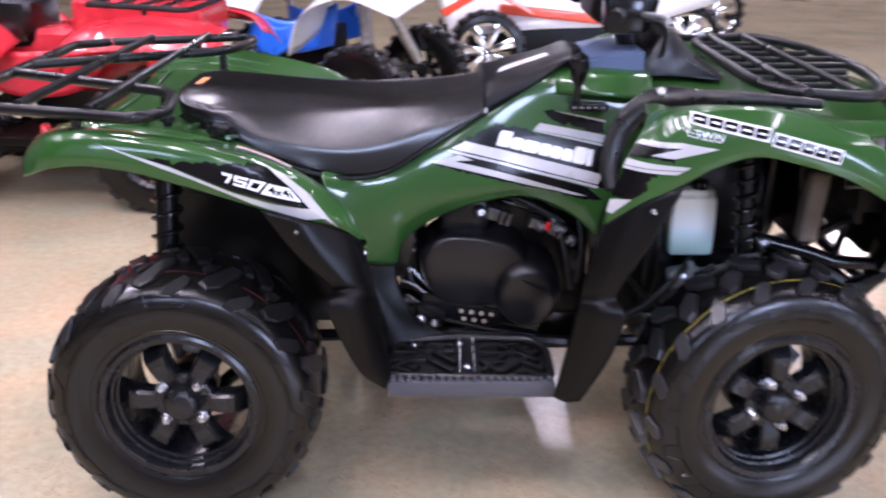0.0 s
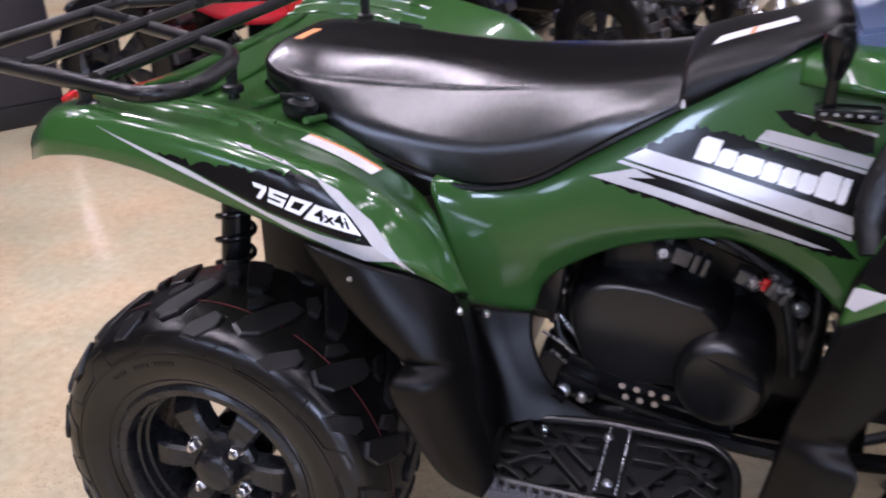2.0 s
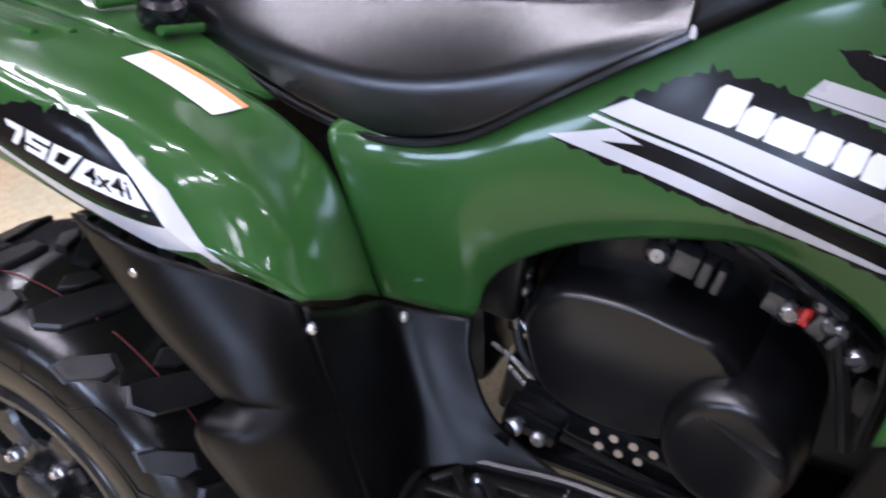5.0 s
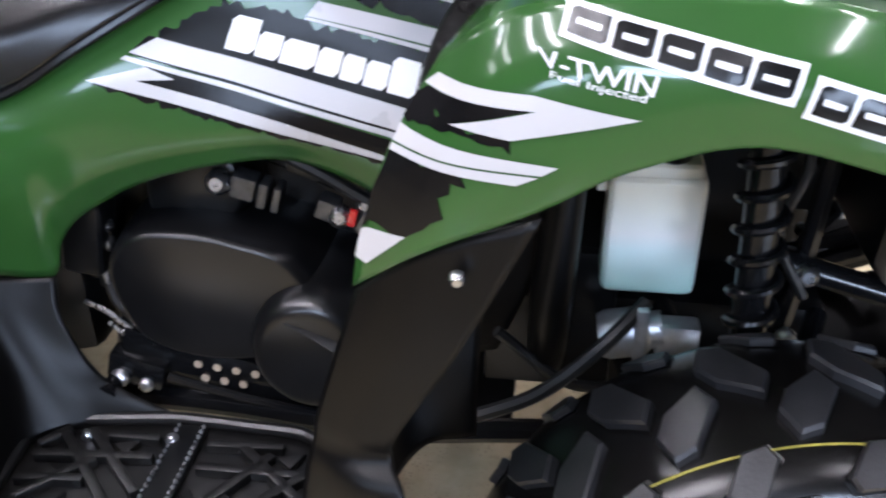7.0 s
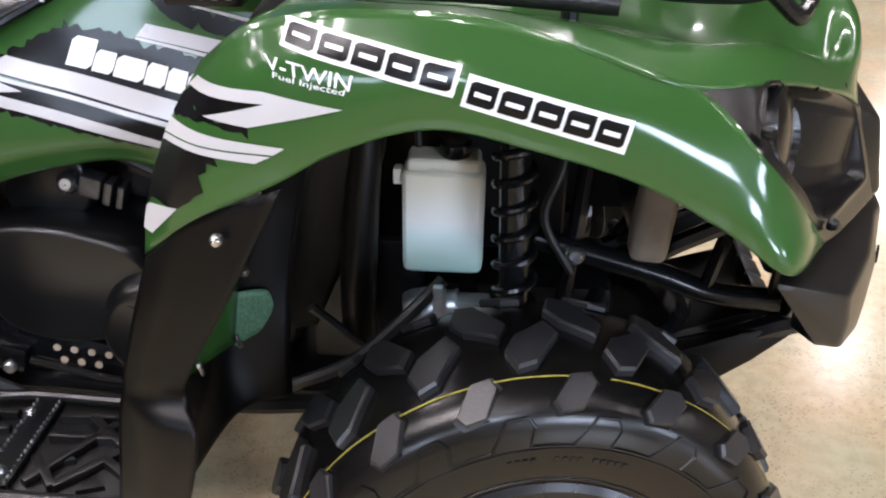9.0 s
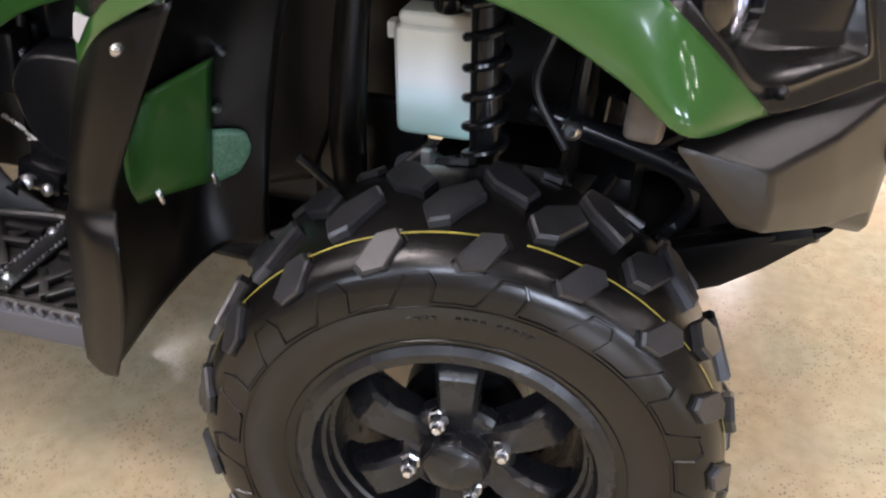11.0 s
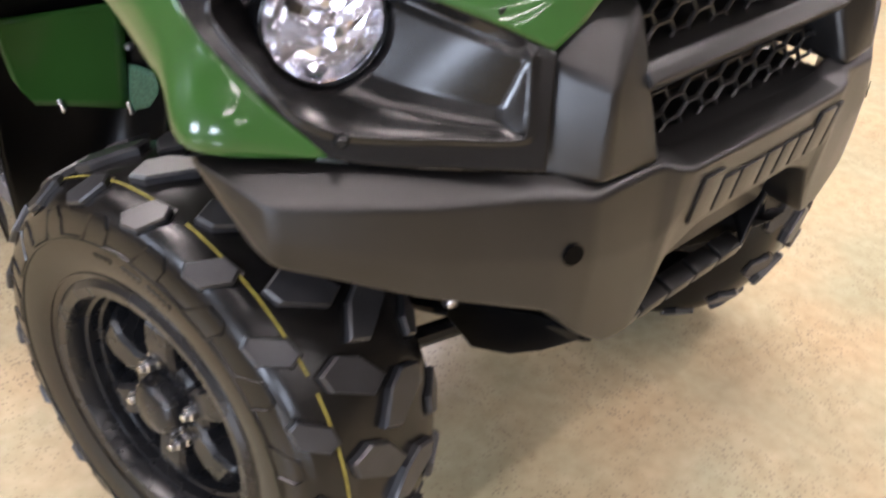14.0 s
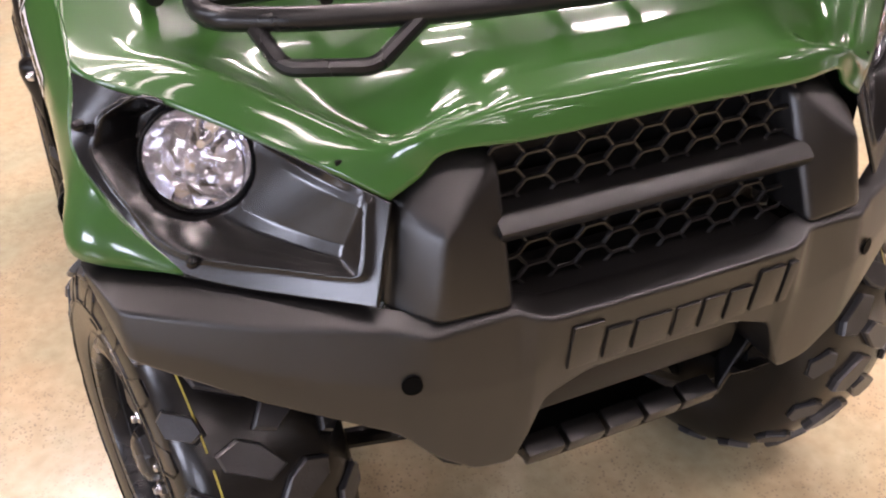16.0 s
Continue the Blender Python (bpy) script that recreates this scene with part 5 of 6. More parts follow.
def headlight():
    LS = LM @ Matrix.Scale(.92, 4)
    b = bmesh.new()
    lathe(b, [(.0625, -.10), (.0625, -.004), (.0610, .003), (.0590, .004), (.0572, .002), (.0565, -.004), (.0565, -.10)], 56, LS, closed=True)
    bez = part("headlight", b, BLACK_GLOSS, ATV, "round clear headlight in a black bezel", 40)
    # faceted bowl
    b = bmesh.new()
    rng = random.Random(4)
    rings = []
    for j in range(9):
        r, h = .010 + .0455 * j / 8, -.052 + .046 * (j / 8) ** 2
        rings.append([LS @ Vector((r * math.cos(a), r * math.sin(a), h + rng.uniform(-.0045, .0045))) for a in (2 * math.pi * (k + .5 * (j % 2)) / 18 for k in range(18))])
    solid(b, rings, cap=False)
    part("reflector", b, REFLECTOR, bez, "faceted chrome reflector", 0)
    b = bmesh.new()
    lathe(b, [(0, -.05), (.010, -.05), (.012, -.03), (.010, -.018), (.004, -.012), (0, -.012)], 16, LS @ pose(.004, .012, 0))
    part("bulb_shield", b, CHROME, bez)
    b = bmesh.new()
    bmesh.ops.create_uvsphere(b, u_segments=14, v_segments=10, radius=.0045, matrix=LS @ pose(.006, .004, -.034))
    part("amber_bulb", b, AMBER, bez, "small amber bulb")
    b = bmesh.new()
    lathe(b, [(.0565, .000), (.050, .0045), (.038, .009), (.022, .012), (.008, .013), (.0, .0132), (.0, .0112), (.008, .011), (.022, .010), (.038, .007), (.050, .0025), (.0565, -.002)], 48, LS)
    lens = part("lens", b, LENS, bez, "clear curved lens", 60)
    lens.visible_shadow = False
    for o in [bez] + list(bez.children):
        c = o.copy()
        scene.collection.objects.link(c)
        if o is bez:
            twin = c
            c.scale = (1, -1, 1)
        else:
            c.parent = twin


headlight()

# ---------- bumper ----------
def bumper():
    sec = [  # y, then top back, top front, mid front, low front, low back as x, z
        (-.575, (1.486, .741), (1.500, .739), (1.503, .736), (1.500, .733), (1.488, .735)),
        (-.554, (1.494, .741), (1.561, .719), (1.565, .688), (1.563, .661), (1.540, .664)),
        (-.440, (1.575, .724), (1.620, .704), (1.626, .65), (1.624, .610), (1.555, .612)),
        (-.318, (1.642, .704), (1.668, .693), (1.682, .63), (1.682, .568), (1.60, .570)),
        (-.282, (1.662, .700), (1.688, .685), (1.694, .62), (1.690, .528), (1.61, .530)),
        (-.235, (1.666, .701), (1.692, .690), (1.697, .61), (1.692, .492), (1.62, .495)),
        (-.190, (1.668, .702), (1.697, .694), (1.700, .61), (1.694, .487), (1.62, .490)),
        (-.174, (1.668, .698), (1.708, .688), (1.706, .62), (1.696, .520), (1.62, .522)),
        (-.155, (1.670, .690), (1.712, .684), (1.706, .63), (1.698, .570), (1.66, .572)),
        (-.100, (1.670, .688), (1.713, .684), (1.706, .635), (1.698, .590), (1.66, .592)),
        (0.0, (1.670, .688), (1.714, .684), (1.707, .635), (1.699, .592), (1.66, .594))]
    half = [np.array([(x, y, z) for x, z in pr]) for y, *pr in sec]
    full = half + [h * np.array((1, -1, 1)) for h in half[-2::-1]]
    # soften the folds along the bumper, then round the corners of its section
    soft_ = [full[0]]
    for a, m, c in zip(full, full[1:], full[2:]):
        ka = min(.40, .010 / np.linalg.norm(m - a, axis=1).max())
        kc = min(.40, .010 / np.linalg.norm(c - m, axis=1).max())
        p, q = m + (a - m) * ka, m + (c - m) * kc
        soft_ += [p, .25 * p + .5 * m + .25 * q, q]
    soft_.append(full[-1])
    rings = []
    for ring in soft_:
        out, n = [], len(ring)
        for i in range(n):
            a, m, c = ring[i - 1], ring[i], ring[(i + 1) % n]
            fa, fc = (a - m), (c - m)
            rad = .006 if 0 < i < 4 else .0015
            p = m + fa * min(.42, rad / (np.linalg.norm(fa) + 1e-9))
            q = m + fc * min(.42, rad / (np.linalg.norm(fc) + 1e-9))
            out += [tuple(p * (1 - t) ** 2 + m * 2 * t * (1 - t) + q * t * t) for t in (0, .25, .5, .75, 1)]
        rings.append(out)
    b = bmesh.new()
    solid(b, rings)
    o = part("bumper", b, BLACK_TEX, ATV, "textured black plastic front bumper with moulded mark", 50)
    # the hole's darkness is painted as a flat black disc on the face
    for s in (-1, 1):
        b = bmesh.new()
        lathe(b, [(0, 0), (.011, 0), (.011, .0012), (0, .0012)], 20, pose(1.6866, s * .305, .633) @ Vector((.95, s * .31, .02)).to_track_quat("Z", "Y").to_matrix().to_4x4())
        part("plug", b, HOLE_SHADE, o, "flat black disc painted as the shade of a hole")
    # moulded mark as plain raised blocks
    widths = (.040, .033, .048, .033, .031, .033, .038, .014)
    tall = (1, .72, .72, .72, .72, .72, 1, 1)
    y = -.136
    for w, h in zip(widths, tall):
        b = bmesh.new()
        zc = .611
        hh = .060 * h
        rbox(b, (.006, w * .94, hh), pose(1.7036 + .15 * (zc + hh / 2 - .615), y + w / 2, zc + hh / 2 - .004, 0, 8.5, 0), .0022)
        part("raised_block", b, BLACK_TEX, o)
        y += w + .0045
    # towers
    for s in (-1, 1):
        V = {k: (x, y * -s, z) for k, (x, y, z) in dict(
            ml=(1.622, -.294, .797), mr=(1.676, -.259, .785), bl=(1.642, -.311, .694), br=(1.687, -.275, .694), bi=(1.694, -.191, .694), gt=(1.634, -.185, .842), tl=(1.604, -.246, .853),
            Tl=(1.545, -.246, .855), Ml=(1.56, -.296, .80), Bl=(1.57, -.312, .694), Bi=(1.57, -.191, .694), Gt=(1.56, -.185, .85)).items()}
        b = bmesh.new()
        vv = {k: b.verts.new(q) for k, q in V.items()}
        for f in ("tl gt mr ml", "ml mr br bl", "mr gt bi br", "gt Gt Bi bi", "tl Tl Gt gt", "tl ml Ml Tl", "ml bl Bl Ml", "bl br bi Bi Bl", "Tl Ml Bl Bi Gt"):
            b.faces.new([vv[k] for k in f.split()])
        bmesh.ops.recalc_face_normals(b, faces=b.faces)
        bmesh.ops.bevel(b, geom=b.edges[:], offset=.010, segments=3, affect="EDGES", profile=.5)
        part("upright", b, BLACK_TEX, o, "faceted black bumper upright", 50)
    # grille: frame, cross bar, honeycomb
    b = bmesh.new()
    prism(b, [(-.03, -.016), (.050, -.010), (.058, .004), (.040, .018), (-.03, .022)], .40, pose(1.615, .20, .768, 90), .004)
    part("grille_bar", b, BLACK_TEX, o, "black cross bar of the grille")
    b = bmesh.new()
    rbox(b, (.03, .38, .012), pose(1.610, 0, .858), .003)
    part("grille_top", b, BLACK_TEX, o)
    for z0, z1 in ((.792, .850), (.696, .752)):
        b = bmesh.new()
        wy, hz = .047, .027
        for i in range(-6, 7):
            for j in range(-1, 6):
                yc, zz = i * wy * .75, z0 + hz * (j + .5 * (i % 2))
                if abs(yc) > .19 or zz < z0 - .004 or zz > z1 + .004:
                    continue
                hexa = [((1.632 if z0 > .75 else 1.644) + .1 * (z0 - zz), yc + q[0] * wy, zz + q[1] * hz) for q in ((-.5, 0), (-.25, .5), (.25, .5), (.5, 0), (.25, -.5), (-.25, -.5))]
                tube(b, hexa, .0026, 6, 0, closed=True)
        tagged(part("honeycomb", b, BLACK_TEX, o, "black honeycomb grille mesh"), kind="stuff")
    b = bmesh.new()
    rbox(b, (.02, .44, .25), pose(1.560, 0, .735), .004)
    part("radiator_core", b, ENGINE, o)
    for s in (-1, 1):
        b = bmesh.new()
        rbox(b, (.10, .11, .17), pose(1.548, s * .285, .765), .006)
        part("side_filler", b, GUARD, o, "black filler behind the upright")
    # lower opening: dark inner plates and skid plate
    b = bmesh.new()
    rbox(b, (.04, .30, .09), pose(1.64, 0, .552, 0, 10, 0), .01)
    part("inner_plate", b, GUARD, o)
    for i in range(5):
        b = bmesh.new()
        rbox(b, (.03, .052, .024), pose(1.635, -.116 + i * .058, .432, 0, 20, 0), .005)
        part("skid_block", b, BLACK_TEX, o)
    for s in (-1, 1):
        b = bmesh.new()
        loft(b, [[(1.585, s * .27, .60), (1.600, s * .22, .53), (1.62, s * .16, .46)], [(1.635, s * .25, .56), (1.645, s * .19, .50), (1.65, s * .14, .43)]], 10, 8)
        thicken(part("lower_cheek", b, GUARD, o, "black lower cheek plate"), .008, 0)
    b = bmesh.new()
    rbox(b, (.34, .24, .012), pose(1.47, 0, .355, 0, -18, 0), .004)
    part("skid_plate", b, GUARD, o, "black skid plate")
    for s in (-1, 1):
        b = bmesh.new()
        prism(b, [(1.672, .476), (1.60, .405), (1.553, .368), (1.490, .338), (1.440, .362), (1.452, .398), (1.58, .450)], .05, XZ @ pose(0, 0, .160 if s < 0 else -.210), .006)
        part("skid_wing", b, GUARD, o, "black wing of the skid plate")
        bolt("wing_bolt", (1.452, s * .214, .395), (0, s, 0), .009, STEEL, o, .010)
        bolt("wing_bolt", (1.476, s * .214, .420), (0, s, 0), .007, STEEL, o, .008)
    b = bmesh.new()
    rbox(b, (.085, .37, .012), pose(1.632, 0, .682), .004)
    part("ledge", b, BLACK_TEX, o, "black ledge below the grille")


bumper()


# ---------- racks ----------
def racks():
    zr = .935
    b = bmesh.new()
    tube(b, bend([(-.40, -.430, zr), (-.482, -.375, zr), (-.478, 0, zr), (-.482, .375, zr), (-.40, .430, zr)], .035, 6), .0125, 12)
    rk = part("rear_rack", b, TUBE_BLACK, ATV, "black tubular steel rear rack")
    for s in (-1, 1):
        b = bmesh.new()
        tube(b, bend([(-.395, s * .432, zr), (-.20, s * .488, zr), (-.035, s * .535, zr), (.012, s * .48, zr), (-.012, s * .330, zr), (-.050, s * .272, zr), (-.16, s * .215, zr), (-.30, s * .142, zr), (-.478, s * .050, zr)], .05, 8), .0125, 12)
        part("loop", b, TUBE_BLACK, rk)
    for x, w in ((-.135, .505), (-.290, .462)):
        b = bmesh.new()
        tube(b, [(x, -w, zr + .010), (x, w, zr + .010)], .0105, 10)
        part("cross_bar", b, TUBE_BLACK, rk)
    for s in (-1, 1):
        for x, y in ((-.165, .496), (-.045, .285)):
            bb = bmesh.new()
            tube(bb, [(x, s * y, .86), (x, s * y, zr)], .010, 10)
            lathe(bb, [(0, 0), (.018, 0), (.018, .010), (.010, .014), (0, .014)], 14, pose(x, s * y, .895 if y > .4 else .872))
            part("leg", bb, TUBE_BLACK, rk)
    b = bmesh.new()
    zf = .958
    loop = [(1.253, -.02, zf + .003), (1.253, -.26, zf + .002), (1.285, -.365, zf), (1.40, -.413, zf), (1.468, -.413, zf), (1.507, -.335, zf), (1.545, -.20, zf), (1.562, 0, zf)]
    full = loop + [(x, -y, z) for x, y, z in loop[-2::-1]]
    tube(b, bend(full, .05, 6), .0125, 12)
    fk = part("front_rack", b, TUBE_BLACK, ATV, "black tubular steel front rack")
    bars = [([(1.253, -.03, zf + .003), (1.253, .03, zf + .003)], .0125)]
    bars += [([(1.255, y, zf), (1.40, y, zf - .002), (1.558 - .35 * abs(y), y, zf)], .0075) for y in (-.29, -.215, -.13, -.045, .045, .13, .215, .29)]
    bars += [([(x, -.405, zf + .006), (x, .405, zf + .006)], .0095) for x in (1.325, 1.425)]
    for pts, r in bars:
        b = bmesh.new()
        tube(b, pts, r, 10)
        part("rack_bar", b, TUBE_BLACK, fk)
    for s in (-1, 1):
        bb = bmesh.new()
        tube(bb, bend([(1.483, s * .378, zf), (1.527, s * .360, .920), (1.562, s * .280, .920), (1.538, s * .214, zf)], .014, 5), .009, 10)
        part("hoop", bb, TUBE_BLACK, fk, "black hoop under the rack")
        for x, y in ((1.30, .375),):
            bb = bmesh.new()
            tube(bb, [(x, s * y, .90), (x, s * y, zf)], .009, 8)
            part("leg", bb, TUBE_BLACK, fk)


racks()


# ---------- handlebar, dash, levers ----------
def controls():
    b = bmesh.new()
    rings = []
    for x, w, z0, z1 in ((1.035, .12, .945, .985), (1.075, .125, .945, 1.035), (1.105, .12, .945, 1.055), (1.16, .13, .942, .995), (1.225, .14, .938, .948)):
        rings.append([(x, -w, z0), (x, -w * .96, z0 + (z1 - z0) * .6), (x, -w * .75, z1), (x, w * .75, z1), (x, w * .96, z0 + (z1 - z0) * .6), (x, w, z0)])
    solid(b, rings)
    bmesh.ops.bevel(b, geom=b.edges[:], offset=.006, segments=2, affect="EDGES")
    part("cowl", b, BLACK_TEX, ATV, "dark grey cowl in front of the handlebar")
    b = bmesh.new()
    solid(b, [[(x, -.13, .940), (x, -.125, z), (x, .125, z), (x, .13, .940)] for x, z in ((.90, .985), (.95, .996), (1.04, 1.006))])
    bmesh.ops.bevel(b, geom=b.edges[:], offset=.008, segments=2, affect="EDGES")
    part("dash_panel", b, BLUE_GREY, ATV, "blue-grey dash panel")
    b = bmesh.new()
    loft(b, [[(.83, -.17, .915), (.90, -.20, .915), (.98, -.21, .91), (1.05, -.20, .905)], [(.83, -.155, .945), (.90, -.165, .955), (.98, -.165, .952), (1.05, -.16, .945)], [(.84, -.12, .955), (.90, -.12, .965), (.98, -.12, .962), (1.05, -.12, .955)]], 20, 10)
    thicken(part("tank_shoulder", b, GREEN, ATV, "green tank shoulder"), .004, 0)
    b = bmesh.new()
    rbox(b, (.090, .045, .016), pose(.895, -.238, .896), .005)
    gate = part("gear_gate", b, BLACK_GLOSS, ATV, "black gear gate with white marks")
    for i in range(5):
        bb = bmesh.new()
        rbox(bb, (.007, .003, .004), pose(.862 + i * .016, -.2605, .899), .0006, 1)
        part("mark", bb, ALLOY, gate)
    b = bmesh.new()
    tube(b, [(.868, -.240, .895), (.868, -.252, .955)], .009, 10)
    tube(b, [(.868, -.252, .950), (.868, -.255, .972), (.868, -.262, .995), (.868, -.264, 1.012), (.868, -.266, 1.022)], [.012, .019, .023, .019, .006], 16)
    part("gear_lever", b, BLACK_GLOSS, ATV, "black gear lever with round knob")
    b = bmesh.new()
    tube(b, bend([(.92, -.40, 1.115), (.96, -.24, 1.10), (1.00, -.10, 1.06), (1.00, .10, 1.06), (.96, .24, 1.10), (.92, .40, 1.115)], .05), .012, 10)
    tube(b, [(1.05, 0, .95), (1.00, 0, 1.06)], .03, 12)
    bar = part("handlebar", b, TUBE_BLACK, ATV, "black handlebar with grips and switch housings")
    for s in (-1, 1):
        bb = bmesh.new()
        tube(bb, [(.925, s * .37, 1.114), (.895, s * .50, 1.122)], .017, 12)
        part("grip", bb, RUBBER, bar, "black rubber grip")
        bb = bmesh.new()
        rbox(bb, (.085, .075, .085), pose(.95, s * .29, 1.110), .018)
        part("switch_box", bb, BLACK_GLOSS, bar)
        bb = bmesh.new()
        tube(bb, [(.98, s * .30, 1.11), (1.01, s * .40, 1.115), (1.00, s * .50, 1.12)], .006, 8)
        part("lever", bb, ALLOY, bar, "brake lever")
    bb = bmesh.new()
    rbox(bb, (.15, .24, .11), pose(.99, 0, 1.105, 0, 14), .035, 4)
    part("instrument_pod", bb, GUARD, bar, "black instrument pod")
    for y0 in (-.12, .08):
        bb = bmesh.new()
        tube(bb, [(.97, y0 - .1, 1.10), (1.06, y0 - .05, 1.07), (1.08, y0, 1.0), (1.05, y0 + .02, .95)], .007, 8, 14)
        part("cable", bb, CABLE, bar)
    # dark trim arm between side cover and fender
    for s in (-1, 1):
        bb = bmesh.new()
        P = [(1.34, .44, .948), (1.20, .425, .956), (1.10, .375, .948), (1.050, .300, .930), (1.000, .285, .902), (.958, .290, .845), (.940, .315, .780), (.948, .345, .735)]
        W = [.010, .014, .020, .030, .028, .026, .024, .020]
        P, W = spline(P, 36), spline([(w,) for w in W], 36)[:, 0]
        rings = []
        for i, (p, w) in enumerate(zip(P, W)):
            d = Vector(P[min(i + 1, 35)] - P[max(i - 1, 0)]).normalized()
            nrm = Vector((-.15, 1, .75)).normalized()
            nrm = (nrm - d * nrm.dot(d)).normalized()
            sd = d.cross(nrm)
            ring = [Vector(p) + sd * w * math.cos(a) + nrm * .010 * math.sin(a) for a in np.linspace(0, 2 * math.pi, 12, endpoint=False)]
            rings.append([(q.x, q.y * s, q.z) for q in ring])
        solid(bb, rings)
        tr = part("trim_arm", bb, WRINKLE, ATV, "black trim arm between cover and fender", 50)
        bolt("trim_bolt", (1.046, s * .300, .944), (-.1, s * .8, .8), .010, STEEL, tr)


controls()
for s in (-1, 1):
    b = bmesh.new()
    lathe(b, [(0, 0), (.028, 0), (.030, .006), (.028, .022), (.020, .028), (0, .028)], 24, pose(.062, s * .265, .838, 0, 12, 0))
    rbox(b, (.05, .010, .012), pose(.062, s * .275, .866, 0, 12, 20), .004)
    part("seat_latch", b, BLACK_GLOSS, ATV, "black cap beside the seat")
    b = bmesh.new()
    rbox(b, (.02, .06, .07), pose(-.262, s * .40, .855, 0, -14, s * -20), .008)
    part("tail_light", b, RED_LENS, ATV, "red tail light")


# ---------- printed decals on the panels ----------
from mathutils.bvhtree import BVHTree

TREES = {}


def tree_of(panel):
    if panel.name not in TREES:
        me = panel.data
        TREES[panel.name] = BVHTree.FromPolygons([v.co.copy() for v in me.vertices], [tuple(p.vertices) for p in me.polygons])
    return TREES[panel.name]


def lay(panel, u, v, lift, top=False):
    """The place on a panel: u is x, v is z seen from the side, or y seen from above."""
    if top:
        o, d, out = Vector((u, v, 2.0)), Vector((0, 0, -1)), Vector((0, 0, 1))
    else:
        o, d, out = Vector((u, -1.5, v)), Vector((0, 1, 0)), Vector((0, -1, 0))
    t = tree_of(panel)
    hit = t.ray_cast(o, d)
    if hit[0] is None:
        hit = t.find_nearest(Vector((u, -.5, v)) if not top else Vector((u, v, .85)))
    n = hit[1] if hit[1].dot(out) > 0 else -hit[1]
    return hit[0] + n * lift


def decal(name, panel, polys, material, lift, label="", top=False, cell=.012, parent=None):
    """Thin vinyl: polygons in the plane of view, cut fine and laid on the panel."""
    b = bmesh.new()
    for poly in polys:
        b.faces.new([b.verts.new((u, v, 0)) for u, v in poly])
    bmesh.ops.triangulate(b, faces=b.faces[:])
    us, vs = [v.co.x for v in b.verts], [v.co.y for v in b.verts]
    for k in range(int(min(us) / cell), int(max(us) / cell) + 1):
        bmesh.ops.bisect_plane(b, geom=b.verts[:] + b.edges[:] + b.faces[:], plane_co=(k * cell, 0, 0), plane_no=(1, 0, 0))
    for k in range(int(min(vs) / cell), int(max(vs) / cell) + 1):
        bmesh.ops.bisect_plane(b, geom=b.verts[:] + b.edges[:] + b.faces[:], plane_co=(0, k * cell, 0), plane_no=(0, 1, 0))
    for v in b.verts:
        v.co = lay(panel, v.co.x, v.co.y, lift, top)
    return part(name, b, material, parent or panel, label, 60)


def ragged(poly, amp, seed, keep=()):
    """The outline with torn-looking edges; edges listed in keep stay straight."""
    rng = random.Random(seed)
    out = []
    n = len(poly)
    for i in range(n):
        a, b = Vector(poly[i]), Vector(poly[(i + 1) % n])
        out.append(tuple(a))
        if i in keep:
            continue
        L = (b - a).length
        m = int(L / .006)
        d = (b - a).normalized()
        nn = Vector((d.y, -d.x))
        for k in range(1, m):
            out.append(tuple(a + d * (L * (k + rng.uniform(-.3, .3)) / m) + nn * rng.choice((0, .3, .6, 1, -.4)) * amp * rng.random()))
    return out


def quad_map(q, s, t):
    """Place in a quad given as top left, top right, bottom right, bottom left; s along, t down."""
    tl, tr, br, bl = (Vector(c) for c in q)
    return tuple(tl.lerp(tr, s).lerp(bl.lerp(br, s), t))


def lettering(text, panel, quad, material, lift, name="print", parent=None, slant=0.0, bold=0.03):
    cu = bpy.data.curves.new("txt", "FONT")
    cu.body, cu.resolution_u, cu.shear, cu.offset = text, 2, slant, bold
    ob = bpy.data.objects.new("txt", cu)
    scene.collection.objects.link(ob)
    bpy.context.view_layer.update()
    me = bpy.data.meshes.new_from_object(ob.evaluated_get(bpy.context.evaluated_depsgraph_get()))
    b = bmesh.new()
    b.from_mesh(me)
    bpy.data.objects.remove(ob)
    bpy.data.curves.remove(cu)
    bpy.data.meshes.remove(me)
    xs, ys = [v.co.x for v in b.verts], [v.co.y for v in b.verts]
    x0, x1, y0, y1 = min(xs), max(xs), min(ys), max(ys)
    bmesh.ops.triangulate(b, faces=b.faces[:])
    for v in b.verts:
        u, w = quad_map(quad, (v.co.x - x0) / (x1 - x0), (y1 - v.co.y) / (y1 - y0))
        v.co = lay(panel, u, w, lift)
    return part(name, b, material, parent or panel, f"printed words {text}", 60)


def block_row(panel, quad, widths, tall, material, lift, name, label, gap=.03, chamfer=.18, hollow=None, parent=None):
    """A row of plain blocks in the place of a maker's mark."""
    total = sum(widths) + gap * (len(widths) - 1)
    s = 0
    for w, h in zip(widths, tall):
        a, c = s / total, (s + w) / total
        s += w + gap
        k = min(chamfer * (c - a), .1)
        t0 = 1 - h
        pts = [(a + k, t0), (c, t0), (c, 1 - chamfer * .9), (c - k, 1), (a, 1), (a, t0 + chamfer * .9)]
        o = decal(name, panel, [[quad_map(quad, p, t) for p, t in pts]], material, lift, label, parent=parent)
        if hollow:
            m_, k2 = hollow
            mid = (a + c) / 2
            ww = (c - a) * .30
            pts = [(mid - ww, t0 + h * .40), (mid + ww, t0 + h * .40), (mid + ww, t0 + h * .60), (mid - ww, t0 + h * .60)]
            decal("inner_bar", panel, [[quad_map(quad, p, t) for p, t in pts]], m_, lift + .0003, parent=o)


SC, FF, RF = side_cover, front_fender, rear_fender
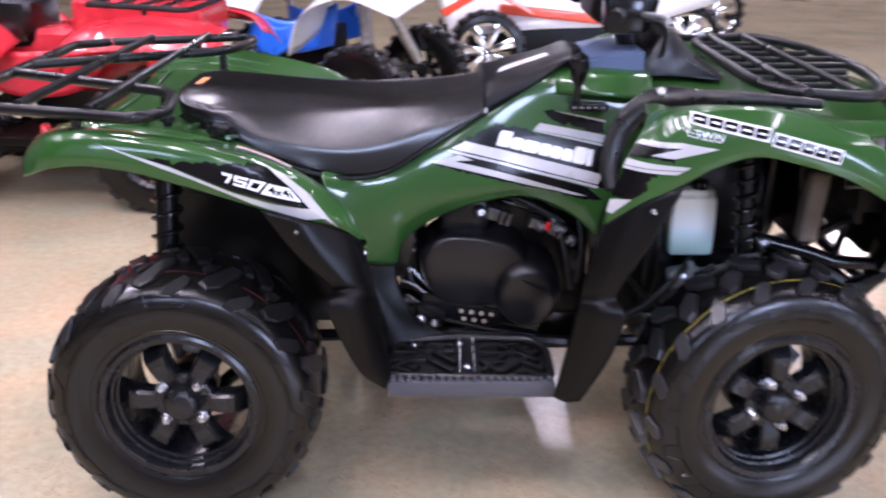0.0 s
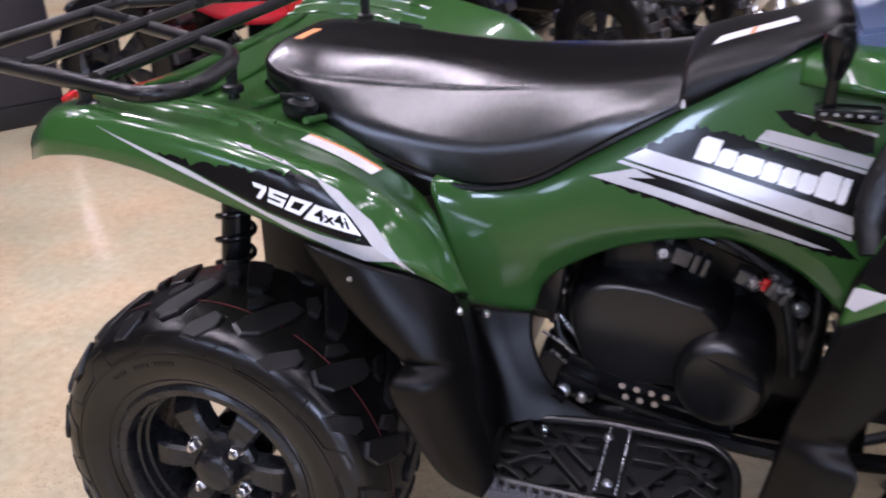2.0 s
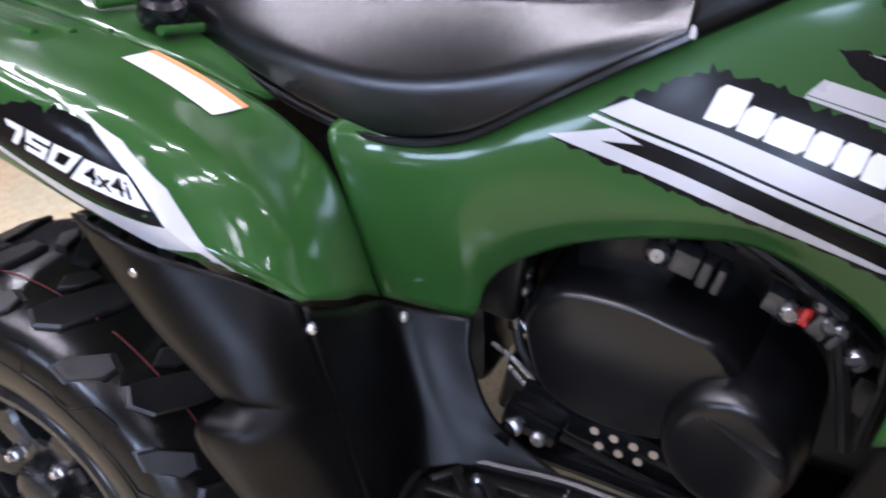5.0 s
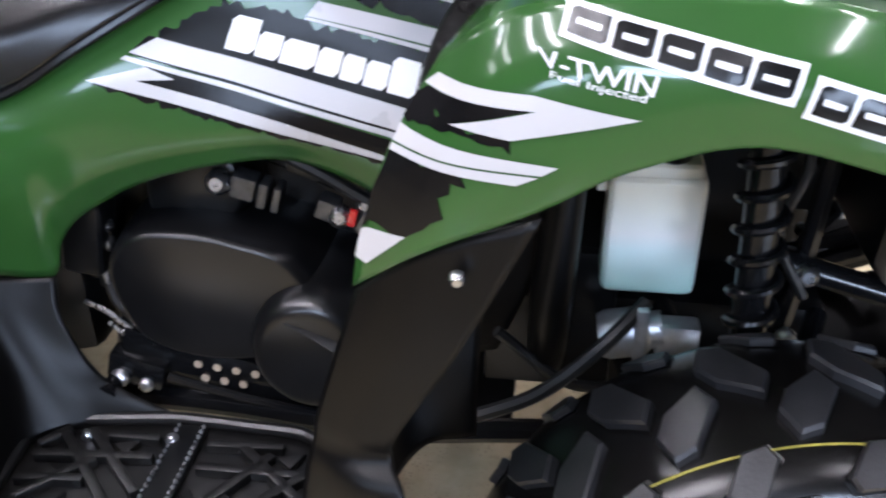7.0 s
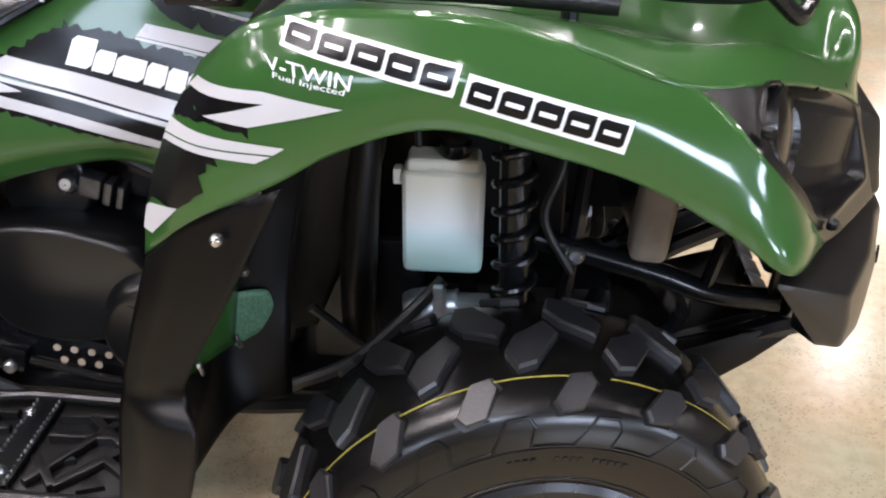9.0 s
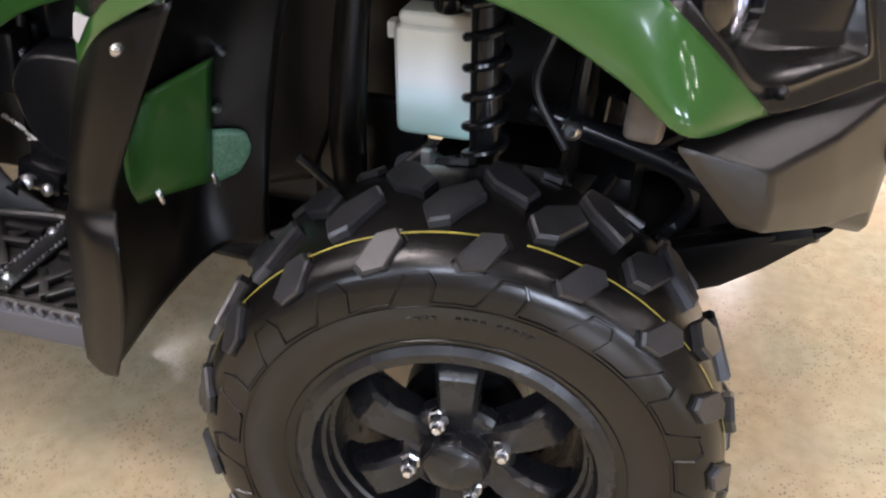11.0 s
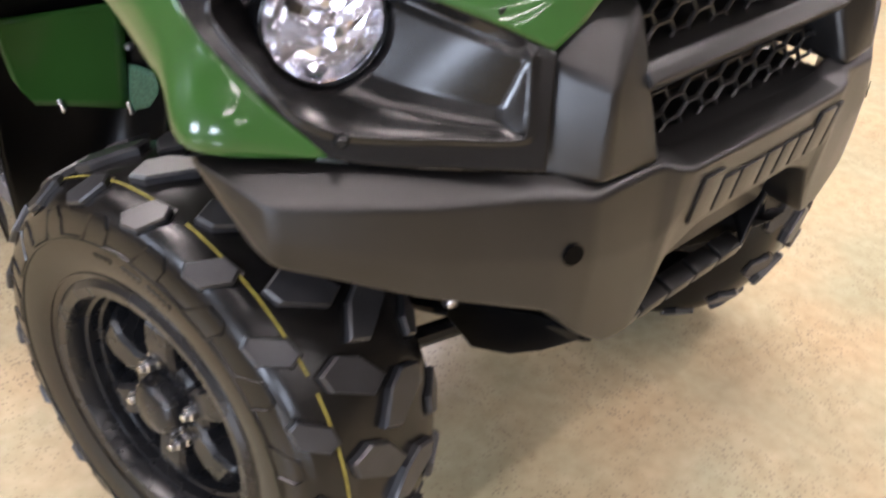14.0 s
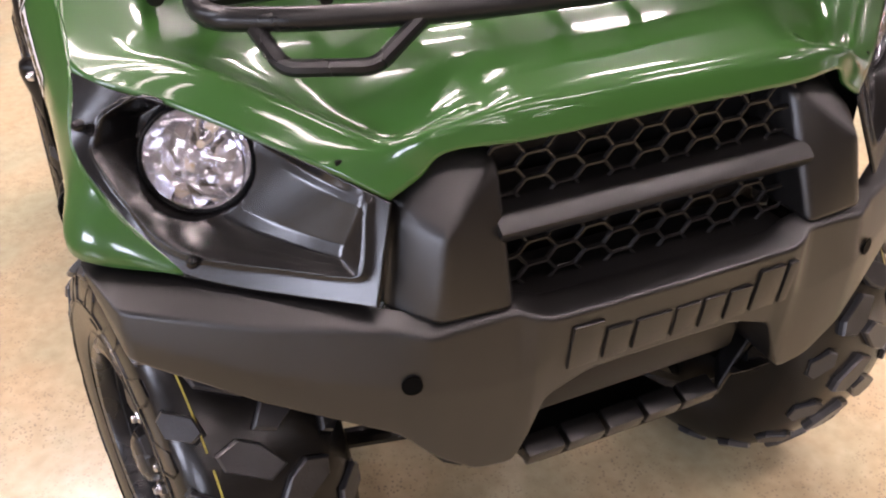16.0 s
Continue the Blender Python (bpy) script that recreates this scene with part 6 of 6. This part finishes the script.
# side cover
decal("black_print", SC, [ragged([(.588, .789), (.605, .804), (.645, .823), (.676, .836), (.690, .846), (.735, .838), (.779, .826), (.921, .800), (.950, .79), (.955, .70), (.908, .706)], .010, 3, keep=(0, 7, 8, 9, 10))], INK, .0010, "black torn-edged print")
decal("black_print", SC, [ragged([(.545, .757), (.610, .777), (.908, .702), (.945, .672), (.900, .674), (.820, .694), (.700, .718), (.600, .740)], .006, 5, keep=(0, 1, 2))], INK, .0010, "black torn-edged print")
decal("black_print", SC, [ragged([(.800, .872), (.828, .874), (.940, .851), (.945, .822), (.905, .828), (.879, .836), (.845, .842), (.812, .860)], .010, 8, keep=(2,))], INK, .0010, "black torn-edged print")
decal("silver_stripe", SC, [[(.588, .790), (.619, .805), (.940, .732), (.930, .709)]], SILVER, .0016, "silver printed stripe")
decal("silver_stripe", SC, [[(.578, .7835), (.584, .787), (.930, .7065), (.930, .700)]], SILVER, .0016, "silver printed stripe")
decal("silver_arrow", SC, [[(.539, .761), (.606, .776), (.638, .7635), (.595, .762), (.755, .7245), (.905, .683), (.880, .6845), (.717, .720)]], SILVER, .0016, "silver printed arrow")
decal("silver_stripe", SC, [[(.781, .829), (.794, .844), (.950, .819), (.950, .801)]], SILVER, .0016, "silver printed stripe")
decal("silver_stripe", SC, [[(.779, .8255), (.7815, .828), (.950, .7985), (.950, .793)]], SILVER, .0016, "silver printed stripe")
decal("silver_stripe", SC, [[(.827, .871), (.848, .869), (.945, .853), (.945, .848)]], SILVER, .0016, "thin silver printed stripe")
block_row(SC, [(.703, .8290), (.921, .786), (.914, .749), (.692, .795)], (1.15, .95, 1.4, .95, .9, .95, 1.1, .45), (1, .72, .72, .72, .72, .72, 1, 1), WHITE, .0022, "mark_block", "white printed mark block", .05)
# front fender
decal("black_print", FF, [ragged([(.958, .882), (1.036, .886), (.977, .8675), (1.020, .865), (1.020, .854), (.985, .862), (.935, .857), (.940, .868)], .006, 11, keep=(0, 1, 7))], INK, .0010, "black torn-edged print")
decal("black_print", FF, [ragged([(.930, .836), (.950, .838), (.985, .838), (.990, .826), (.970, .815), (.974, .800), (.945, .778), (.903, .771), (.914, .800), (.924, .820)], .008, 12, keep=(7, 8, 9))], INK, .0010, "black torn-edged print")
decal("silver_zigzag", FF, [[(.966, .892), (1.034, .8955), (1.104, .886), (1.020, .864), (.977, .867), (1.036, .8852), (.955, .8825)]], SILVER, .0016, "silver printed zigzag")
decal("silver_stripe", FF, [[(.932, .8415), (.938, .854), (1.053, .849), (1.042, .842)]], SILVER, .0016, "silver printed stripe")
decal("silver_stripe", FF, [[(.930, .835), (.932, .840), (1.040, .8405), (1.025, .833)]], SILVER, .0016, "silver printed stripe")
decal("silver_stripe", FF, [[(.901, .764), (.912, .772), (.945, .778), (.911, .742), (.899, .745)]], SILVER, .0016, "silver printed stripe")
for quad, ws in (([(1.053, .952), (1.203, .9255), (1.196, .901), (1.048, .931)], (1, 1, 1, 1, 1)), ([(1.209, .9195), (1.347, .8840), (1.340, .856), (1.202, .8945)], (.95, 1.05, 1, 1, 1))):
    band = decal("white_band", FF, [[quad_map(quad, s, t) for s, t in ((0, 0), (1, 0), (1, 1), (0, 1))]], WHITE, .0014, "white outlined model mark")
    inner = [quad_map(quad, s, t) for s, t in ((.025, .15), (.975, .15), (.975, .85), (.025, .85))]
    block_row(FF, inner, ws, (1,) * len(ws), INK, .0020, "mark_block", "black mark block", .13, .14, (WHITE, 0), parent=band)
lettering("V-TWIN", FF, [(1.034, .9235), (1.113, .9135), (1.110, .9015), (1.038, .9135)], WHITE, .0016, bold=.008)
lettering("Fuel Injected", FF, [(1.044, .9115), (1.107, .9030), (1.105, .8960), (1.044, .9060)], WHITE, .0016, bold=.004)
# rear fender
decal("black_print", RF, [ragged([(-.014, .862), (.030, .857), (.089, .851), (.151, .848), (.195, .845), (.220, .835), (.266, .795), (.289, .769), (.303, .753), (.229, .772), (.152, .794), (.030, .845)], .010, 21, keep=(4, 5, 6, 7, 8, 9, 10, 11))], INK, .0010, "black torn-edged print")
decal("silver_stripe", RF, [[(-.115, .890), (.030, .843), (.152, .791), (.228, .768), (.303, .754), (.354, .708), (.289, .733), (.188, .768), (.072, .819), (-.032, .858)]], SILVER, .0016, "silver printed sweep")
decal("silver_stripe", RF, [[(.092, .875), (.154, .861), (.190, .854), (.250, .822), (.295, .784), (.354, .709), (.302, .754), (.289, .769), (.266, .795), (.219, .837), (.181, .852)]], SILVER, .0016, "silver printed sweep")
tag_ = decal("white_tag", RF, [[(.222, .808), (.262, .796), (.286, .768), (.207, .789)]], WHITE, .0020, "white printed tag")
lettering("4x4i", RF, [(.222, .804), (.263, .792), (.271, .776), (.221, .789)], INK, .0026, parent=tag_, bold=.02)
# the number 750 in square-cut strokes: seven, five, nought
strokes = [[(0, 0), (.245, 0), (.245, .30), (.020, .30)], [(.155, .30), (.245, .30), (.135, 1), (.045, 1)]]
strokes += [[(a, t0), (c, t0), (c, t1), (a, t1)] for a, c, t0, t1 in ((.290, .615, 0, .24), (.290, .375, .24, .39), (.290, .615, .39, .62), (.530, .615, .62, .76), (.290, .615, .76, 1), (.660, 1, 0, .24), (.660, .745, .24, .76), (.915, 1, .24, .76), (.660, 1, .76, 1))]
NUMBER = [(.131, .833), (.219, .810), (.202, .7925), (.134, .8125)]
decal("print", RF, [[quad_map(NUMBER, a, t) for a, t in st_] for st_ in strokes], WHITE, .0020, "printed number 750")
lab = decal("warning_label", RF, [[(.118, -.342), (.233, -.335), (.242, -.402), (.129, -.400)]], WHITE, .0016, "white warning label with an orange edge", True)
decal("orange_edge", RF, [[(.118, -.342), (.233, -.335), (.2345, -.347), (.120, -.354)]], ORANGE, .0022, "", True, parent=lab)
for i in range(5):
    f = .25 + i * .15
    a, c = Vector((.120, -.354)).lerp(Vector((.129, -.400)), f), Vector((.2345, -.347)).lerp(Vector((.242, -.402)), f)
    p, q = a.lerp(c, .08), a.lerp(c, .9 - .1 * (i % 2))
    w = Vector((0, -.0016))
    decal("text_line", RF, [[tuple(p), tuple(q), tuple(q + w), tuple(p + w)]], SILVER, .0022, "", True, parent=lab)
tank_cover = [o for o in ATV.children if o.name.startswith("tank_cover")][0]
seat_ob = [o for o in ATV.children if o.name.startswith("seat") and "strap" not in o.name and "latch" not in o.name][0]
lab = decal("warning_label", tank_cover, [[(.698, -.085), (.708, -.045), (.818, -.020), (.822, -.060)]], WHITE, .0016, "white warning label", True)
decal("orange_edge", tank_cover, [[(.752, -.075), (.757, -.038), (.764, -.036), (.759, -.073)]], ORANGE, .0022, "", True, parent=lab)
decal("orange_label", seat_ob, [[(-.030, -.085), (-.026, -.01), (-.008, -.01), (-.012, -.085)]], ORANGE, .0016, "white and orange label", True)


# ---------- things behind the quad ----------
def far_wheel(name, r, w, material, spokes, parent, m, rim_share=.62):
    """A wheel round local y."""
    b = bmesh.new()
    lathe(b, [(r * rim_share, -w / 2), (r * .80, -w * .56), (r * .94, -w * .5), (r, -w * .3), (r, w * .3), (r * .94, w * .5), (r * .80, w * .56), (r * rim_share, w / 2)], 40, m @ pose(0, 0, 0, -90), closed=True)
    t = part(name, b, RUBBER, parent, "black tyre on a wheel")
    if w > .12:
        b = bmesh.new()
        for k in range(20):
            for s in (-1, 1):
                rbox(b, (r * .16, w * .42, .03), m @ pose(0, 0, 0, 0, 18 * k + 9 * (s > 0), 0) @ pose(0, s * w * .24, r), .006, 1)
        part("tread", b, TREAD, t)
    b = bmesh.new()
    lathe(b, [(r * rim_share * .90, -w * .42), (r * rim_share * 1.02, -w * .5), (r * rim_share * 1.04, -w * .4), (r * rim_share * 1.0, w * .5), (r * rim_share * .9, w * .4)], 36, m @ pose(0, 0, 0, -90), closed=True)
    part("rim", b, material, t)
    sp = bmesh.new()
    prism(sp, [(-r * .06, 0), (r * .06, 0), (r * .13, r * rim_share), (-r * .13, r * rim_share)], .02, pose(0, 0, 0, 90), .004)
    me = finish("spoke", sp, material)
    for k in range(spokes):
        o = new("spoke", me)
        o.parent = t
        o.matrix_basis = m @ pose(0, -w * .36, 0, 0, 360 / spokes * k, 0)
    b = bmesh.new()
    lathe(b, [(0, -w * .5), (r * .13, -w * .48), (r * .15, -w * .2), (r * .15, w * .4), (0, w * .4)], 20, m @ pose(0, 0, 0, -90))
    part("hub", b, RIM, t)
    return t


def red_quad():
    T = thing("red_quad_bike", "red utility quad with a black front rack and knobbly tyres", "quad bike", pose(*RED_AT))
    bpy.context.view_layer.update()
    for x in (-.62, .50):
        for s in (-1, 1):
            w = far_wheel("wheel", .31, .24, RIM, 6, None, Matrix())
            w.parent = T
            w.matrix_basis = pose(x, s * .44, .31, 0, 13 * x, 0 if s < 0 else 180)
    def skin_r(name, lines, nu, nv, m_, label):
        b = bmesh.new()
        loft(b, lines, nu, nv)
        o = part(name, b, m_, None, label)
        o.parent = T
        md = o.modifiers.new("thickness", "SOLIDIFY")
        md.thickness, md.offset = .006, 0
        return o
    for s in (-1, 1):
        for x0, d in ((-.62, -1), (.42, 1)):
            skin_r("fender", [[(x0 - .32, s * .50, .60), (x0 - .30, s * .56, .68), (x0, s * .58, .72), (x0 + .30, s * .56, .68), (x0 + .40, s * .50, .60)],
                              [(x0 - .33, s * .40, .66), (x0 - .30, s * .42, .76), (x0, s * .42, .80), (x0 + .30, s * .40, .76), (x0 + .40, s * .36, .66)],
                              [(x0 - .33, s * .20, .68), (x0 - .30, s * .20, .78), (x0, s * .20, .82), (x0 + .30, s * .20, .78), (x0 + .40, s * .18, .70)]], 24, 12, RED_BODY, "red plastic fender")
    for s in (-1, 1):
        skin_r("side_panel", [[(-.55, s * .34, .74), (-.25, s * .26, .66), (.05, s * .26, .68), (.30, s * .38, .78)], [(-.50, s * .36, .58), (-.22, s * .28, .46), (.05, s * .28, .48), (.25, s * .42, .62)]], 16, 8, RED_BODY, "red side panel below the seat")
    def bx(name, size, at, m_, label="", bev=.03):
        b = bmesh.new()
        rbox(b, size, pose(*at), bev, 3)
        o = part(name, b, m_, None, label)
        o.parent = T
    bx("body", (.9, .34, .30), (.05, 0, .60), RED_BODY, "red plastic body", .06)
    bx("seat", (.62, .34, .24), (-.46, -.04, .78), VINYL, "black seat", .08)
    bx("front_cover", (.60, .46, .20), (.34, 0, .78, 0, 4, 0), RED_BODY, "red front cover", .05)
    bx("rear_cover", (.46, .70, .10), (-.68, 0, .76), RED_BODY, "red rear cover", .03)
    bx("engine", (.46, .30, .34), (0, 0, .40), ENGINE, "black engine", .04)
    bx("footboard", (.50, 1.0, .04), (0, 0, .30), GUARD, "black footboards", .012)
    bx("headlight", (.05, .12, .08), (.80, -.34, .74), CHROME, "bright headlight", .02)
    bx("silencer", (.42, .10, .10), (-.70, -.24, .55), ALLOY, "grey metal silencer", .04)
    b = bmesh.new()
    tube(b, bend([(.06, -.42, 1.02), (.14, -.14, 1.00), (.14, .14, 1.00), (.06, .42, 1.02)], .06), .015, 8)
    tube(b, [(.18, 0, .80), (.14, 0, 1.0)], .03, 8)
    rbox(b, (.10, .16, .10), pose(.13, 0, 1.02), .02)
    o = part("handlebar", b, TUBE_BLACK, None, "black handlebar")
    o.parent = T
    for x0, x1 in ((.22, .66),):
        b = bmesh.new()
        tube(b, bend([(x0, -.42, .89), (x1, -.42, .87), (x1, .42, .87), (x0, .42, .89)], .06), .013, 8)
        tube(b, [(x0, -.42, .89), (x0, .42, .89)], .013, 8)
        for k in range(1, 4):
            x = x0 + (x1 - x0) * k / 4
            tube(b, [(x, -.42, .885), (x, .42, .885)], .010, 8)
        for s in (-1, 1):
            tube(b, [((x0 + x1) / 2, s * .36, .84), ((x0 + x1) / 2, s * .36, .88)], .012, 8)
        o = part("rack", b, TUBE_BLACK, None, "black tubular rack")
        o.parent = T
    for s in (-1, 1):
        bx("tail_light", (.03, .10, .05), (-.95, s * .38, .76), RED_LENS, "red tail light", .01)


def sport_quad():
    T = thing("sport_quad_bike", "white and blue sport quad with knobbly tyres", "quad bike", pose(*SPORT_AT))
    bpy.context.view_layer.update()
    for x, r, w in ((-.52, .26, .26), (.62, .27, .18)):
        for s in (-1, 1):
            wl = far_wheel("wheel", r, w, RIM, 5, None, Matrix(), .52)
            wl.parent = T
            wl.matrix_basis = pose(x, s * .46, r, 0, 0, 0 if s < 0 else 180)
    def bit(name, lines, m_, label):
        b = bmesh.new()
        loft(b, lines, 20, 10)
        o = part(name, b, m_, None, label)
        o.parent = T
        md = o.modifiers.new("thickness", "SOLIDIFY")
        md.thickness, md.offset = .006, 0
    for s in (-1, 1):
        bit("front_fender", [[(.16, s * .46, .46), (.24, s * .48, .66), (.40, s * .52, .76), (.62, s * .56, .80), (.90, s * .58, .72)], [(.20, s * .36, .50), (.28, s * .34, .74), (.44, s * .34, .84), (.64, s * .34, .88), (.94, s * .36, .78)], [(.24, s * .24, .56), (.34, s * .12, .80), (.48, s * .08, .88), (.66, s * .08, .92), (.97, s * .08, .82)]], WHITE_BODY, "white front fender")
        bit("blue_fin", [[(-.10, s * .36, .46), (.04, s * .40, .44), (.15, s * .44, .50)], [(-.06, s * .34, .62), (.06, s * .36, .60), (.20, s * .40, .64)]], BLUE_BODY, "blue plastic fin")
        bit("side_panel", [[(-.25, s * .24, .48), (.05, s * .26, .44), (.34, s * .24, .50)], [(-.22, s * .20, .66), (.05, s * .20, .62), (.36, s * .20, .74)]], BLUE_BODY, "blue side panel")
        bit("rear_fender", [[(-.95, s * .50, .72), (-.60, s * .52, .74), (-.20, s * .26, .60)], [(-.98, s * .30, .84), (-.60, s * .28, .84), (-.18, s * .14, .74)], [(-.98, s * .05, .86), (-.6, s * .05, .85), (-.18, s * .05, .76)]], WHITE_BODY, "white rear fender")
    for name, size, at, m_, bev in (("seat", (.70, .20, .12), (-.30, 0, .82), VINYL, .04), ("engine", (.46, .26, .34), (.02, 0, .42), ENGINE, .04), ("tank", (.34, .22, .16), (.22, 0, .84), BLUE_BODY, .06), ("axle", (.08, .80, .08), (-.52, 0, .26), ENGINE, .02), ("frame", (1.1, .14, .12), (.0, 0, .34), ENGINE, .03)):
        b = bmesh.new()
        rbox(b, size, pose(*at), bev, 3)
        o = part(name, b, m_, None)
        o.parent = T
    b = bmesh.new()
    tube(b, bend([(.26, -.38, 1.04), (.36, -.12, 1.0), (.36, .12, 1.0), (.26, .38, 1.04)], .05), .013, 8)
    tube(b, [(.42, 0, .7), (.36, 0, 1.0)], .03, 8)
    o = part("handlebar", b, TUBE_BLACK, None)
    o.parent = T
    for s in (-1, 1):
        b = bmesh.new()
        tube(b, [(.50, s * .14, .72), (.62, s * .36, .34)], .035, 10)
        o = part("shock", b, ALLOY, None, "pale coil shock")
        o.parent = T
        b = bmesh.new()
        tube(b, [(.45, s * .12, .36), (.62, s * .40, .28)], .018, 8)
        o = part("arm", b, TUBE_BLACK, None)
        o.parent = T


def road_machine(name, label, at, body, trim, r=.30):
    """A low three-wheeled road machine with bright alloy wheels."""
    T = thing(name, label, "motor tricycle", pose(*at))
    bpy.context.view_layer.update()
    for x, y, w, a in ((-.75, -.50, .14, 0), (-.75, .50, .14, 180), (.85, 0, .20, 0)):
        wl = far_wheel("wheel", r, w, CHROME, 7, None, Matrix(), .74)
        wl.parent = T
        wl.matrix_basis = pose(x, y, r, 0, 20, a)
    for nm, lines, m_, lb in (
            ("hull", [[(-1.0, -.36, .34), (-.4, -.40, .40), (.4, -.30, .42), (1.05, -.12, .55)], [(-1.05, -.22, .62), (-.4, -.26, .66), (.4, -.22, .62), (1.0, -.10, .78)], [(-1.05, 0, .72), (-.4, 0, .74), (.4, 0, .68), (1.0, 0, .84)], [(-1.05, .22, .62), (-.4, .26, .66), (.4, .22, .62), (1.0, .10, .78)], [(-1.0, .36, .34), (-.4, .40, .40), (.4, .30, .42), (1.05, .12, .55)]], body, "glossy body shell"),
            ("front_wing", [[(-1.05, -.60, .52), (-.75, -.62, .66), (-.42, -.58, .52)], [(-1.08, -.44, .54), (-.75, -.44, .68), (-.42, -.42, .54)]], trim, "wheel wing")):
        b = bmesh.new()
        loft(b, lines, 24, 16)
        o = part(nm, b, m_, None, lb)
        o.parent = T
        md = o.modifiers.new("thickness", "SOLIDIFY")
        md.thickness, md.offset = .008, 0
    for nm, size, p, m_, bev in (("seat", (.60, .34, .14), (.25, 0, .74), VINYL, .05), ("belly", (1.5, .50, .22), (-.1, 0, .32), GUARD, .05), ("side_strip", (.9, .05, .07), (-.2, -.38, .50, 0, 6, 0), trim, .02), ("screen", (.05, .40, .30), (-.78, 0, .88, 0, 35, 0), GUARD, .015)):
        b = bmesh.new()
        rbox(b, size, pose(*p), bev, 3)
        o = part(nm, b, m_, None)
        o.parent = T
    b = bmesh.new()
    tube(b, bend([(-.30, -.36, .98), (-.48, -.12, .95), (-.48, .12, .95), (-.30, .36, .98)], .05), .015, 8)
    tube(b, [(-.6, 0, .7), (-.48, 0, .95)], .03, 8)
    o = part("handlebar", b, TUBE_BLACK, None)
    o.parent = T


RED_AT = (-1.14, 2.19, 0, 0, 0, -4)
SPORT_AT = (-.30, 3.52, 0, 0, 0, -22)
red_quad()
sport_quad()
road_machine("road_tricycle", "white low motor tricycle with orange-red trim and bright alloy wheels", (1.58, 5.02, 0, 0, 0, 4), WHITE_BODY, ORANGE_BODY, .27)
road_machine("road_tricycle", "white low motor tricycle with lime-yellow trim", (2.15, 6.3, 0, 0, 0, 10), WHITE_BODY, YELLOW_BODY)

b = bmesh.new()
PA, PB = Vector((-3.7, -.32, 0)), Vector((-2.20, 1.80, 0))
ang = math.degrees(math.atan2(PB.y - PA.y, PB.x - PA.x))
L = (PB - PA).length
mid = (PA + PB) / 2
off = Vector((-(PB - PA).y, (PB - PA).x, 0)).normalized() * .06
screen = thing("display_partition", "dark grey display partition with a black plinth", "partition", pose(*(mid + off), 0, 0, ang))
bpy.context.view_layer.update()
b = bmesh.new()
rbox(b, (L, .10, 2.3), pose(0, 0, 1.25), .008)
o = part("panel", b, CLOTH, None)
o.parent = screen
b = bmesh.new()
rbox(b, (L + .02, .124, .10), pose(0, 0, .05), .006)
o = part("plinth", b, SKIRTING, None, "black plinth")
o.parent = screen
